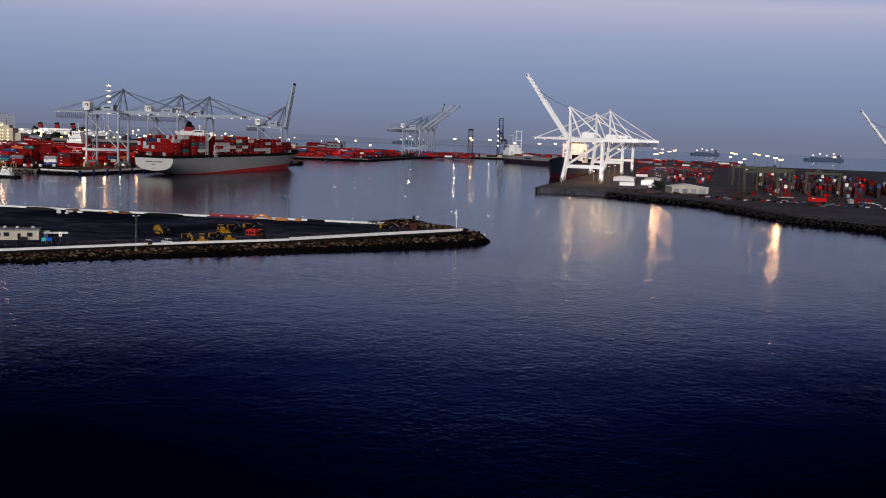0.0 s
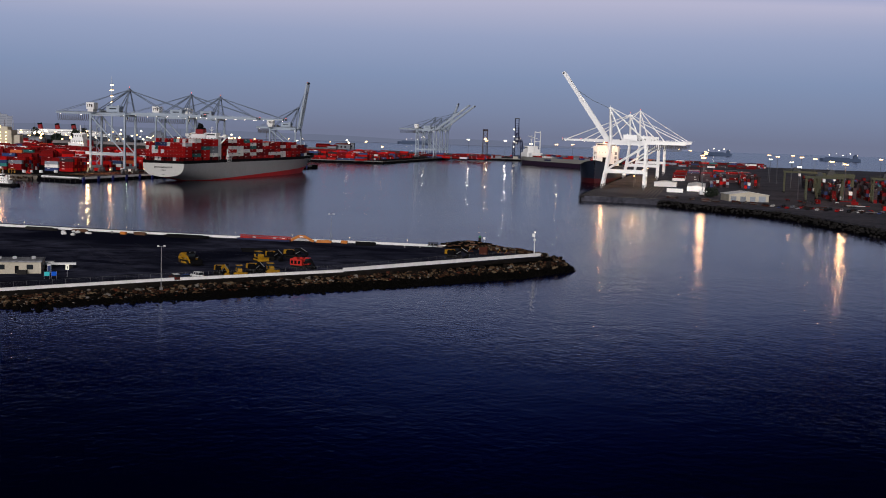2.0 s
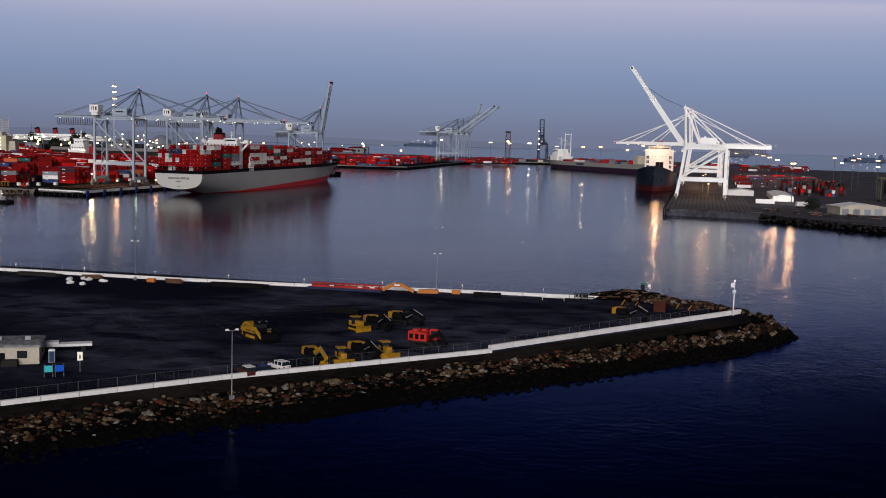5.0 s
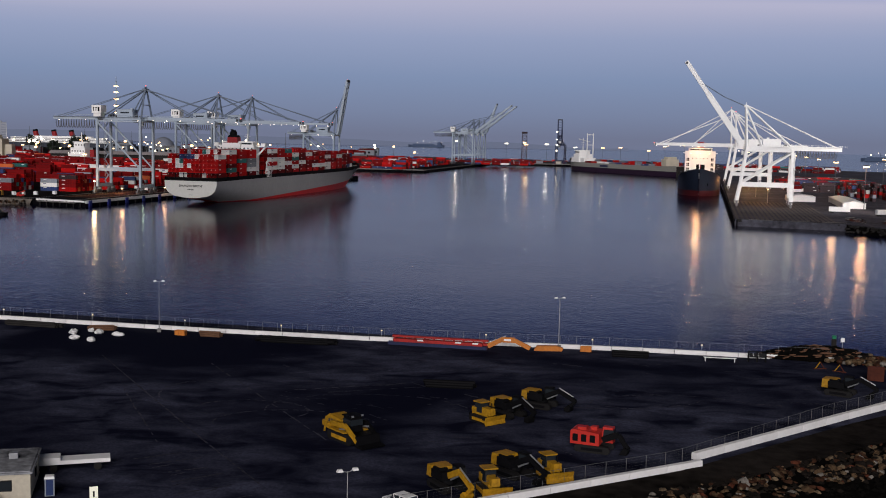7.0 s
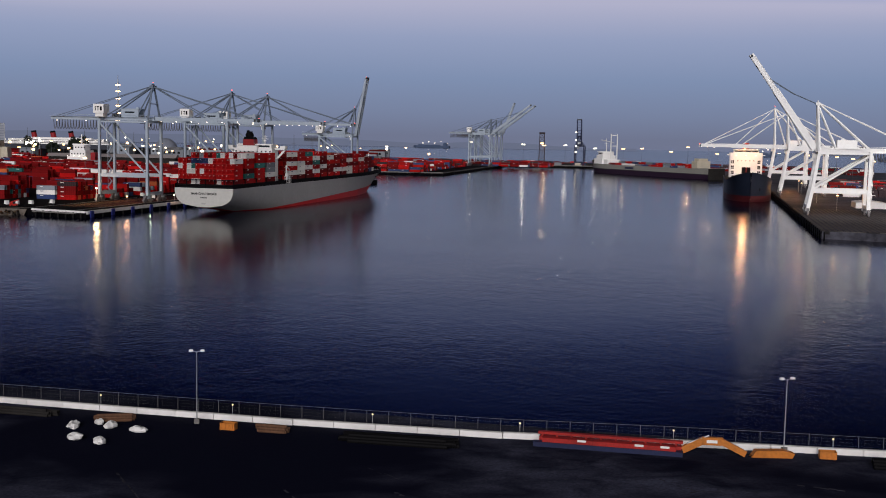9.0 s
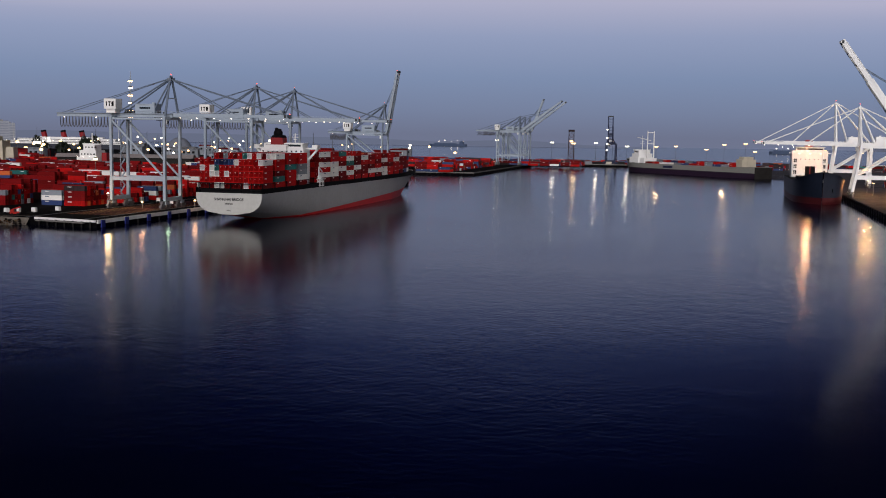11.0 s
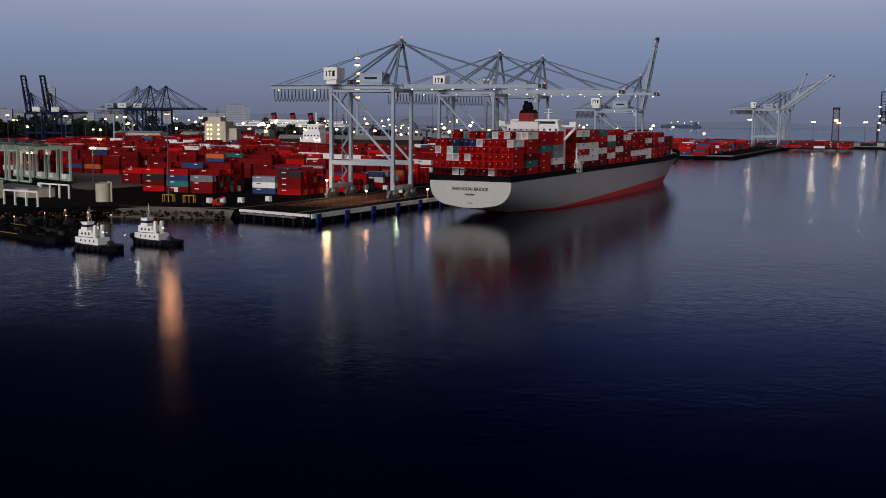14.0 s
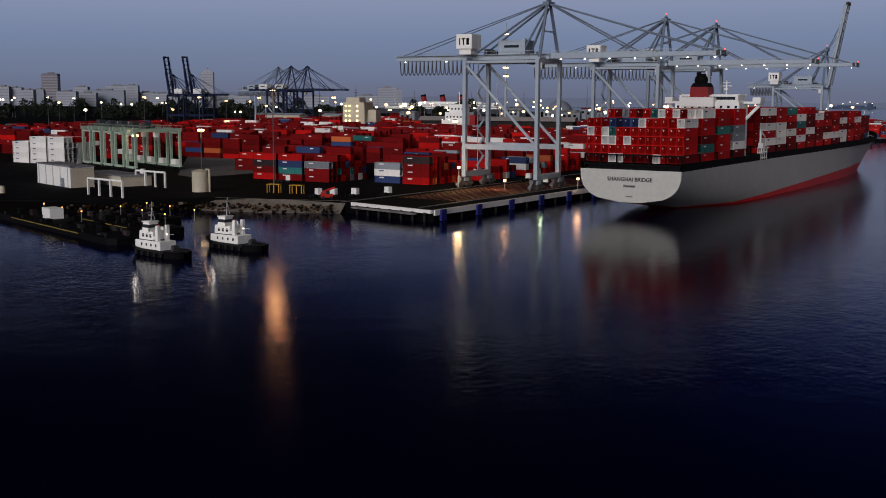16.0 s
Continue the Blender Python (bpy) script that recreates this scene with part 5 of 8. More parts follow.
    q = thing("detached_digger_bucket", pose(-99.5, 458.2, gz(-99.5, 458.2), rz=3), "orange excavator bucket and stick lying on the ground", "machine part")
    part("bucket", Shape().extrude([(-2.8, 0), (2.6, 0), (2.9, 0.6), (1.5, 1.0), (-2.2, 0.9)], -0.6, 0.6), ORANGE, q)
    part("teeth", Shape().beam((-3.2, -0.4, 0.1), (-2.7, -0.4, 0.2), 0.12).beam((-3.2, 0.4, 0.1), (-2.7, 0.4, 0.2), 0.12), BLACK, q)
    for x, y, rz, m, lab in ((-92.2, 458.5, -5, ORANGE, "small orange steel skip by the wall"), (-173.4, 462.3, -8, ORANGE, "rust-orange steel crate by the wall"), (-42.4, 441.6, -20, RUST, "rust-red steel crate near the tip")):
        k = thing("steel_crate", pose(x, y, gz(x, y), rz=rz), lab, "crate", "steel crates")
        w = 2.1 if m is ORANGE else 2.7
        for sy in (-0.6, 0.6):
            part("side", Shape().box(0, sy, 0, w, 0.08, 0.95 if m is ORANGE else 2.4), m, k)
        for sx in (-1, 1):
            part("end", Shape().box(sx * w / 2, 0, 0, 0.08, 1.2, 0.95 if m is ORANGE else 2.4), m, k)
        part("floor", Shape().box(0, 0, 0.05, w, 1.2, 0.1), m, k)
        for j in range(4):
            part("rib", Shape().box(-w / 2 + w * (j + 0.5) / 4, -0.67, 0, 0.12, 0.08, 0.9 if m is ORANGE else 2.3), m, k)
    rng = random.Random(12)
    # wrapped bundles
    for x, y, sx, sy in ((-195.0, 460.6, 3.6, 1.4), (-189.8, 461.0, 2.8, 1.3), (-185.3, 459.3, 2.6, 1.2), (-192.5, 455.0, 2.6, 1.4), (-188.6, 453.6, 1.8, 1.9), (-192.0, 462.4, 2.2, 0.9)):
        sh = Shape().ball(0, 0, 0.35, 1.0, 9, 6, 0.45)
        sh.v = [(px * sx / 2 * rng.uniform(0.8, 1.15), py * sy / 2 * 1.4 * rng.uniform(0.8, 1.15), max(0, pz * rng.uniform(0.8, 1.3))) for px, py, pz in sh.v]
        solo("sheeted_load", sh, SHIPWHITE, "lumpy bundle under white plastic sheet on the lot", "bundle", pose(x, y, gz(x, y), rz=rng.uniform(0, 180)), "white sheeted bundles")
    # timber and pipe piles
    for n, (x, y, L, W, rz, m, lab) in enumerate(((-149.0, 458.4, 17, 3.0, -6, BLACK, "black steel pipes stacked beside the wall"), (-84.0, 455.0, 7, 2.6, -6, BLACK, "black rubber hose heap beside the wall"),
                                      (-116.6, 426.5, 9.0, 2.0, -4, BLACK, "black pipes lying on the lot"), (-206, 466.5, 14, 1.8, -9, DARKCON, "dark timber stacked beside the wall"),
                                      (-167, 461.5, 5, 1.4, -8, mat("old_timber", (0.16, 0.08, 0.045), 0.9, var=0.5), "weathered brown planks beside the wall"), (-190.5, 464.5, 6, 1.8, 15, bpy.data.materials["old_timber"], "weathered brown planks beside the wall"))):
        t = thing("pipe_pile" if "pip" in lab or "hose" in lab else "plank_pile", pose(x, y, gz(x, y), rz=rz), lab, "pile")
        for i in range(9):
            yy, zz = (i % 4 - 1.5) * W / 4, 0.22 + (i // 4) * 0.4
            l = L * rng.uniform(0.75, 1.0)
            part("pipe" if "pip" in lab or "hose" in lab else "plank", Shape().tube((-l / 2, yy, zz), (l / 2, yy + rng.uniform(-0.15, 0.15), zz), 0.32 if m in (DARKBLUE, BLACK) else 0.22, 8), m, t)
    # heap of broken timber and rock near the tip, with a green beacon
    heap = thing("debris_heap", pose(-48, 459, G), "heap of broken brown timber and dark rock near the tip", "debris heap")
    hs = Shape().ball(0, 0, 0, 1.0, 40, 16, 0.2)
    hs.v = [(x * 11 * rng.uniform(0.9, 1.08), y * 3.6 * rng.uniform(0.85, 1.15), max(-0.1, z * 11 * rng.uniform(0.55, 1.25))) for x, y, z in hs.v]
    part("rubble", hs, WETROCK, heap)
    for i in range(110):
        a, x, y = rng.uniform(-0.5, 0.5), rng.uniform(-10, 10), rng.uniform(-3, 1)
        l = rng.uniform(1.5, 4.0)
        z = max(0.2, 2.4 * (1 - abs(x) / 11) * (1 - abs(y) / 4.5))
        part("timber", Shape().beam((x - l / 2 * math.cos(a), y - l / 2 * math.sin(a), z + rng.uniform(0, 0.4)), (x + l / 2 * math.cos(a), y + l / 2 * math.sin(a), z + rng.uniform(0, 0.6)), 0.18, 0.2), bpy.data.materials["old_timber"], heap)
    tipm = Shape()
    for i in range(520):
        f = rng.random()
        x, y = -46 + 24 * f + rng.uniform(-1.5, 1.5), 457.5 - 14 * f ** 1.6 + rng.uniform(-4.5, 4.5) * (1 - 0.5 * f)
        tipm.ball(x, y, gz(x, y) + rng.uniform(0.0, 0.5) + 0.9 * (1 - f) * rng.random(), rng.uniform(0.25, 0.8), 6, 4, 0.7)
    tp = solo("tip_rubble", tipm, ROCK, "dark broken rock over the end of the spit", "rubble", kind="stuff")
    for x, y, rz in ((-50, 449.5, 10), (-47, 447.5, -30), (-37, 447, 20), (-34.5, 444.5, 5)):
        k = thing("scrap_frame", pose(x, y, gz(x, y), rz=rz), "bent yellow and rusty scrap steel near the tip", "scrap", "scrap near the tip")
        part("leg", Shape().beam((-0.9, 0, 0), (0, 0, 1.3), 0.16), YELLOW, k)
        part("leg", Shape().beam((0.9, 0, 0), (0, 0, 1.3), 0.16), RUST, k)
        part("foot", Shape().box(0, 0, 0, 2.4, 0.4, 0.15), RUST, k)
    b = thing("green_beacon", pose(-44.5, 461.0, G + 2.0), "small green harbour beacon with a white board on the heap", "beacon")
    part("post", Shape().tube((0, 0, -0.2), (0, 0, 1.6), 0.5, 8), DARKCON, b)
    part("drum", Shape().tube((0, 0, 1.5), (0, 0, 2.2), 0.4, 10), mat("beacon_green", (0.02, 0.22, 0.1), 0.5), b)
    part("board", Shape().box(1.6, -0.1, 1.0, 0.7, 0.1, 0.8), SHIPWHITE, b)
    part("board_post", Shape().tube((1.6, 0, -0.2), (1.6, 0, 1.4), 0.05, 6), STEEL, b)
    rk = thing("steel_rack", pose(-60.5, 453.8, gz(-60.5, 453.8)), "dark steel rack of tyres and hoses by the wall", "rack")
    for sx in (-1.6, 0, 1.6):
        part("upright", Shape().box(sx, 0, 0, 0.15, 0.8, 2.0), BLACK, rk)
    part("shelf", Shape().box(0, 0, 0.9, 3.4, 0.8, 0.1).box(0, 0, 1.9, 3.4, 0.8, 0.1), BLACK, rk)
    for sx in (-1.1, -0.3, 0.6, 1.2):
        part("tyre", Shape().tube((sx, -0.2, 1.35), (sx, 0.2, 1.35), 0.35, 12), RUBBER, rk)
    bn = thing("white_bench_rail", pose(-67.5, 453.0, gz(-67.5, 453), rz=-4), "low white steel trestle beside the wall", "trestle")
    part("top", Shape().box(0, 0, 0.7, 6.0, 0.7, 0.1), SHIPWHITE, bn)
    for sx in (-2.7, 2.7):
        part("leg", Shape().box(sx, 0, 0, 0.1, 0.6, 0.7), SHIPWHITE, bn)
    m = thing("tip_marker", pose(-25.5, 439.5, gz(-25.5, 439.5)), "white navigation marker post with a round head at the tip", "marker post")
    part("post", Shape().tube((0, 0, 0), (0, 0, 5.4), 0.17, 8), SHIPWHITE, m)
    part("head", Shape().ball(0, 0, 5.7, 0.5).tube((0, 0, 6.1), (0, 0, 8.2), 0.1, 6).box(-0.4, 0, 6.7, 0.9, 0.06, 1.1), SHIPWHITE, m)
    part("lamp", Shape().ball(0, 0, 8.3, 0.14), WHITELAMP, m)


spit_things()


# ---- quays ----
def quay_fronts():
    """Faces, fenders and decks of the quays."""
    q = thing("quay_west", Matrix(), "stained concrete quay edge with blue fenders", "quay", kind="structure")
    d = Vector((0.182, 0.983, 0)).normalized()
    o = Vector((-351, 862, 0))
    n = Vector((d.y, -d.x, 0))
    for i in range(46):
        a, b = o + d * (i * 10 + 0.06) + n * 0.25, o + d * (i * 10 + 9.94) + n * 0.25
        part("cap_beam", Shape().beam((a.x, a.y, G - 0.75), (b.x, b.y, G - 0.75), 0.6, 1.7), WHITEWALL if i < 40 else CONCRETE, q)
        if i % 2 == 0:
            f = o + d * (i * 10 + 4) + n * 0.75
            part("fender", Shape().box(f.x, f.y, 0.2, 0.7, 2.8, 3.4, -10.5), FENDERBLUE, q, "dark blue fender")
        p = o + d * (i * 10 + 5) + n * 0.1
        part("pile", Shape().tube((p.x, p.y, -3), (p.x, p.y, G - 1.5), 0.45, 8), DARKCON, q)
    # end face with the long white beam
    e = Vector((-351, 862, 0))
    w = Vector((-388, 876, 0))
    u = (w - e).normalized()
    part("end_beam", Shape().beam(tuple(e + u * 0.5 + Vector((0, -0.6, G - 0.5))), tuple(e + u * 36 + Vector((0, -0.6, G - 0.5))), 0.9, 1.0), WHITEWALL, q, "long white fender beam")
    part("end_walkway", Shape().beam(tuple(e + u * 6 + Vector((0, -3.0, G - 1.3))), tuple(e + u * 34 + Vector((0, -3.0, G - 1.3))), 1.2, 0.5), CONCRETE, q)
    for i in range(7):
        p = e + u * (3 + 5 * i)
        part("pile", Shape().tube((p.x, p.y - 1.4, -3), (p.x, p.y - 1.4, G - 0.8), 0.4, 8), DARKCON, q)
    # crane rails and a hatched strip on the deck
    r = Shape()
    for off in (8.0, 38.0):
        for dx in (-0.5, 0.5):
            a, b = o + d * 4 - n * (off + dx), o + d * 450 - n * (off + dx)
            r.beam((a.x, a.y, G + 0.04), (b.x, b.y, G + 0.04), 0.12, 0.1)
    part("crane_rail", r, STEEL, q)
    marks = Shape()
    for i in range(28):
        for j in range(9):
            c = o + d * (30 + i * 3.1) - n * (11 + j * 2.6)
            marks.box(c.x, c.y, G + 0.004, 1.9, 0.7, 0.006, 80)
    part("deck_hatching", marks, mat("worn_yellow_line", (0.5, 0.32, 0.1), 0.8, var=0.6), q, "worn yellow hatching on the quay deck")
    red = Shape()
    for i in range(9):
        a, b = o + d * 28 - n * (10 + i * 2.9), o + d * 140 - n * (10 + i * 2.9)
        red.beam((a.x, a.y, G + 0.012), (b.x, b.y, G + 0.012), 1.1, 0.012)
    part("deck_stripe", red, YARDRED, q, "worn red deck stripes")
    # rocky shore west of the quay
    rng = random.Random(31)
    sh, rk = Shape(), Shape()
    line = [(-388, 871), (-412, 862), (-434, 860), (-466, 832), (-524, 810), (-700, 758)]
    inner = [(-388, 877), (-414, 871), (-433, 869.5), (-463, 843), (-520, 823), (-700, 771)]
    for i in range(len(line) - 1):
        a, b, c, e2 = line[i], line[i + 1], inner[i + 1], inner[i]
        sh.add([(*a, -1), (*b, -1), (*c, G + 0.1), (*e2, G + 0.1)], [(0, 1, 2, 3)])
    sh.k = [0, 0, 1, 1, 1]
    bank = solo("shore_bank_west", sh, [BANK, WETROCK], "sloping dirt and rubble bank west of the quay", "rock bank", kind="structure")
    for x, y, a in along([(-390, 872), (-413, 866), (-434, 864), (-465, 837)], 0.8):
        for _ in range(3):
            r0 = rng.uniform(0.3, 0.8)
            rk.ball(x + rng.uniform(-2, 2), y + rng.uniform(-2.5, 2.5), rng.uniform(0.2, 2.4), r0, 6, 4, 0.7)
    k = part("rubble", rk, ROCK, bank)
    k["kind"] = "stuff"
    # east pier
    p = thing("pier_east", Matrix(), "dark timber and concrete pier deck on piles", "pier", kind="structure")
    d2, n2 = A, P
    o2 = Vector((9, 850, 0))
    for i in range(63):
        a, b = o2 + d2 * (i * 10 + 0.05) - n2 * 0.3, o2 + d2 * (i * 10 + 9.95) - n2 * 0.3
        part("edge_beam", Shape().beam((a.x, a.y, G - 0.6), (b.x, b.y, G - 0.6), 0.6, 1.4), BLACK, p)
        c = o2 + d2 * (i * 10 + 5) - n2 * 0.5
        part("fender_pile", Shape().tube((c.x, c.y, -3), (c.x, c.y, G + 0.4), 0.35, 6), BLACK, p)
    planks = Shape()
    for i in range(20):
        a, b = o2 + n2 * (1.5 + i * 2.6) + d2 * 2, o2 + n2 * (1.5 + i * 2.6) + d2 * 190
        planks.beam((a.x, a.y, G + 0.03), (b.x, b.y, G + 0.03), 1.5, 0.06)
    part("deck_strips", planks, mat("worn_deck_concrete", (0.095, 0.085, 0.085), 0.85, var=0.5, scale=8), p, "worn concrete strips along the pier deck")
    for i in range(9):
        c = o2 + n2 * (i * 6.2 + 1) - d2 * 0.4
        part("front_beam", Shape().beam((c.x, c.y, G - 0.6), tuple(c + n2 * 6.0 + Vector((0, 0, G - 0.6))), 0.6, 1.5), CONCRETE if i % 3 else DARKCON, p)
        part("fender_pile", Shape().tube((c.x, c.y - 0.4, -3), (c.x, c.y - 0.4, G - 0.2), 0.35, 6), BLACK, p)
    # east shore rocks
    sh, rk = Shape(), Shape()
    line = [(58, 818), (86, 772), (118, 728), (139, 614), (181, 550), (326, 432)]
    inner = [(62, 831), (93, 783), (125, 739), (147, 621), (187, 561), (331, 441)]
    for i in range(len(line) - 1):
        a, b, c, e2 = line[i], line[i + 1], inner[i + 1], inner[i]
        sh.add([(*a, -1), (*b, -1), (*c, G + 0.1), (*e2, G + 0.1)], [(0, 1, 2, 3)])
    bank = solo("shore_bank_east", sh, WETROCK, "dark rock bank along the east shore", "rock bank", kind="structure")
    for x, y, a in along([(60, 824), (90, 777), (121, 733), (143, 618), (184, 556), (328, 437)], 0.9):
        for _ in range(3):
            rk.ball(x + rng.uniform(-4, 4), y + rng.uniform(-4, 4), rng.uniform(0.3, 3.6), rng.uniform(0.4, 0.9), 6, 4, 0.7)
    k = part("rubble", rk, DARKCON, bank)
    k["kind"] = "stuff"
    # far quay edges
    f = thing("quay_far", Matrix(), "pale concrete edge of the far quay", "quay", kind="structure")
    for (a, b) in (((-420, 1582.4), (-222, 1584.4)), ((-221.4, 1585), (-155.4, 2034)), ((-156, 2033.4), (-15, 2051.4)), ((-9.6, 1890), (-9.6, 2052))):
        part("edge_beam", Shape().beam((*a, G - 0.5), (*b, G - 0.5), 0.8, 1.2), CONCRETE, f)
        n0 = int(math.hypot(b[0] - a[0], b[1] - a[1]) / 12)
        for i in range(n0):
            x, y = a[0] + (b[0] - a[0]) * i / n0, a[1] + (b[1] - a[1]) * i / n0
            part("fender", Shape().box(x, y, 0, 1.4, 1.4, 2.4), BLACK, f)


# ---- other ships ----
def dark_ship():
    """The dark blue ship moored bow-on at the east pier."""
    o = at(EAST, 310, -20.5, 0)
    t = thing("cargo_ship", pose(o.x, o.y, 0, rz=-HEAD), "dark blue cargo ship with a red bottom moored bow-on", "ship")
    deck = lambda s: 15.5 + max(0, (40 - s) / 40) ** 2 * 7.0
    st = [(0, 0.5, 5, -8, 0.9, -7), (2.5, 5.4, 5, -8, 0.8, -6), (8, 11.0, 5, -8, 0.62, -4), (16, 14.8, 6, -8, 0.4, -2), (30, 17.0, 8, -8, 0.15, 0), (50, 17.5, 12, -8, 0.0, 0), (120, 17.5, 12, -8, 0, 0), (150, 17.5, 8, -8, 0.1, 0), (165, 16.6, 5, -6, 0.2, 0)]
    sh, rings = hull(st, deck, -8, lambda s: 4.6)
    part("hull", sh, [NAVY, DARKBOOT], t, "dark blue hull, red below", smooth=True)
    dk = Shape()
    o2 = [(r[0][0], r[0][1]) for r in rings]
    for i in range(len(o2) - 1):
        dk.add([(-o2[i][0], o2[i][1], deck(o2[i][1]) - 0.5), (o2[i][0], o2[i][1], deck(o2[i][1]) - 0.5), (o2[i + 1][0], o2[i + 1][1], deck(o2[i + 1][1]) - 0.5), (-o2[i + 1][0], o2[i + 1][1], deck(o2[i + 1][1]) - 0.5)], [(0, 1, 2, 3)])
    part("deck", dk, DARKCON, t)
    part("stern_plate", Shape().box(0, 165, -4, 30, 0.3, 18.4), NAVY, t)
    part("foremast", Shape().tube((0, 12, 16), (0, 12, 38), 0.5, 8, 0.25).beam((-2, 12, 29), (2, 12, 29), 0.25), SHIPWHITE, t)
    part("forecastle_gear", Shape().box(-3, 14, 16.6, 3, 4, 1.6).box(3, 14, 16.6, 3, 4, 1.6).box(0, 22, 14.6, 8, 5, 2.0), STEEL, t)
    for i in range(4):
        part("hatch_cover", Shape().box(0, 42 + i * 14, 15.0, 24, 12.4, 2.2), DARKCON, t)
    h = part("house", Shape().box(0, 128, 11, 27, 14, 24.5).box(0, 127, 35.5, 21, 11, 2.6), SHIPWHITE, t, "white house lit warm from its deck lamps")
    part("bridge", Shape().box(0, 122, 33.5, 31, 4.5, 0.6).box(0, 121.5, 38.2, 22, 8, 0.4), SHIPWHITE, h)
    part("bridge_window", Shape().box(0, 121.4, 36.2, 19, 0.2, 1.2), GLASS, h)
    # shade of side galleries and middle doorway as dark panels, windows in row above
    for sx in (-10.9, 10.9):
        for zz in (17.5, 22.0, 26.5):
            part("gallery_opening", Shape().box(sx, 120.96, zz, 2.6, 0.12, 2.8), DARKCON, h, "dark open side gallery")
            part("gallery_rail", Shape().beam((sx - 1.3, 120.8, zz + 1.1), (sx + 1.3, 120.8, zz + 1.1), 0.18).box(sx, 120.8, zz, 0.2, 0.2, 2.8), SHIPWHITE, h)
    part("doorway", Shape().box(0.6, 120.96, 16.0, 7.5, 0.12, 7.5), BLACK, h, "dark open doorway")
    part("doorway_post", Shape().box(0.6, 120.85, 16.0, 0.5, 0.2, 7.5), FUNNELRED, h)
    for i in range(5):
        part("window", Shape().box(-6.6 + i * 3.3, 120.95, 28.6, 0.7, 0.1, 0.8), GLASS, h)
    for sx in (-12.5, 12.5):
        part("pillar", Shape().box(sx, 120, 12, 1.2, 1.2, 22), SHIPWHITE, h)
    part("funnel", Shape().box(0, 137, 35, 6, 6, 9, top=0.9), FUNNELRED, t)
    for sx in (-8, 0, 8):
        part("deck_lamp", Shape().box(sx, 118.8, 33.0, 1.3, 0.7, 0.6), WARM, h, "glowing deck lamp")
    la = new("deck_lamp_light", bpy.data.lights.new("deck_lamp_light", "POINT"))
    la.data.energy, la.data.color, la.data.shadow_soft_size = 4800, (1.0, 0.52, 0.26), 1.0
    la.location = Matrix(pose(o.x, o.y, 0, rz=-HEAD)) @ Vector((-1, 104, 37))
    for sx in (-9, -3, 3, 9):
        part("rail_post", Shape().box(sx, 119.6, 33.8, 0.2, 0.2, 1.4), SHIPWHITE, h)
    part("foredeck_rail", Shape().beam((-9, 119.6, 35.2), (9, 119.6, 35.2), 0.15), SHIPWHITE, h)
    part("anchor", Shape().box(7.0, 9, 8.5, 0.6, 1.6, 2.2), BLACK, t)


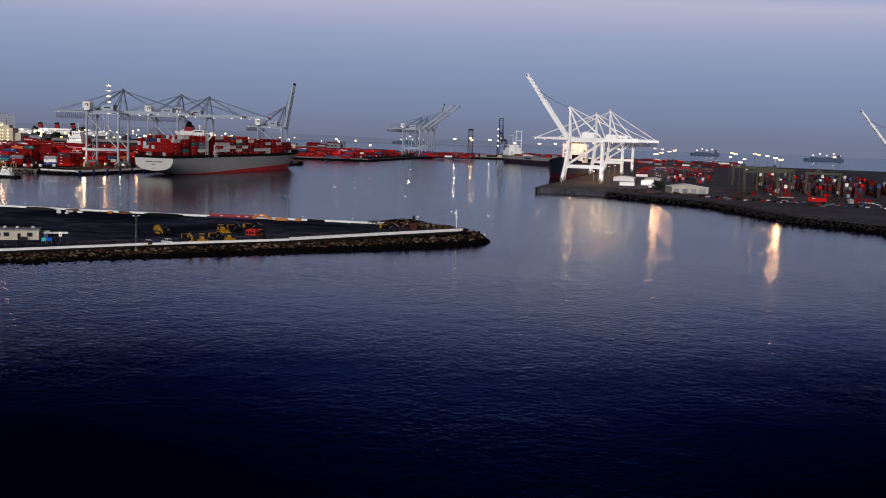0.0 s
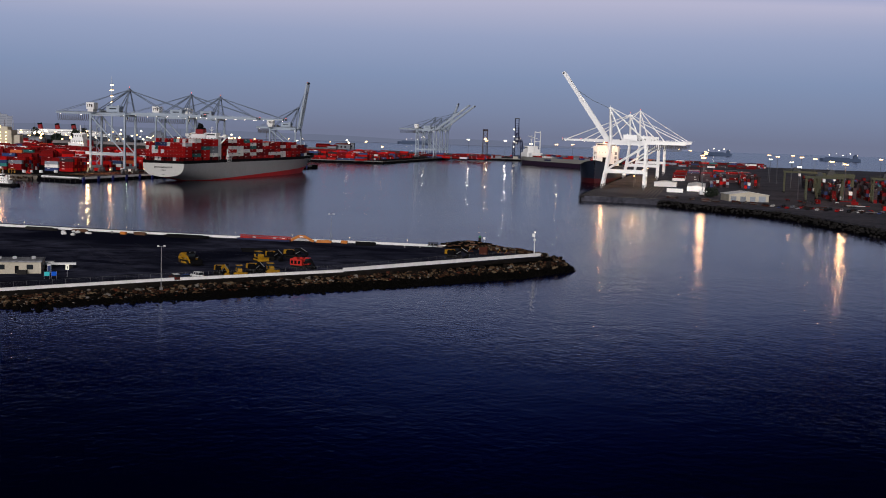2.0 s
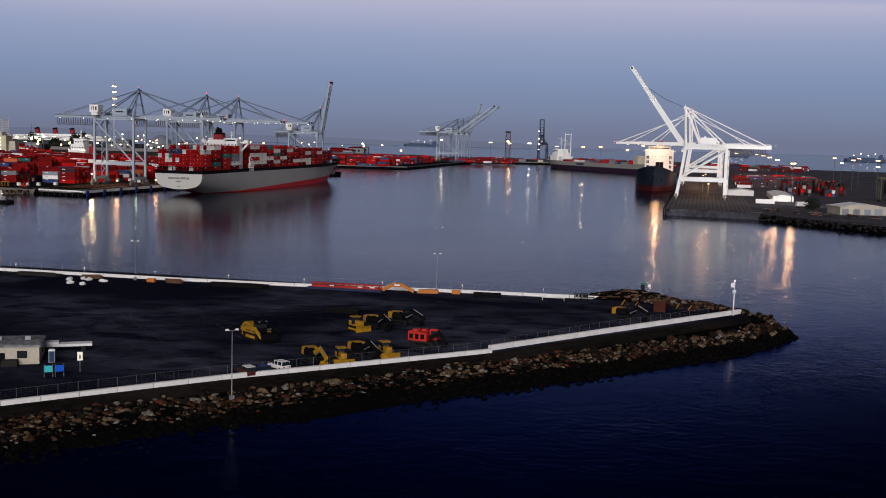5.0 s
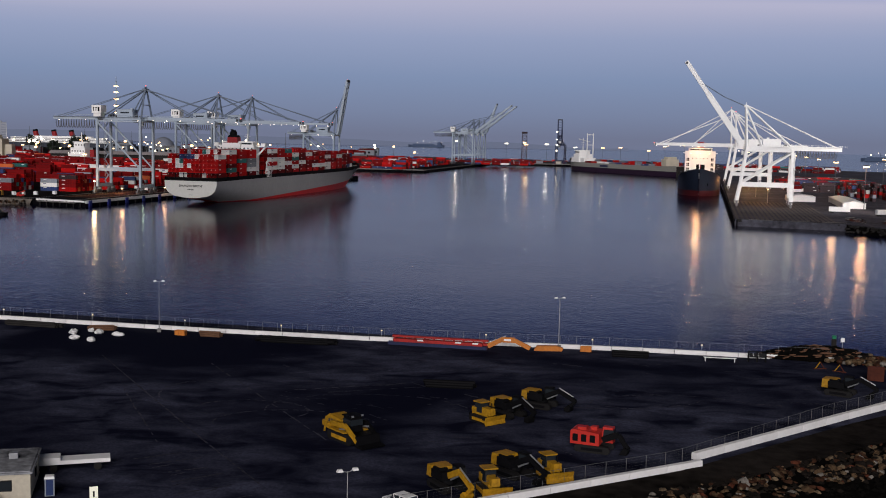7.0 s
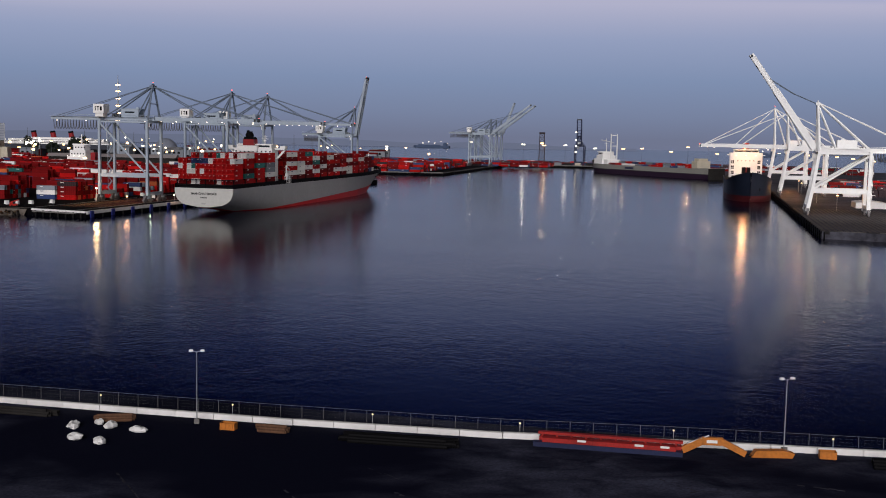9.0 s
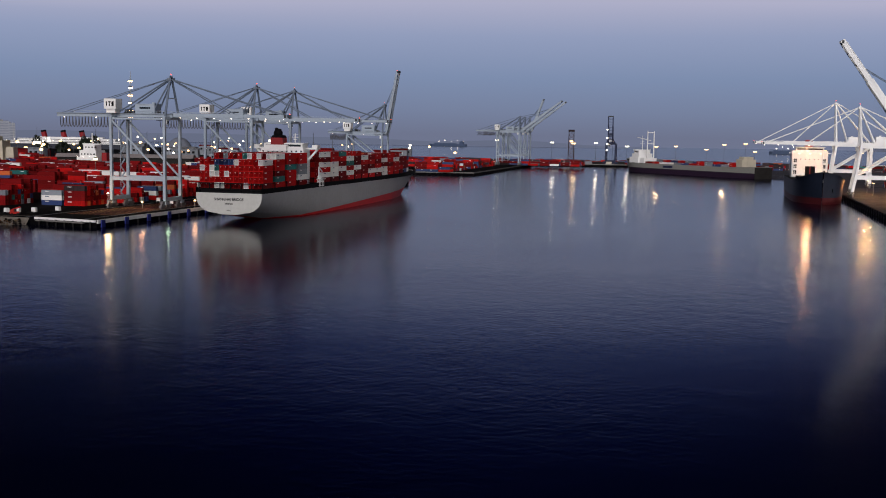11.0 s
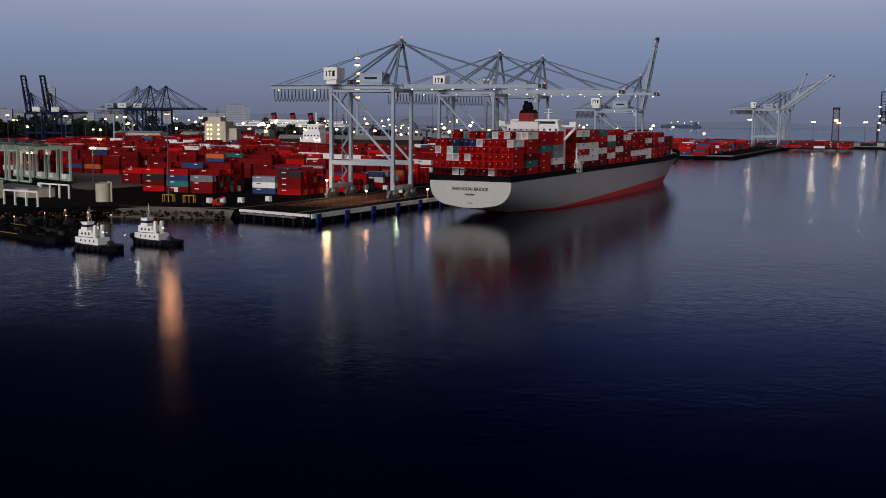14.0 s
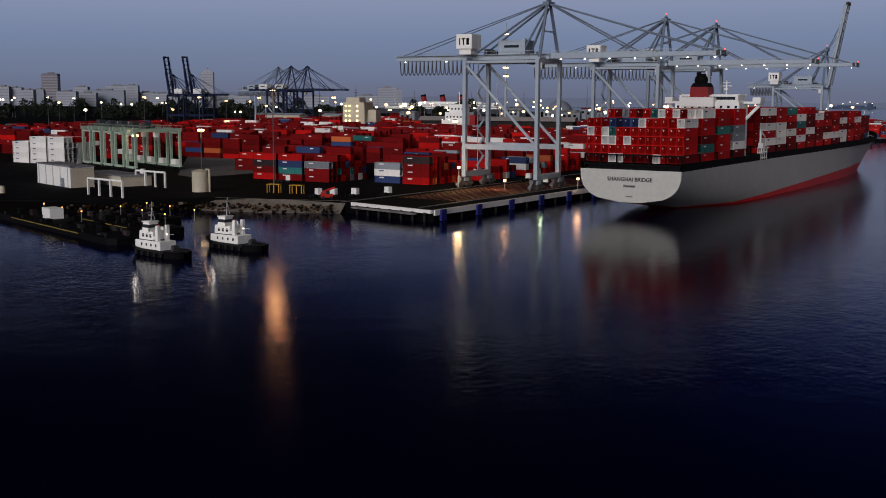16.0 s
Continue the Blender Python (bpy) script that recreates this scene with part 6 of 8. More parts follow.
def grey_ship():
    """The long grey ship lying across the head of the basin."""
    ang = math.degrees(math.atan2(-213, 131))
    t = thing("cargo_ship", pose(-36, 1858, 0, rz=ang - 90), "long pale grey cargo ship with a stepped white house", "ship")
    deck = lambda s: 12.0 + max(0, (35 - s) / 35) ** 2 * 5 + max(0, (s - 215) / 35) * 1.5
    st = [(0, 0.4, 5, -6, 0.85, -6), (6, 5.2, 5, -6, 0.7, -3), (18, 10.5, 6, -6, 0.4, 0), (36, 13.5, 9, -6, 0.1, 0), (60, 14.0, 12, -6, 0, 0), (200, 14.0, 12, -6, 0, 0), (235, 14.0, 6, -4, 0.1, 0), (250, 13.0, 4, -2, 0.1, 0)]
    sh, rings = hull(st, deck, -6, lambda s: 6.2)
    part("hull", sh, [mat("pale_grey_hull", (0.3, 0.3, 0.27), 0.5, var=0.2, scale=8), mat("dark_plum_bottom", (0.03, 0.014, 0.035), 0.6, var=0.3, scale=6)], t, "pale grey hull, dark below", smooth=True)
    part("stern_plate", Shape().box(0, 250, -2, 25, 0.3, 15), DARKCON, t)
    dk = Shape()
    o2 = [(r[0][0], r[0][1]) for r in rings]
    for i in range(len(o2) - 1):
        dk.add([(-o2[i][0], o2[i][1], deck(o2[i][1]) - 0.5), (o2[i][0], o2[i][1], deck(o2[i][1]) - 0.5), (o2[i + 1][0], o2[i + 1][1], deck(o2[i + 1][1]) - 0.5), (-o2[i + 1][0], o2[i + 1][1], deck(o2[i + 1][1]) - 0.5)], [(0, 1, 2, 3)])
    part("deck", dk, DARKCON, t)
    h = part("house", Shape().box(0, 30, 12, 24, 18, 7).box(0, 31, 19, 21, 14, 4.5).box(0, 31, 23.5, 18, 10, 4).box(0, 30, 27.5, 24, 5, 1.0).box(0, 44, 12, 20, 9, 6), SHIPWHITE, t, "white stepped house")
    part("bridge_window", Shape().box(9.05, 31, 25, 0.1, 8, 1.2).box(-9.05, 31, 25, 0.1, 8, 1.2), GLASS, h)
    part("cargo_mast", Shape().tube((-5, 48, 12), (-5, 48, 52), 0.9, 8, 0.6).tube((5, 48, 12), (5, 48, 52), 0.9, 8, 0.6).beam((-5, 48, 50), (5, 48, 50), 1.0).beam((-5, 48, 36), (5, 48, 36), 0.8).beam((0, 48, 40), (0, 20, 44), 0.7), SHIPWHITE, t, "white goalpost mast")
    part("mast", Shape().tube((0, 31, 28), (0, 31, 46), 0.5, 8, 0.25).beam((-3, 31, 39), (3, 31, 39), 0.3).beam((0, 26, 36), (0, 36, 36), 0.3), SHIPWHITE, t)
    part("logo_marks", Shape().box(-14.08, 95, 7.4, 0.1, 4, 3.2).box(-14.08, 101, 7.4, 0.1, 5, 2.2).box(-14.08, 107.5, 7.4, 0.1, 4.6, 2.2).box(-14.08, 113.5, 7.4, 0.1, 4.4, 2.2).box(14.08, 101, 7.4, 0.1, 18, 2.6), DARKBLUE, t, "dark blue lettering shapes")
    rng = random.Random(77)
    for i in range(12):
        s = 58 + i * 14
        for r in range(4):
            col = pick(rng, {"red": 20, "maroon": 20, "white": 20, "grey": 20, "blue": 14})
            for k in range(rng.choice((1, 1, 2, 2))):
                ob = put_container(t.matrix_basis @ pose((r - 1.5) * 6.2, s, 11.6 + k * 2.62, rz=90), col, "on the grey ship", "containers on the grey ship")
    part("deck_house", Shape().box(0, 222, 12, 20, 10, 9).box(0, 222, 21, 14, 8, 3), CREAM, t)


def distant_ship(x, y, rz, L, name_label, lit=True):
    t = thing("distant_ship", pose(x, y, 0, rz=rz), name_label, "ship", "ships anchored offshore")
    part("hull", Shape().prism([(-L / 2, -9), (L * 0.42, -10), (L / 2, 0), (L * 0.42, 10), (-L / 2, 9)], -1, 8), HAZEHULL, t)
    part("house", Shape().box(-L * 0.38, 0, 8, L * 0.1, 16, 9).box(-L * 0.38, 0, 17, L * 0.06, 14, 3), HAZEHULL, t)
    part("cargo", Shape().box(L * 0.02, 0, 8, L * 0.5, 15, 3).box(L * 0.3, 0, 8, L * 0.12, 12, 4), HAZEHULL, t)
    for k in range(3):
        part("mast", Shape().tube((L * (-0.15 + 0.2 * k), 0, 7), (L * (-0.15 + 0.2 * k), 0, 22), 0.4, 6), HAZEHULL, t)
    if lit:
        for k in range(5):
            part("deck_lamp", Shape().ball(L * (-0.42 + 0.17 * k), -8, 17 + (k % 2) * 5, 1.5), WHITELAMP, t, "glowing deck lamp")


def rail_mounted(x, y, rz, paint, span=22.0, h=19.0, depth=11.0, group="yard cranes", label="pale green rubber-tyred yard crane"):
    """A yard gantry crane: two portal frames on wheels."""
    t = thing("yard_crane", pose(x, y, G, rz=rz), label, "yard crane", group)
    for sy in (-depth / 2, depth / 2):
        for sx in (-span / 2, span / 2):
            part("leg", Shape().beam((sx, sy, 1.4), (sx, sy, h), 1.0, 1.0), paint, t)
        part("cross_girder", Shape().beam((-span / 2 - 1, sy, h + 0.4), (span / 2 + 1, sy, h + 0.4), 0.9, 1.5), paint, t)
    for sx in (-span / 2, span / 2):
        part("sill", Shape().beam((sx, -depth / 2 - 1, 1.6), (sx, depth / 2 + 1, 1.6), 0.9, 1.0), paint, t)
        part("side_tie", Shape().beam((sx, -depth / 2, h - 1), (sx, depth / 2, h - 1), 0.6, 0.8), paint, t)
        for sy in (-depth / 2, depth / 2):
            for k in (-0.9, 0.9):
                wheel(t, sx, sy + k, 0.75, 0.5)
    part("power_box", Shape().box(span / 2 - 0.2, 0, 2.2, 2.2, 4.5, 2.4), SHIPWHITE, t)
    part("trolley", Shape().box(-span * 0.15, 0, h + 1.2, 4.5, depth - 1, 1.2).box(-span * 0.15, 0, h + 2.4, 3, 4, 1.6), CRANEDARK, t)
    part("cab", Shape().box(-span * 0.15 + 3, -depth / 2 + 1.5, h - 2.8, 1.8, 2, 2.4), SHIPWHITE, t)
    rail = Shape()
    for sy in (-depth / 2 - 0.7, depth / 2 + 0.7):
        rail.beam((-span / 2 - 1, sy, h + 2.3), (span / 2 + 1, sy, h + 2.3), 0.09)
        for i in range(9):
            rail.beam((-span / 2 - 1 + (span + 2) * i / 8, sy, h + 1.1), (-span / 2 - 1 + (span + 2) * i / 8, sy, h + 2.3), 0.09)
    part("handrail", rail, paint, t)
    return t


def warehouse():
    t = thing("warehouse", pose(122, 853, G, rz=8) @ Matrix.Diagonal((0.92, 1, 0.95, 1)), "cream gabled warehouse with four roller doors on the shore", "building")
    part("wall", Shape().extrude([(-15, 0), (15, 0), (15, 5.0), (0, 7.0), (-15, 5.0)], -9, 9), CREAM, t)
    for s in (-1, 1):
        part("roof", Shape().add([(0, -9.6, 7.25), (s * 15.6, -9.6, 5.1), (s * 15.6, 9.6, 5.1), (0, 9.6, 7.25), (0, -9.6, 7.05), (s * 15.6, -9.6, 4.9), (s * 15.6, 9.6, 4.9), (0, 9.6, 7.05)],
             [(0, 1, 2, 3), (4, 5, 6, 7), (0, 1, 5, 4), (1, 2, 6, 5), (2, 3, 7, 6), (3, 0, 4, 7)]), SHIPWHITE, t)
    for i in range(4):
        dr = part("roller_door", Shape().box(-11.5 + i * 7.2, -9.04, 0, 4.2 + (1.2 if i == 3 else 0), 0.12, 3.6 + (0.4 if i == 3 else 0)), C_GREY, t, "grey roller door")
        for k in range(6):
            part("slat", Shape().box(-11.5 + i * 7.2, -9.12, 0.3 + k * 0.6, 4.1, 0.05, 0.08), STEEL, dr)


def trees(name, spots, seed=4):
    rng = random.Random(seed)
    for x, y, h, w in spots:
        t = thing(name, pose(x, y, G), "dark leafy tree, almost black at dusk", "tree", "trees")
        tr = Shape().tube((0, 0, 0), (0, 0, h * 0.45), 0.35, 7, 0.22)
        for k in range(4):
            a = rng.uniform(0, 6.28)
            tr.tube((0, 0, h * rng.uniform(0.3, 0.45)), (math.cos(a) * w * 0.3, math.sin(a) * w * 0.3, h * rng.uniform(0.6, 0.8)), 0.14, 5, 0.06)
        part("trunk", tr, BARK, t)
        c = Shape()
        for k in range(230):
            a, r, z = rng.uniform(0, 6.28), rng.random() ** 0.5, rng.uniform(0.14, 1.0)
            e = w / 2 * r * math.sin(math.pi * min(1, max(0.15, (z - 0.08) / 0.94))) ** 0.6
            s = rng.uniform(0.06, 0.13) * w
            px, py, pz = math.cos(a) * e, math.sin(a) * e, z * h
            v = [(px + rng.uniform(-s, s), py + rng.uniform(-s, s), pz + rng.uniform(-s, s)) for _ in range(4)]
            c.add(v, [(0, 1, 2), (0, 2, 3), (0, 3, 1), (1, 3, 2)])
        part("crown", c, LEAF, t)


def heap_yard(pile, rng, x0, y0, nx, ny, dx, dy, tiers, rz, weights=None, fill=0.9):
    """Rows of stacks, placed from a corner, turned by rz."""
    c, s = math.cos(radians(rz)), math.sin(radians(rz))
    for i in range(nx):
        for j in range(ny):
            if rng.random() > fill:
                continue
            n = rng.randint(*tiers)
            for k in range(n):
                u, v = i * dx, j * dy
                pile.box(pose(x0 + u * c - v * s, y0 + u * s + v * c, G + k * 2.6, rz=rz), pick(rng, weights))


def east_side():
    dark_ship()
    grey_ship()
    warehouse()
    rng = random.Random(21)
    mixed = {"red": 9, "maroon": 34, "white": 4, "teal": 1, "blue": 12, "grey": 5, "orange": 0, "brown": 70}
    pl = Pile()
    for k in range(11):
        x0, y0 = 150 + k * 27, 1078 if k < 2 else (872 + 6 * (k % 3) if k < 6 else 790)
        heap_yard(pl, rng, x0, y0, 9 if k < 2 else 22, 6, 13.6, 2.75, (1, 4), 90 - HEAD, mixed, 0.78)
    heap_yard(pl, rng, 125, 1210, 6, 45, 13.5, 4.6, (1, 3), -HEAD, mixed, 0.7)
    pl.done("container_stacks_east", "mixed shipping containers stacked across the east yard")
    for x, y in ((180, 872), (196, 905), (212, 960), (196, 1010), (228, 880)):
        rail_mounted(x, y, -HEAD, mat("yellow_green_crane_paint", (0.055, 0.06, 0.03), 0.6, var=0.3) if "yellow_green_crane_paint" not in bpy.data.materials else bpy.data.materials["yellow_green_crane_paint"], 24, 17, 10, "yard cranes on the east side", "dull yellow-green yard crane over the stacks")
    # trailers and sheds on the pier
    for x, y, rz, L in ((84, 925, -8, 12), (104, 905, 12, 10)):
        t = thing("box_trailer", pose(x, y, G, rz=rz), "long white box trailer parked on the pier", "trailer", "trailers on the east side")
        part("body", Shape().box(0, 0, 1.1, L, 2.6 if L < 18 else 6, 2.8), SHIPWHITE, t)
        for sx in (-0.4, -0.3, 0.35):
            for sy in (-1, 1):
                wheel(t, sx * L, sy * 1.0, 0.5, 0.35)
    for x, y, L, W in ((114, 1018, 84, 14), (94, 1062, 24, 19)):
        t = thing("low_white_shed", pose(x, y, G, rz=90 - HEAD), "long low white shed on the pier", "shed", "white sheds on the pier")
        part("wall", Shape().box(0, 0, 0, L, W, 3.6), SHIPWHITE, t)
        part("roof", Shape().extrude([(-W / 2 - 0.3, 3.6), (W / 2 + 0.3, 3.6), (0, 4.8)], -L / 2 - 0.3, L / 2 + 0.3), SHIPWHITE, t).matrix_basis = pose(0, 0, 0, rz=90)
        for i in range(int(L / 6)):
            part("door", Shape().box(-L / 2 + 3 + i * 6, -W / 2 - 0.04, 0, 3.4, 0.08, 2.9), C_GREY, t)
    cols = [C_GREY, SHIPWHITE, C_RED, C_BLUE, BLACK]
    for i in range(46):
        x = 128 + (i % 23) * 5.2 + rng.uniform(-0.6, 0.6)
        y = 790 - (i % 23) * 3.0 - (i // 23) * 14 + rng.uniform(-1, 1)
        if x < 142 and y < 770:
            continue
        motor_car(x, y, rng.choice((60, 240)) + rng.uniform(-5, 5), rng.choice(cols), "parked car in rows on the east shore lot", suv=rng.random() < 0.5, z0=G)
    trees("tree", [(103, 884, 7, 8), (107, 890, 6.5, 8), (330, 990, 11, 10), (342, 1000, 12, 12), (300, 1010, 10, 9), (356, 985, 11, 12), (372, 1005, 10, 10)])
    # jib cranes far behind
    for x, y, up in ((470, 1490, 52), (545, 1560, 52)):
        quay_crane(CRANEWHITE, pose(x, y, G, rz=180 - HEAD), "quay_crane", "white quay crane with a raised boom across the yard", raised=up, zb=36.0, apex=62.0, tie=13.5, out=62, back=20, gauge=30, sign_box=False, lamps=False, group="cranes beyond the east yard")
    for x, y, p in ((193.4, 870, 12000), (214.4, 985, 9000), (239, 1135, 9000), (252, 1241, 0), (276, 1382, 5000), (224, 1222, 0), (245, 1361, 0), (196, 1632, 6000), (339, 1266, 0),
                    (208, 1832, 0), (201, 1533, 3000), (184, 1415, 4500), (161, 1276, 6000), (133.5, 1119, 7000), (111, 968, 7500)):
        high_mast(x, y, 27.4, WARM, p, (1.0, 0.5, 0.22), group="high mast lights in the east yard", size=1.0, ring=1.7, soft=2.0)
    # warm work lamps low on the pier
    for s0, ac, pw in ((178, 26, 5000), (262, 22, 12000), (390, 22, 40000), (440, 24, 40000)):
        o = at(EAST, s0, ac)
        t = thing("pier_lamp", pose(o.x, o.y, G), "warm work lamp on a post on the pier", "lamp", "work lamps on the pier")
        part("post", Shape().tube((0, 0, 0), (0, 0, 9), 0.15, 6), STEEL, t)
        part("lamp", Shape().box(0, 0, 9, 1.2, 0.8, 0.6), WARM, t, "glowing lamp")
        la = new("pier_lamp_light", bpy.data.lights.new("pier_lamp_light", "POINT"))
        la.data.energy, la.data.color, la.data.shadow_soft_size = pw, (1.0, 0.42, 0.13), 0.6
        la.location = (o.x, o.y, G + 8.4)
    # made-up masts with added spots aimed at the white cranes to brighten them
    for s0, ac, tgt, pw in ((70, 150, 133, 620000), (290, 160, 370, 520000), (450, 150, 540, 420000)):
        o = at(EAST, s0, ac)
        high_mast(o.x, o.y, 24, WHITELAMP, 0, group="floodlight masts on the pier", size=0.8)
        q = at(EAST, tgt, 2)
        la = new("crane_floodlight", bpy.data.lights.new("crane_floodlight", "SPOT"))
        la.data.energy, la.data.color, la.data.spot_size, la.data.spot_blend, la.data.shadow_soft_size = pw, (1.0, 0.92, 0.82), radians(75), 0.6, 1.0
        la.matrix_world = look((o.x, o.y, G + 22), (q.x, q.y, 58))
    distant_ship(876, 3390, 170, 112, "ship at anchor with lit deck lamps")
    distant_ship(603, 3853, 175, 96, "ship at anchor with lit deck lamps")
    distant_ship(-470, 4550, 170, 140, "ship at anchor with lit deck lamps")


def far_side():
    """The head of the basin and beyond."""
    rng = random.Random(41)
    pl = Pile()
    w = {"red": 26, "maroon": 46, "white": 5, "blue": 12, "grey": 3, "teal": 2, "orange": 1, "brown": 10}
    heap_yard(pl, rng, -385, 1602, 11, 18, 13.4, 5.2, (1, 4), -8.5, w, 0.8)
    heap_yard(pl, rng, -330, 1720, 8, 28, 13.4, 6.0, (1, 4), -8.5, w, 0.7)
    heap_yard(pl, rng, -420, 1950, 24, 12, 14, 6, (1, 3), -8.5, w, 0.7)
    heap_yard(pl, rng, -150, 2075, 11, 10, 14, 6, (1, 2), -5, {**w, "red": 20, "maroon": 50, "brown": 20}, 0.75)
    heap_yard(pl, rng, 20, 1930, 22, 16, 15, 8, (1, 3), -20, {**w, "red": 8, "maroon": 34, "blue": 14, "grey": 8, "brown": 46}, 0.7)
    pl.done("container_stacks_far", "red and mixed shipping containers on the far terminal")
    for i, (x, y) in enumerate(((-176, 1900), (-169.5, 1944), (-163, 1988))):
        quay_crane(CRANEGREY, pose(x, y, G, rz=-8.5), "quay_crane", "blue-grey quay crane with its boom raised at a slant", raised=(37, 37, 70)[i], zb=45, apex=65, tie=13, out=(67, 67, 48)[i], back=30, gauge=30, sign_box=(i == 0), lamps=False, group="cranes on the far quay")
    quay_crane(CRANEBLUE, pose(-44, 2062, G, rz=-100), "quay_crane", "dark navy quay crane with an upright boom", raised=84, zb=30, apex=44, tie=10, out=40, back=16, gauge=18, width=14, sign_box=False, lamps=False, group="cranes at the head of the basin")
    for zz in (20, 29, 38, 50):
        k = thing("crane_lamp", pose(-49.5, 2056, G + zz), "white lamp bracketed on the navy crane", "lamp", "lamps on the navy crane")
        part("lamp", Shape().box(0, 0, 0, 2.2, 1.4, 1.6), WHITELAMP, k, "glowing lamp")
        part("bracket", Shape().beam((0, 0.7, 0.8), (0, 6, 0.8), 0.4), CRANEBLUE, k)
    lm = thing("lattice_tower", pose(-101, 2085, G), "rust-coloured lattice tower with a bright lamp", "tower")
    for sx in (-4.5, 4.5):
        for sy in (-4.5, 4.5):
            part("leg", Shape().beam((sx, sy, 0), (sx * 0.8, sy * 0.8, 48), 0.9), C_BROWN, lm)
    for k in range(8):
        f = 1 - 0.2 * k / 8
        part("brace", Shape().beam((-4.5 * f, -4.5 * f, k * 6), (4.5 * f, -4.5 * f, k * 6 + 6), 0.5).beam((4.5 * f, -4.5 * f, k * 6), (-4.5 * f, -4.5 * f, k * 6 + 6), 0.5).beam((-4.5 * f, -4.5 * f, k * 6), (4.5 * f, -4.5 * f, k * 6), 0.5), C_BROWN, lm)
    part("top", Shape().box(0, 0, 47, 9, 9, 3), C_BROWN, lm)
    part("lamp", Shape().box(0, -5.4, 31.5, 4.5, 0.8, 2.2), WARM, lm, "glowing lamp cluster")
    for x, z, c, p in ((-130, 31, WHITELAMP, 6000), (-98, 30, WARM, 9000), (-19, 27, WHITELAMP, 4500), (26, 27, WARM, 6000), (55, 28, WARM, 0), (100, 24, WARM, 4500), (-212, 33, WHITELAMP, 4500), (-65, 31, WHITELAMP, 6000), (126, 31.5, WARM, 38000), (157, 33.5, WARM, 30000), (171, 22, WARM, 0)):
        high_mast(x, 2072 if x < 0 else 2090, z, c, p, (1.0, 0.52, 0.24) if c is WARM else (1.0, 0.78, 0.55), group="high mast lights at the head of the basin", size=1.5, ring=2.4)
    # low buildings on the north quay
    for i in range(9):
        x = -140 + i * 16
        t = thing("quay_shed", pose(x, 2064, G, rz=-6), "small dark quay shed", "shed", "sheds on the north quay")
        part("wall", Shape().box(0, 0, 0, rng.uniform(6, 12), 5, rng.uniform(2.5, 4.5)), rng.choice([CREAM, DARKCON, C_GREY]), t)
        part("roof", Shape().box(0, 0, 4.5, 12.4, 5.6, 0.3), ROOF, t)
    # the outer breakwater and skyline hills, their haze put in as a flat glow
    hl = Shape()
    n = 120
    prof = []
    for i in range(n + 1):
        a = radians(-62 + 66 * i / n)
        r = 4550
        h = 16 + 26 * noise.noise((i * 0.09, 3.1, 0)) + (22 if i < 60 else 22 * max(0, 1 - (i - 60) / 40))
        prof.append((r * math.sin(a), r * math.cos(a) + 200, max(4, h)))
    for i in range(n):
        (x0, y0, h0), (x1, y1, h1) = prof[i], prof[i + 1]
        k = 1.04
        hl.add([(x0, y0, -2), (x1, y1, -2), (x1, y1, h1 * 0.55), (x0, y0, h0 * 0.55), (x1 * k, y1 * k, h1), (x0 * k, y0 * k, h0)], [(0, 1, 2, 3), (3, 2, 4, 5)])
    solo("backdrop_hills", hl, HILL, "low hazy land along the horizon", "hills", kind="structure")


quay_fronts()
east_side()
far_side()


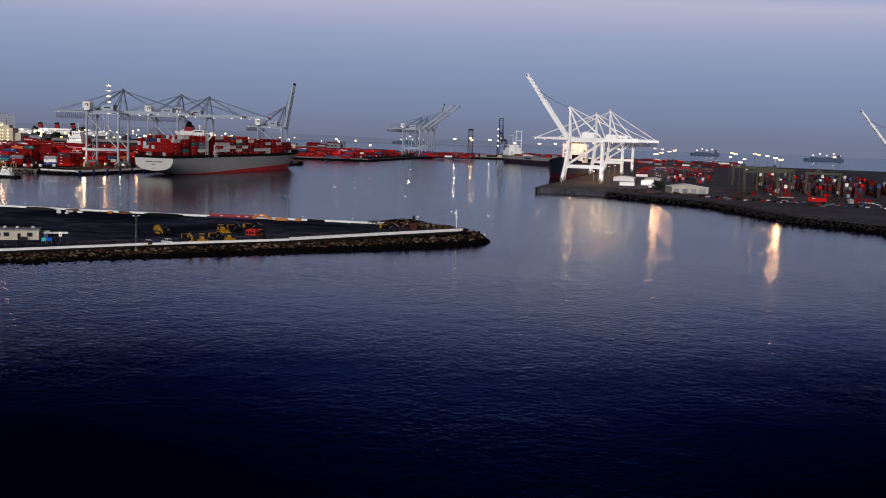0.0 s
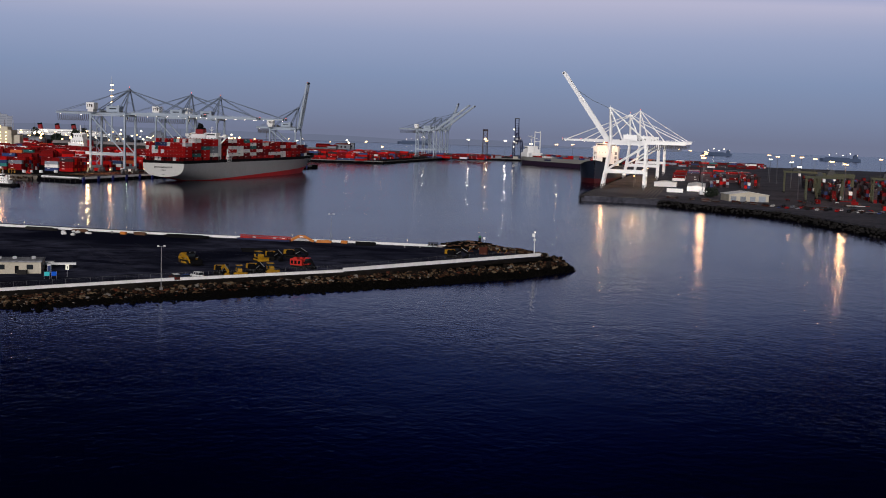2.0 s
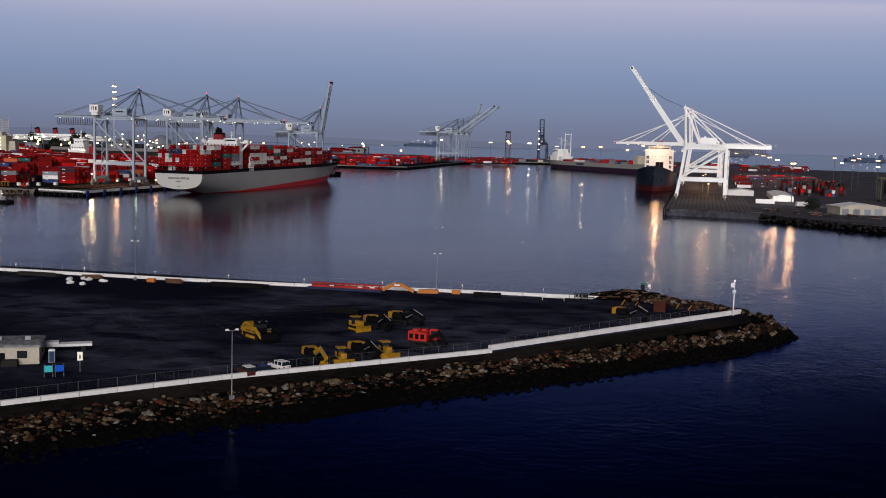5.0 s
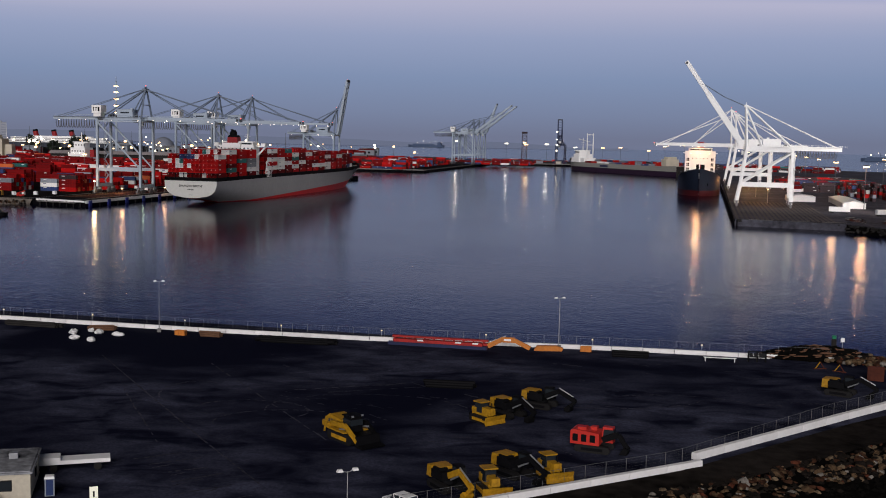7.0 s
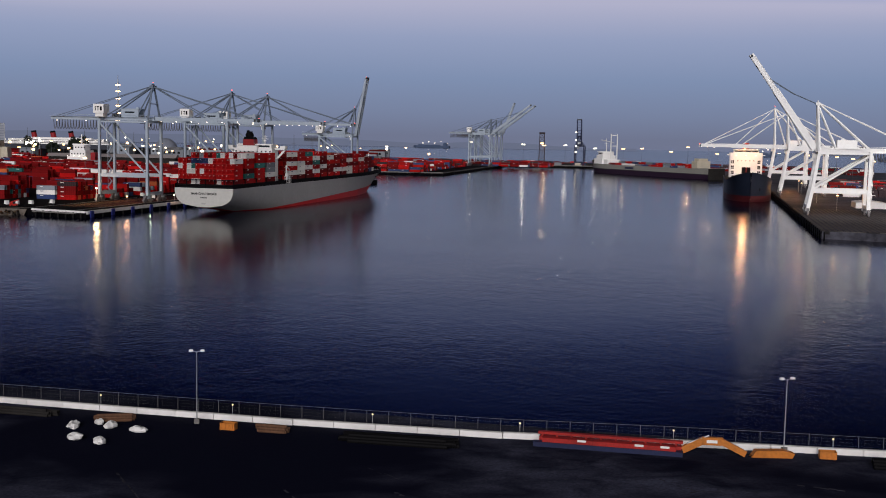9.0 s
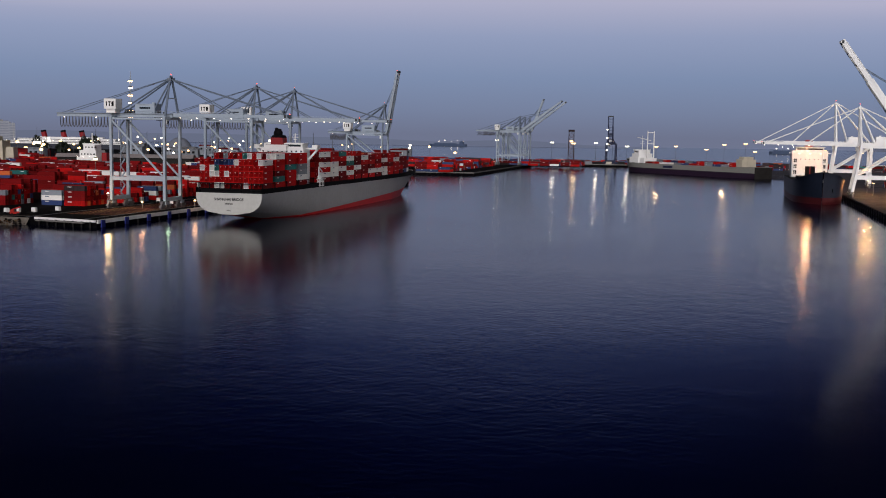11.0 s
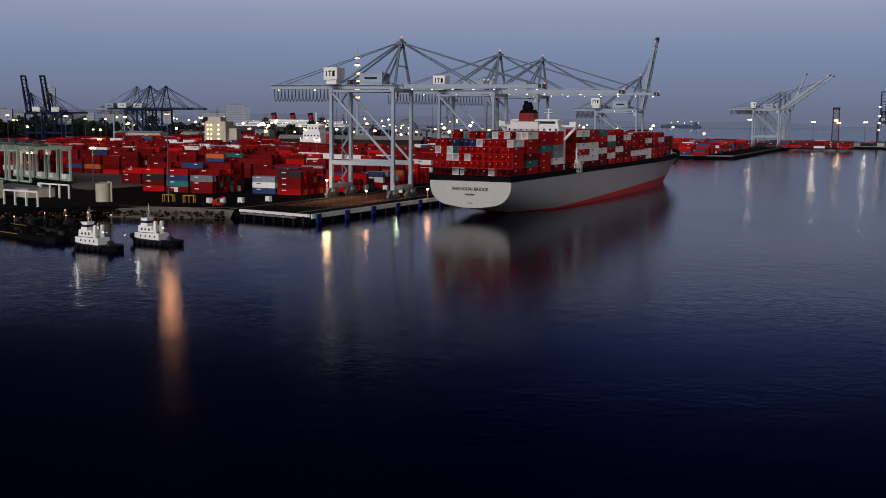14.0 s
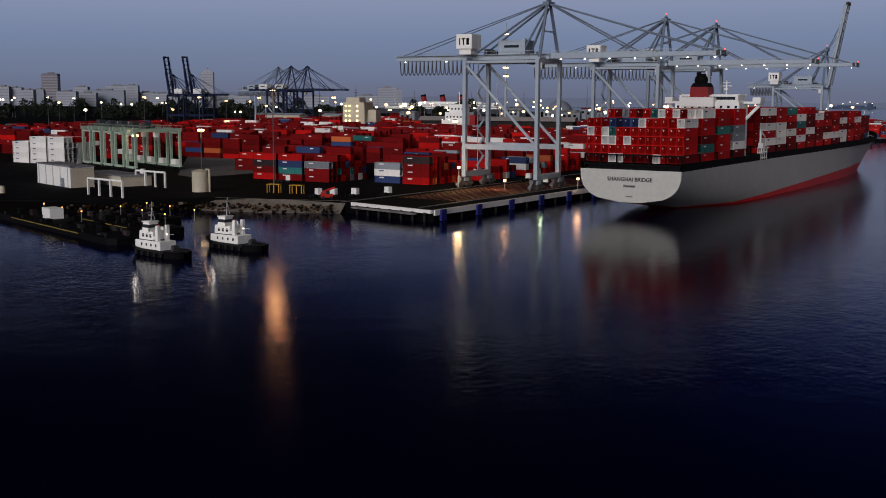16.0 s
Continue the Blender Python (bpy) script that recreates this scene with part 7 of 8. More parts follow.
# ---- the west yard ----
def west_yard():
    rng = random.Random(61)
    w = {"red": 12, "maroon": 78, "white": 4, "teal": 1, "blue": 2, "grey": 1, "orange": 1}
    c, s = math.cos(radians(-HEAD)), math.sin(radians(-HEAD))

    def stack(x, y, tiers, rz, near, weights=None):
        for k in range(tiers):
            col = MARKED.get((round(x), round(y), k)) or pick(rng, weights or w)
            m = pose(x + rng.uniform(-0.05, 0.05), y, G + k * 2.61, rz=rz)
            if near:
                put_container(m, col, "stacked in the yard", "containers stacked in the west yard")
            else:
                pile.box(m, col)

    MARKED = {(-463, 948, 2): "brown", (-450, 946, 2): "blue", (-450, 946, 1): "teal", (-437, 944, 2): "grey", (-410, 952, 0): "blue", (-410, 952, 1): "white", (-397, 950, 3): "brown"}
    pile = Pile()
    # near blocks, stacked four and five high
    for bx, by, nx, ny, tiers in ((-463, 948, 3, 9, (3, 5)), (-410, 952, 2, 8, (3, 4)), (-500, 990, 2, 4, (2, 3))):
        for i in range(nx):
            for j in range(ny):
                u, v = i * 13.4, j * 2.75
                x, y = bx + u * c - v * s, by + u * s + v * c
                stack(x, y, rng.randint(*tiers), -HEAD, j < 3, {"red": 26, "maroon": 68, "white": 2, "teal": 1, "blue": 2, "grey": 1})
    # pale reefer boxes beside the green cranes
    for i in range(3):
        for j in range(6):
            u, v = i * 13.2, j * 2.75
            stack(-631 + u * c - v * s, 990 + u * s + v * c, 5 if i else 4, -HEAD, j < 3, {"white": 92, "red": 4, "maroon": 0, "teal": 0, "blue": 0, "grey": 4, "orange": 0})
    # the wide field of stacks behind
    for i in range(34):
        for j in range(88):
            u, v = -40 - i * 13.8, 60 + j * 5.9
            if (j % 6) == 5 or (i % 9) == 8:
                continue
            x, y = WEST[0] - 20 + u * c - v * s, 940 + u * s + v * c
            near_open = y < 1060 and x > -590 or math.hypot(x + 658, y - 1397) < 24 or abs(y - 1366 - 0.12 * (x + 522)) < 17 and abs(x + 522) < 70
            if near_open or rng.random() < 0.12 or y > 1330 and x > -440:
                continue
            pale = {"red": 20, "maroon": 20, "white": 50, "teal": 2, "blue": 3, "grey": 5, "orange": 0} if math.sin(x * 0.021 + 1.3) * math.sin(y * 0.027) > 0.86 else None
            stack(x, y, rng.choice((2, 3, 4, 4, 5, 5)), -HEAD, False, pale)
            if rng.random() < 0.4:
                stack(x, y + 2.7, rng.randint(1, 4), -HEAD, False, pale)
    # containers behind the quay cranes
    for i in range(3):
        for j in range(40):
            u, v = -52 - i * 13.6, 110 + j * 5.6
            x, y = WEST[0] + u * c - v * s, WEST[1] + u * s + v * c
            if rng.random() < 0.85:
                stack(x, y, rng.randint(2, 4), -HEAD, False, {"red": 50, "maroon": 22, "white": 12, "blue": 10, "teal": 3, "grey": 2, "orange": 6})
    pile.done("container_stacks_west", "red and maroon shipping containers stacked across the west yard")

    # green yard cranes parked side by side
    for x, y in ((-582.9, 996.2), (-571.4, 990.1), (-560.0, 984.0), (-548.6, 977.9), (-537.1, 971.8)):
        rail_mounted(x, y, 62, CRANEGREEN, 21, 17.5, 9.0, "yard cranes parked together", "pale green rubber-tyred yard crane parked with others")
    # light on the grey yard floor, put in as a paler slab
    solo("apron_west", Shape().prism([(-508, 950), (-493, 941), (-485, 978), (-552, 1063), (-591, 1070)], G + 0.01, G + 0.05), mat("lit_grey_yard_floor", (0.14, 0.135, 0.14), 0.9, var=0.4, scale=8, gloss=0.15), "worn grey concrete apron beside the green cranes", "pavement", kind="structure")
    # white shed, tank, pipe frames
    b = thing("white_shed", pose(-513.9, 889.4, G, rz=-26.5), "white flat-roofed quay shed with a cream end wall", "building")
    part("wall", Shape().box(0, 0, 0, 32, 9, 7.4), SHIPWHITE, b)
    part("roof", Shape().box(0, 0, 7.4, 32.6, 9.6, 0.4).box(0, 0, 7.8, 31.6, 8.6, 0.1), ROOF, b)
    part("end_cladding", Shape().box(16.03, 0, 0, 0.1, 8.6, 7.0), CREAM, b)
    part("door", Shape().box(9, -4.55, 0, 3, 0.1, 3.2), C_GREY, b)
    for k in range(5):
        part("downpipe", Shape().tube((-14 + 7 * k, -4.6, 0), (-14 + 7 * k, -4.6, 7.2), 0.12, 6), STEEL, b)
    b = thing("low_annexe", pose(-502, 903.5, G, rz=-26.5), "low pale annexe behind the white shed", "building")
    part("wall", Shape().box(0, 0, 0, 36, 12, 3.6), CREAM, b)
    part("roof", Shape().box(0, 0, 3.6, 36.6, 12.6, 0.3), ROOF, b, "patchy flat roof")
    k = thing("storage_tank", pose(-450.7, 886, G), "cream cylindrical storage tank with a side pipe", "tank")
    part("shell", Shape().tube((0, 0, 0), (0, 0, 7.2), 2.9, 24), CREAM, k, smooth=False)
    part("roof", Shape().tube((0, 0, 7.2), (0, 0, 7.8), 3.0, 24, 0.6), CREAM, k)
    part("pipe", Shape().tube((3.8, 0, 0), (3.8, 0, 8.0), 0.35, 8).tube((3.8, 0, 7.8), (2.2, 0, 7.9), 0.25, 8), CREAM, k)
    for x, y, L in ((-468, 857, 20), (-480, 896, 18)):
        f = thing("white_pipe_frame", pose(x, y, G, rz=-17), "white steel trestle frame beside the shed", "frame", "white trestle frames")
        part("rail", Shape().beam((-L / 2, 0, 5.6), (L / 2, 0, 5.6), 0.6, 0.6), SHIPWHITE, f)
        for i in range(4):
            part("post", Shape().box(-L / 2 + L * i / 3, 0, 0, 0.6, 0.6, 5.4), SHIPWHITE, f)
    # yellow loading frames by the mast
    for x, y in ((-425.6, 893.5), (-416.2, 893.0)):
        f = thing("yellow_frame", pose(x, y, G, rz=5), "yellow steel loading frame on the quay", "frame", "yellow loading frames")
        for sx in (-2.2, 0.3, 2.2):
            part("post", Shape().box(sx, -0.6, 0, 0.3, 0.3, 3.0), YELLOW, f)
        for sx in (-2.2, 2.2):
            part("post", Shape().box(sx, 1.2, 0, 0.3, 0.3, 3.0), YELLOW, f)
        part("top_rail", Shape().beam((-2.4, -0.6, 2.9), (2.4, -0.6, 2.9), 0.3).beam((-2.4, 1.2, 2.9), (2.4, 1.2, 2.9), 0.3).beam((-2.2, -0.6, 2.9), (-2.2, 1.2, 2.9), 0.3).beam((2.2, -0.6, 2.9), (2.2, 1.2, 2.9), 0.3), YELLOW, f)
    # trucks on the yard road and the quay
    for x, y, rz, cc in ((-404, 884, 60, SHIPWHITE), (-399, 886, 80, SHIPWHITE), (-393, 890, 80, SHIPWHITE), (-386, 900, 70, SHIPWHITE), (-447, 935, 30, SHIPWHITE), (-520, 940, 10, SHIPWHITE), (-352, 968, 100, SHIPWHITE), (-365, 985, 80, SHIPWHITE)):
        t = thing("yard_truck", pose(x, y, G, rz=rz), "small white yard truck parked on the quay", "truck", "yard trucks")
        part("chassis", Shape().box(-0.6, 0, 0.6, 5.4, 1.1, 0.4), BLACK, t)
        cb = part("cab", Shape().box(1.6, 0, 0.9, 1.7, 2.2, 2.0, top=0.93), cc, t)
        part("windscreen", Shape().box(2.43, 0, 1.8, 0.06, 1.8, 0.8), GLASS, cb)
        for sx in (-2.2, -1.0, 1.6):
            for sy in (-0.9, 0.9):
                wheel(t, sx, sy, 0.5, 0.35)
    t = thing("red_reach_stacker", pose(-397, 880, G, rz=40) @ Matrix.Diagonal((0.75, 0.75, 0.75, 1)), "red lifting truck on the quay", "lift truck")
    part("body", Shape().box(0, 0, 0.8, 5, 2.6, 1.4).box(-1.6, 0, 2.2, 1.8, 2.4, 0.8), REDMACH, t)
    part("cab", Shape().box(0.4, 0, 2.2, 1.6, 1.4, 1.6, top=0.9), GLASS, t)
    part("boom", Shape().beam((-2, 0, 3.2), (3.6, 0, 5.0), 0.7, 0.8), REDMACH, t)
    for sx in (-1.7, 1.7):
        for sy in (-1.2, 1.2):
            wheel(t, sx, sy, 0.7, 0.5)
    # masts with lamps
    high_mast(-427, 896, 35.5, WARM, 5600, (1.0, 0.46, 0.2), soft=2.6, group="high mast lights in the west yard", size=0.35, ring=1.0)
    for x, y, h, p in ((-540, 963, 16, 1500), (-503, 960, 19, 2500), (-452, 1117, 20.4, 4000), (-849.6, 1362, 32, 3000), (-758, 1315, 32, 3000), (-705, 1320, 32, 3000), (-580, 1215, 32.5, 3500), (-1013, 1422, 31, 0), (-640, 1180, 17, 1200),
                       (-640, 1420, 22, 0), (-800, 1480, 24, 0), (-560, 1560, 24, 0), (-700, 1640, 26, 0), (-900, 1560, 28, 0), (-480, 1700, 26, 0), (-1050, 1500, 30, 0)):
        high_mast(x, y, h, WARM if p or rng.random() < 0.6 else WHITELAMP, p, group="high mast lights in the west yard", heads=4, size=1.1, ring=1.3)
    # foot lamps of the nearest quay crane
    for x, y, h, lit, colr, p in ((-375.6, 939.9, 7.2, WHITELAMP, (1.0, 0.6, 0.27), 4600), (-347.0, 946.0, 4.7, GREENLAMP, (0.7, 1.0, 0.6), 2400), (-359.5, 945.0, 2.6, WARM, (1.0, 0.45, 0.2), 2000), (-334.0, 952.0, 3.6, WARM, (1.0, 0.5, 0.25), 600)):
        t = thing("quay_lamp", pose(x, y, G), "bright lamp on a short post at the crane foot", "lamp", "lamps at the crane feet")
        part("post", Shape().tube((0, 0, 0), (0, 0, h), 0.12, 6), STEEL, t)
        part("lamp", Shape().box(0, -0.1, h, 0.9, 0.7, 0.7), lit, t, "glowing lamp")
        la = new("quay_lamp_light", bpy.data.lights.new("quay_lamp_light", "POINT"))
        la.data.energy, la.data.color, la.data.shadow_soft_size = p, colr, 1.3
        la.location = (x + 0.9, y - 3.2, G + h + 0.3)


def tug(x, y, rz, label):
    t = thing("tugboat", pose(x, y, 0, rz=rz) @ Matrix.Diagonal((0.68, 0.66, 0.88, 1)), label, "tugboat", "tugs moored together")
    st = [(-15, 0.6, 3, -2, 0.2, -1), (-14, 3.4, 3, -2, 0.2, 0), (-10, 4.6, 4, -2.5, 0.1, 0), (0, 5.0, 5, -3, 0.05, 0), (8, 4.6, 5, -3, 0.2, 0), (12.5, 3.0, 5, -3, 0.5, 1), (15, 0.4, 5, -3, 0.8, 2)]
    sh, rings = hull(st, lambda s: 1.8 + max(0, s / 15) ** 2 * 1.4, -3, lambda s: 0.3)
    part("hull", sh, [BLACK, BLACK], t, "black hull with rubber fendering", smooth=True)
    dk = Shape()
    o = [(r[0][0], r[0][1]) for r in rings]
    for i in range(len(o) - 1):
        dk.add([(-o[i][0], o[i][1], 1.6), (o[i][0], o[i][1], 1.6), (o[i + 1][0], o[i + 1][1], 1.7), (-o[i + 1][0], o[i + 1][1], 1.7)], [(0, 1, 2, 3)])
    part("deck", dk, DARKCON, t)
    h = part("deckhouse", Shape().box(0, 2.5, 1.6, 6.6, 15, 2.3, top=0.97).box(0, 4.2, 3.9, 5.2, 8.5, 2.4, top=0.94), SHIPWHITE, t, "white deckhouse")
    w = part("wheelhouse", Shape().box(0, 5.2, 6.3, 4.2, 4.0, 2.3, top=0.86).box(0, 5.2, 8.6, 4.3, 4.3, 0.22), SHIPWHITE, t, "white wheelhouse")
    part("wheelhouse_window", Shape().box(0, 5.2, 7.1, 4.16, 3.96, 0.85, top=0.95), GLASS, w)
    part("bridge_wing", Shape().box(0, 3.4, 6.2, 6.4, 3.0, 0.18).box(3.1, 3.4, 6.38, 0.1, 3.0, 0.8).box(-3.1, 3.4, 6.38, 0.1, 3.0, 0.8), SHIPWHITE, w)
    part("deck_band", Shape().box(0, 4.2, 3.75, 6.0, 10.4, 0.3), BLACK, h)
    for s in (-1, 1):
        part("funnel", Shape().extrude([(-1.2, 3.9), (0.6, 3.9), (-0.1, 8.0), (-1.3, 8.0)], s * 1.9 - 0.55, s * 1.9 + 0.55), SHIPWHITE, t).matrix_basis = pose(0, -1.2, 0, rz=90)
        part("rubbing_strake", Shape().beam((s * 4.9, -9, 1.5), (s * 4.9, 7, 1.7), 0.5, 0.6), RUBBER, t)
        for k in range(5):
            part("tyre_fender", Shape().tube((s * 5.1, -8 + k * 3.6, 0.8), (s * 5.5, -8 + k * 3.6, 0.8), 0.6, 10), RUBBER, t)
        for k in range(4):
            part("porthole", Shape().box(s * 3.28, -2.4 + k * 2.8, 2.5, 0.14, 0.7, 0.7), GLASS, h)
        for k in range(3):
            part("house_window", Shape().box(s * 2.56, 1.6 + k * 2.2, 4.7, 0.16, 1.0, 0.9), GLASS, h)
    part("life_raft", Shape().tube((-2.2, -1.2, 4.6), (-2.2, 0.4, 4.6), 0.4, 10).tube((2.2, -1.2, 4.6), (2.2, 0.4, 4.6), 0.4, 10), SHIPWHITE, t)
    part("fire_monitor", Shape().tube((0, 1.4, 6.3), (0, 1.4, 7.6), 0.2, 8).tube((0, 1.4, 7.5), (0, 0.2, 8.0), 0.16, 8), REDMACH, t)
    part("mast", Shape().tube((0, 4.6, 8.7), (0, 4.0, 14.0), 0.22, 8, 0.12).tube((0.9, 3.6, 8.7), (0, 4.1, 12.5), 0.12, 6).tube((-0.9, 3.6, 8.7), (0, 4.1, 12.5), 0.12, 6).beam((-1.5, 4.3, 11.2), (1.5, 4.3, 11.2), 0.15).beam((-1.0, 4.1, 12.8), (1.0, 4.1, 12.8), 0.12).box(0, 4.7, 10.2, 1.8, 0.4, 0.4), STEEL, t)
    part("bow_fender", Shape().ball(0, 14.2, 2.2, 1.6, 10, 6, 0.7), RUBBER, t)
    part("towing_winch", Shape().tube((-1.2, -9, 2.4), (1.2, -9, 2.4), 0.8, 10).box(0, -9, 1.6, 3.2, 1.6, 0.5), CRANEDARK, t)
    part("railing", Shape().beam((-3.1, -4, 5.4), (-3.1, 7, 5.4), 0.08).beam((3.1, -4, 5.4), (3.1, 7, 5.4), 0.08), SHIPWHITE, t)
    part("deck_lamp", Shape().box(0, -4.4, 5.6, 0.5, 0.3, 0.3), WHITELAMP, t, "lit deck lamp")
    la = new("tug_lamp", bpy.data.lights.new("tug_lamp", "POINT"))
    la.data.energy, la.data.color, la.data.shadow_soft_size = 150, (1.0, 0.92, 0.8), 0.5
    la.location = Matrix(pose(x, y, 0, rz=rz)) @ Vector((-5.6, 2.0, 6.4))


def barges():
    rng = random.Random(19)
    for n, (x, y, rz, L) in enumerate(((-435, 803, -26.5, 80), (-424, 814, -26, 48), (-432, 830, -24, 30))):
        t = thing("work_barge", pose(x, y, 0, rz=rz), "low dark steel work barge with deck clutter", "barge", "moored work barges")
        part("hull", Shape().prism([(-L / 2, -6), (L / 2 - 2, -6), (L / 2, -4), (L / 2, 4), (L / 2 - 2, 6), (-L / 2, 6)], -1.2, 1.7), BLACK, t)
        part("edge_stripe", Shape().box(-L * 0.05, -6.08, 1.25, L * 0.62, 0.12, 0.2), WORNYELLOW, t, "worn yellow edge line")
        for i in range(26):
            part("deck_gear", Shape().box(rng.uniform(-L / 2 + 3, L / 2 - 4), rng.uniform(-4.5, 4.5), 1.7, rng.uniform(0.6, 4), rng.uniform(0.6, 2.2), rng.uniform(0.3, 1.8)), rng.choice([DARKCON, BLACK, BLACK, C_BROWN, BLACK, BLACK]), t)
        for i in range(6):
            part("bollard", Shape().tube((-L / 2 + 4 + i * (L - 8) / 5, -5.2, 1.7), (-L / 2 + 4 + i * (L - 8) / 5, -5.2, 2.5), 0.25, 8), DARKCON, t)
        if n == 0:
            d = part("deck_cabin", Shape().box(-16, 1.5, 1.7, 6, 4, 3.0), SHIPWHITE, t, "small pale deck cabin")
        for i in range(3):
            px, py = -L / 2 + 12 + i * 14, 3.5
            part("lamp_post", Shape().tube((px, py, 1.7), (px, py, 4.6), 0.08, 6), STEEL, t)
            part("lamp", Shape().ball(px, py, 4.8, 0.22), AMBER, t, "small amber lamp")
    for i in range(7):
        solo("storage_drum_stack", Shape().tube((0, 0, 0), (0, 0, 1.8), 1.0, 12).tube((0, 0, 1.8), (0, 0, 2.4), 0.8, 12), CREAM, "pale round storage tank on the shore", "tank", pose(-527 + i * 3.2, 852 + (i % 2) * 2, G), "small tanks on the shore")
    tug(-381, 772.5, 73, "white and black tugboat moored beside a barge")
    tug(-371.5, 789.5, 76, "white and black tugboat with a black bow fender")


def long_shed():
    t = thing("long_shed", pose(-522, 1366, G, rz=7), "long low grey shed roof crossing the yard", "building")
    part("wall", Shape().box(0, 0, 0, 118, 16, 15), DARKCON, t)
    part("roof", Shape().box(0, 0, 15, 121, 19, 3.0, topy=0.4), mat("grey_sheet_roof", (0.3, 0.27, 0.27), 0.8, var=0.3, scale=10), t)
    for k in range(14):
        part("doorway", Shape().box(-54 + k * 8.3, -8.04, 0, 5, 0.1, 9), BLACK, t)


def lit_tower():
    t = thing("lit_tower", pose(-658, 1397, G), "pale stepped tower covered with bright lamps", "building")
    part("body", Shape().box(0, 0, 0, 21, 17, 28, top=0.94).box(-2, 0, 28, 13, 12, 4, top=0.9), CREAM, t)
    part("annexe", Shape().box(14, 2, 0, 10, 12, 22, top=0.7), CREAM, t)
    part("spire", Shape().tube((-2, 0, 32), (-2, 0, 41), 0.4, 6, 0.15).beam((-4, 0, 36), (0, 0, 36), 0.25), RUST, t)
    for zz in (5, 9, 13, 17, 21, 25):
        for dx in (-7, -3.5, 3.5) if zz % 2 else (-7, -3.5):
            part("lamp", Shape().ball(dx, -8.7, zz, 0.75, 8, 5), glow("small_warm_lamp", (1.0, 0.78, 0.36), 5) if "small_warm_lamp" not in bpy.data.materials else bpy.data.materials["small_warm_lamp"], t, "glowing lamp")


def lamp_tower():
    """A slender tower with lamp galleries one above another, and a white stepped deckhouse near it."""
    t = thing("lamp_tower", pose(-588, 1560, G), "slender grey tower with six stacked lamp galleries", "tower")
    part("column", Shape().tube((0, 0, 0), (0, 0, 97), 1.6, 10, 0.7), CRANEGREY, t)
    for zz in (52, 60, 68, 76, 84, 91):
        part("gallery", Shape().tube((0, 0, zz + 0.9), (0, 0, zz + 1.5), 2.4, 12), CRANEDARK, t)
        for i in range(5):
            a = i * math.pi / 2.5
            part("lamp", Shape().ball(2.0 * math.cos(a), 2.0 * math.sin(a), zz, 0.75, 8, 6), TOWERLAMP, t, "glowing lamp")
    part("antenna", Shape().tube((0, 0, 97), (0, 0, 102), 0.3, 6), STEEL, t)
    d = thing("white_deckhouse", pose(-545, 1345, 0, rz=-9), "white stepped ship deckhouse with a red funnel behind the stacks", "ship")
    part("hull", Shape().prism([(-60, -11), (48, -11), (64, 0), (48, 11), (-60, 11)], G, 11), NAVY, d)
    part("house", Shape().box(0, 0, 11, 20, 18, 8).box(0, 0, 19, 16, 15, 6).box(0, 0, 25, 11, 11, 5).box(0, 0, 30, 17, 5, 0.8).tube((0, 0, 30), (0, 0, 40), 0.5, 6), SHIPWHITE, d, "white stepped house")
    part("funnel", Shape().box(13, 0, 11, 5, 6, 12, top=0.92), FUNNELRED, d, "red funnel")
    for i in range(5):
        for zz in (13.5, 21, 27):
            part("window", Shape().box(-6 + 3 * i, -9.05 if zz < 19 else (-7.55 if zz < 25 else -5.55), zz, 1.3, 0.1, 1.2), GLASS, d)
    for i in range(4):
        part("lamp", Shape().ball(-9 + 6 * i, -9.6, 19.5, 0.4), WHITELAMP, d, "glowing lamp")


def ocean_liner():
    t = thing("ocean_liner", pose(-1072, 2556, 0, rz=8), "white and black ocean liner with three red funnels", "ship")
    part("hull", Shape().prism([(-155, -10), (120, -14), (155, 0), (120, 14), (-155, 10), (-160, 0)], -1, 13), NAVY, t)
    part("superstructure", Shape().box(-10, 0, 13, 230, 26, 6).box(-5, 0, 19, 190, 23, 4.5).box(0, 0, 23.5, 130, 18, 3), SHIPWHITE, t)
    for x in (-50, -12, 24):
        f = part("funnel", Shape().tube((x, 0, 26), (x - 2, 0, 36), 5.4, 16, 5.1), FUNNELRED, t, "red funnel with a black top")
        part("funnel_top", Shape().tube((x - 2, 0, 36), (x - 2.6, 0, 39.5), 5.2, 16), BLACK, f)
    # window rows and the shade along each deck, painted as one dark strip
    for zz, L in ((15.2, 228), (18.0, 228), (21.2, 188)):
        part("deck_shadow_line", Shape().box(-8, -13.06 if zz < 19 else -11.56, zz, L, 0.1, 0.9), GLASS, t, "row of dark deck windows")
    part("foremast", Shape().tube((95, 0, 13), (92, 0, 62), 0.8, 6, 0.4), STEEL, t)
    part("aftermast", Shape().tube((-110, 0, 13), (-112, 0, 55), 0.8, 6, 0.4), STEEL, t)
    for i in range(16):
        part("lamp", Shape().ball(-120 + i * 15, -13.6, 19 + (i % 3) * 2.2, 0.55), WHITELAMP, t, "glowing lamp")
    d = thing("white_dome", pose(-770, 2300, G), "large pale dome beyond the yard", "building")
    # sky-like grey that puts the distance haze into the dome's colour
    dome_haze = mat("hazed_dome_sheet", (0.2, 0.22, 0.27), 0.8, var=0.2, scale=12, gloss=0.1)
    sh = Shape().ball(0, 0, 0, 23, 32, 16, 1.2)
    part("shell", sh, dome_haze, d, smooth=True)


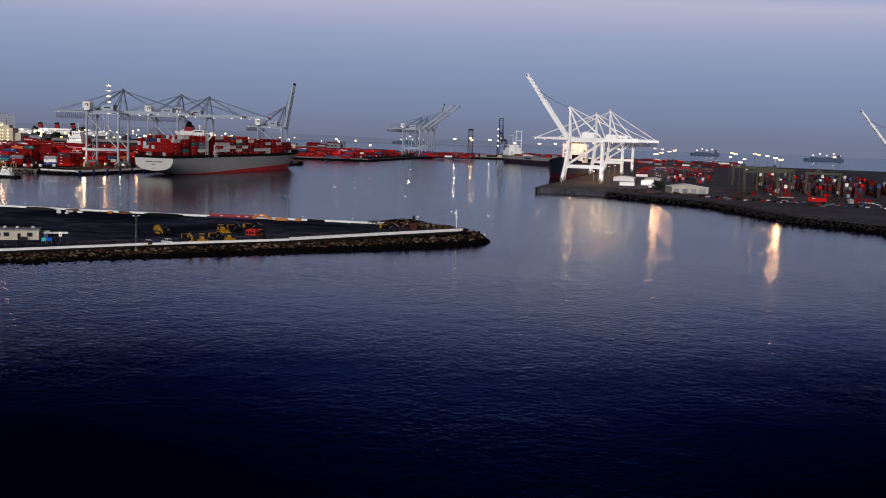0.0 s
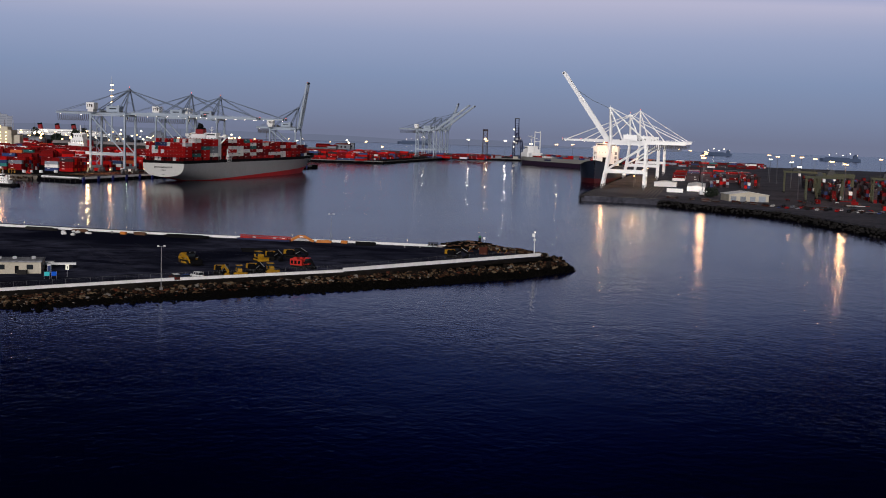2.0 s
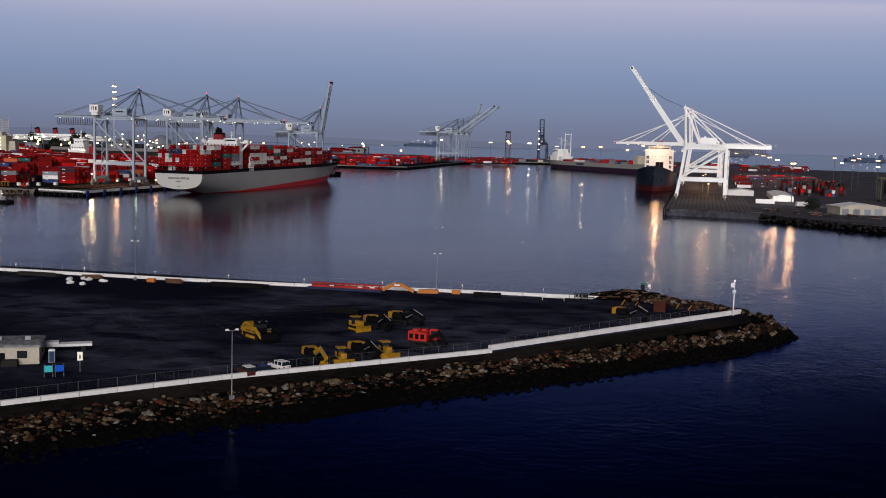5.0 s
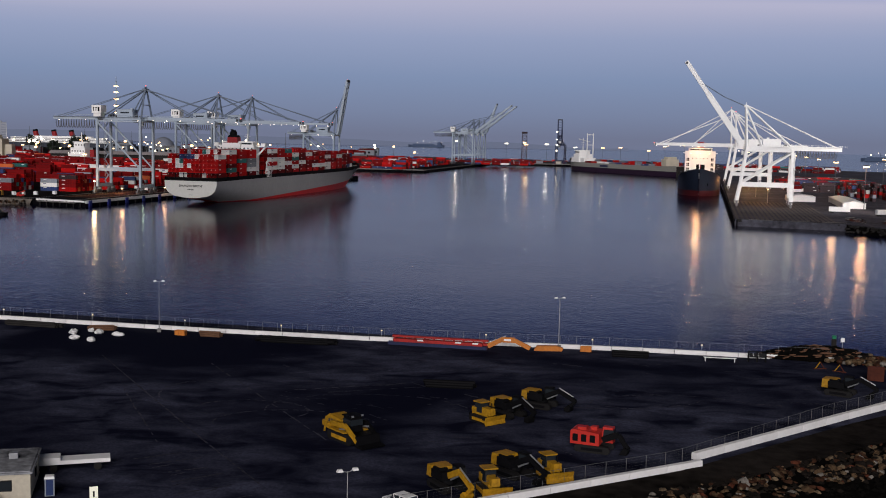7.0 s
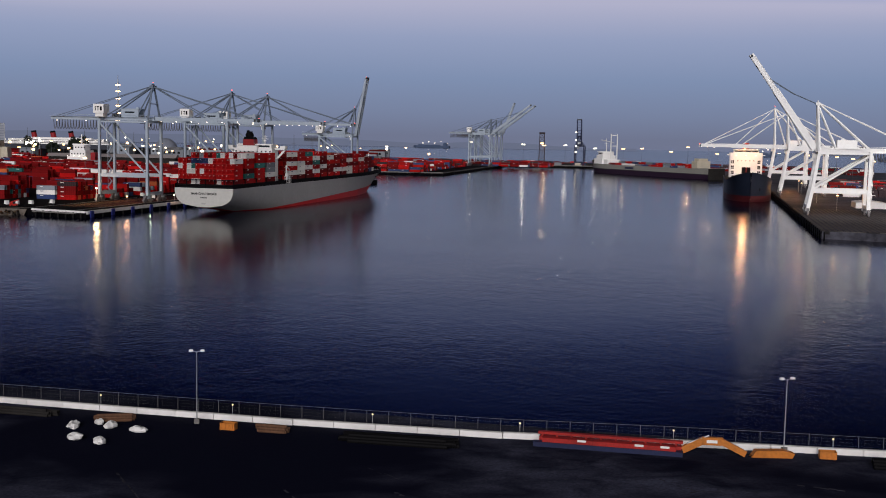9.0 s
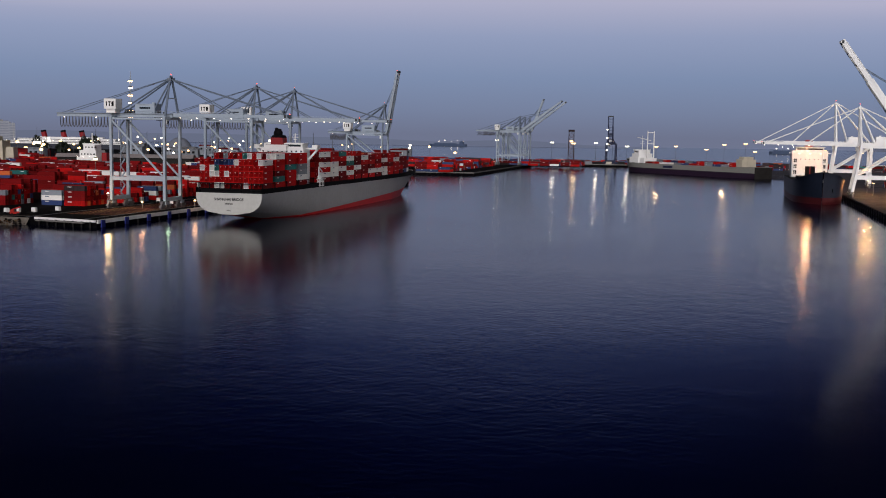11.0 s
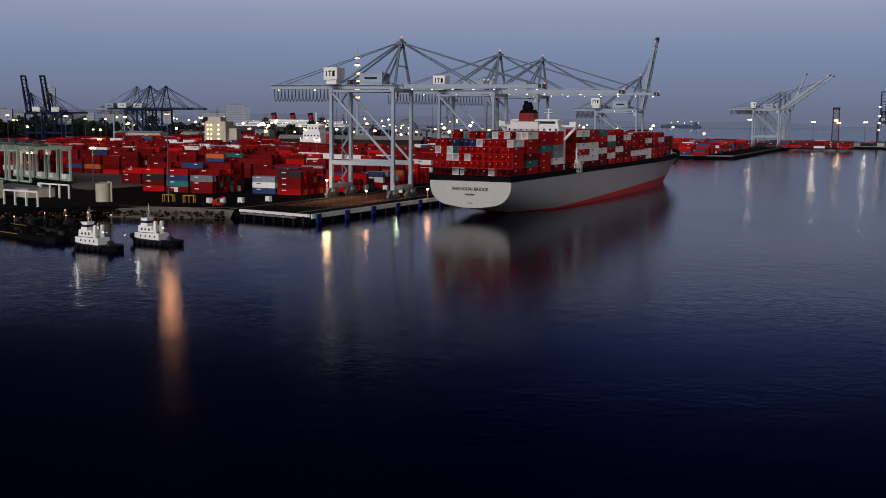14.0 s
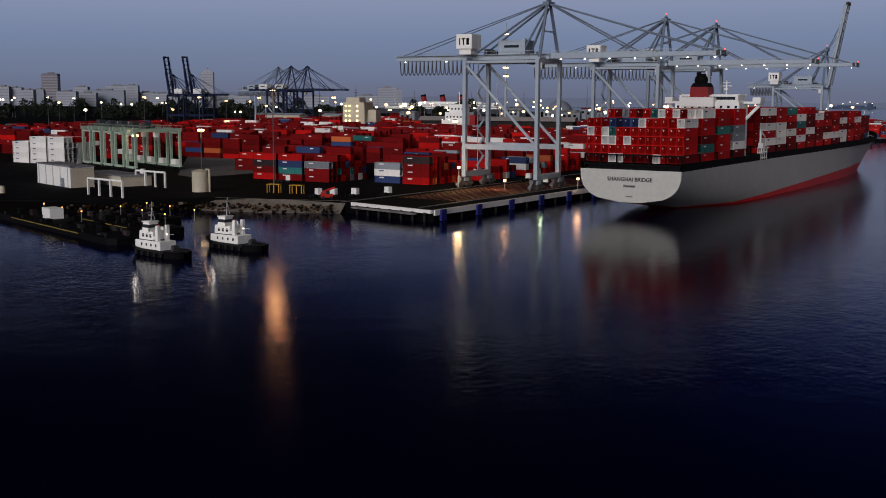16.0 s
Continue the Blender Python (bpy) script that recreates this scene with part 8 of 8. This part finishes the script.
def west_distance():
    rng = random.Random(88)
    # dark navy cranes
    for x, y, up in ((-975, 1570, 80), (-952, 1572, 80)):
        quay_crane(CRANEBLUE, pose(x, y, G, rz=172), "quay_crane", "dark navy quay crane with an upright boom", raised=up, zb=33, apex=54, tie=12, out=41, back=26, gauge=24, sign_box=False, lamps=False, group="navy cranes across the yard")
    for x, y in ((-826, 1570), (-811, 1577), (-860, 1600)):
        quay_crane(CRANEBLUE if x > -850 else CRANEGREY, pose(x, y, G, rz=-HEAD), "quay_crane", "dark quay crane with a lowered boom and white machinery house" if x > -850 else "grey quay crane with a lowered boom", zb=38, apex=62, tie=13, out=48, back=30, gauge=26, sign_box=False, lamps=False, house_at=-1.4, group="navy cranes across the yard")
    # band of dark trees
    spots = []
    for i in range(150):
        f = rng.random()
        spots.append((-1500 + 640 * f + rng.uniform(-20, 20), 1800 + 300 * f + rng.uniform(-60, 60), rng.uniform(14, 30), rng.uniform(16, 26)))
    trees("tree", spots[:70], 9)
    for i in range(60):
        f = rng.random()
        x, y = -1650 + 900 * f, 1900 + 420 * f + rng.uniform(-80, 80)
        high = rng.uniform(16, 30)
        if i < 26:
            t = thing("street_lamp", pose(x, y - 150, G), "lit street lamp far across the yard", "street lamp", "street lamps in the distance")
            part("pole", Shape().tube((0, 0, 0), (0, 0, high), 0.3, 6), STEEL, t)
            part("lamp", Shape().ball(0, 0, high, 1.5), rng.choice([WARM, WHITELAMP]), t, "glowing lamp")
    # the city: distance haze put into facade and window colours
    win = mat("hazed_office_glass", (0.3, 0.33, 0.4), 0.5, var=0.2, bump=0)
    facs = [CITY, mat("hazed_brown_facade", (0.24, 0.21, 0.23), 0.8, var=0.2, scale=20, bump=0), mat("hazed_pale_facade", (0.42, 0.44, 0.5), 0.8, var=0.2, scale=20, bump=0), mat("hazed_glass_facade", (0.27, 0.32, 0.4), 0.5, var=0.2, scale=20, bump=0)]

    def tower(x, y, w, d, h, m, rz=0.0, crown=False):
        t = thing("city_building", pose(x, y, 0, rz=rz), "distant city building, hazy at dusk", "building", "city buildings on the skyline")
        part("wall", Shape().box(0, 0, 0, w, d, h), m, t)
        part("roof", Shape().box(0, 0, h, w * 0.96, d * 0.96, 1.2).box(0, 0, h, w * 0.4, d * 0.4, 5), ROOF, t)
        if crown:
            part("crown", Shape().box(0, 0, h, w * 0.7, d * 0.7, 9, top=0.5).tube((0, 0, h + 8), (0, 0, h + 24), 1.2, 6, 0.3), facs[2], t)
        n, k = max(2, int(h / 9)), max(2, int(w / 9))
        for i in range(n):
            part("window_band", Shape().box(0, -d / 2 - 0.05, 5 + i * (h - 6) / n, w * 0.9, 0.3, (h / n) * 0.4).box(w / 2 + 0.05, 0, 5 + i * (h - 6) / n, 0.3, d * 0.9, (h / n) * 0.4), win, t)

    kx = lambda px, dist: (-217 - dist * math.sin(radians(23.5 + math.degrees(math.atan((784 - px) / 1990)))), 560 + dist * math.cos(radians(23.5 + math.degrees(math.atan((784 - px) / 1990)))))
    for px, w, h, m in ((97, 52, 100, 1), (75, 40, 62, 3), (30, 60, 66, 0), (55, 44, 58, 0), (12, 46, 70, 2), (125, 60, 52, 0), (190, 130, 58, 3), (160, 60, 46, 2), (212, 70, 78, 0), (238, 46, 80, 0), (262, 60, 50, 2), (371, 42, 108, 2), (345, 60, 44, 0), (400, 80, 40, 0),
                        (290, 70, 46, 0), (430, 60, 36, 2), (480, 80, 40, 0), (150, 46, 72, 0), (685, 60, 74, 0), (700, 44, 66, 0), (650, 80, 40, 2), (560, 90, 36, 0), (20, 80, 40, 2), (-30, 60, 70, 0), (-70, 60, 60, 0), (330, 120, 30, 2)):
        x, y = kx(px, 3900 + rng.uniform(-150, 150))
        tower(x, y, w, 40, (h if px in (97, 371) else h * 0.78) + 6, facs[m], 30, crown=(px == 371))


def harbour_clutter():
    """Lamps, sheds and masts between the yard and the skyline."""
    rng = random.Random(207)
    for i in range(96):
        f = rng.random()
        x, y = -1280 + 1000 * f + rng.uniform(-60, 60), rng.uniform(1480, 2350)
        if y < 1620 and x > -470 or x > -0.45 * (y - 1480) + 40:
            continue
        if i > 50:
            x, y = rng.uniform(-760, -420), rng.uniform(1420, 1900)
        h = rng.uniform(14, 27)
        t = thing("street_lamp", pose(x, y, G), "lit yard lamp far across the terminal", "street lamp", "lamps across the far terminal")
        part("pole", Shape().tube((0, 0, 0), (0, 0, h), 0.22, 6), POLE, t)
        part("lamp", Shape().ball(0, 0, h, rng.choice((1.1, 1.5, 1.9)), 8, 6, 0.75), rng.choice((WARM, WARM, WHITELAMP)), t, "glowing lamp")
    for i in range(46):
        x, y = rng.uniform(-1250, -330), rng.uniform(1500, 2350)
        if y < 1640 and x > -440 or x < -900:
            continue
        w, d, h = rng.uniform(14, 46), rng.uniform(9, 16), rng.uniform(9, 15)
        t = thing("terminal_shed", pose(x, y, G, rz=rng.uniform(-14, 4)), "pale terminal shed beyond the container stacks", "shed", "sheds beyond the stacks")
        m = rng.choice((C_GREY, C_GREY, SHIPWHITE, CREAM, C_MAROON))
        part("wall", Shape().box(0, 0, 0, w, d, h), m, t)
        part("roof", Shape().box(0, 0, h, w + 0.8, d + 0.8, 2.0, topy=0.2), rng.choice((ROOF, C_GREY, C_MAROON)), t)
        for k in range(int(w / 7)):
            part("doorway", Shape().box(-w / 2 + 4 + k * 7, -d / 2 - 0.04, h - 6, 3.6, 0.1, 3.2), BLACK, t)
    for i in range(14):
        x, y = rng.uniform(-1000, -380), rng.uniform(1650, 2300)
        t = thing("radio_mast", pose(x, y, G), "thin steel mast on the terminal", "mast", "masts across the far terminal")
        part("pole", Shape().tube((0, 0, 0), (0, 0, rng.uniform(30, 52)), 0.5, 6, 0.2), POLE, t)
        part("crossarm", Shape().beam((-2.5, 0, 26), (2.5, 0, 26), 0.4), POLE, t)


def east_clutter():
    """Chassis, loose boxes and stores along the east shore."""
    rng = random.Random(311)
    for i in range(60):
        f = rng.random()
        x, y = 138 + 190 * f + rng.uniform(-6, 6), 842 - 240 * f * f - 60 * f + rng.uniform(0, 46)
        if x < 150 and y > 830:
            continue
        rz = rng.choice((-9, 81)) + rng.uniform(-6, 6)
        if i % 3 == 0:
            put_container(pose(x, y, G, rz=rz), pick(rng, {"red": 30, "maroon": 30, "brown": 40, "white": 6, "blue": 8, "grey": 4, "teal": 0, "orange": 2}), "standing on the east shore", "containers on the east shore")
        else:
            t = thing("parked_chassis", pose(x, y, G, rz=rz), "container chassis trailer parked on the east shore", "trailer", "chassis on the east shore")
            part("frame", Shape().box(0, 0.45, 1.0, 11.5, 0.2, 0.4).box(0, -0.45, 1.0, 11.5, 0.2, 0.4).box(5, 0, 1.0, 0.4, 2.2, 0.4).box(-5, 0, 1.0, 0.4, 2.2, 0.4), rng.choice((RUST, C_MAROON, DARKCON, STEEL)), t)
            for sx in (-4.2, -3.0):
                for sy in (-0.9, 0.9):
                    wheel(t, sx, sy, 0.5, 0.4)
    for i in range(26):
        f = rng.random()
        x, y = 70 + 120 * f, 842 - 125 * f + rng.uniform(6, 22)
        if abs(x - 122) < 20 and abs(y - 853) < 14:
            continue
        t = thing("stores_heap", pose(x, y, G, rz=rng.uniform(0, 180)), "heap of rusty pipes and planks on the east shore", "heap", "stores on the east shore")
        for k in range(7):
            part("beam", Shape().beam((rng.uniform(-4, -1), rng.uniform(-1, 1), 0.15 + k * 0.22), (rng.uniform(1, 4), rng.uniform(-1, 1), 0.35 + k * 0.24), 0.35), rng.choice((RUST, DARKCON, C_BROWN, CONCRETE)), t)


west_yard()
harbour_clutter()
east_clutter()
barges()
long_shed()
lit_tower()
lamp_tower()
ocean_liner()
west_distance()


# ---- build ----
big_ship()
load_ship()
west_cranes()
east_cranes()
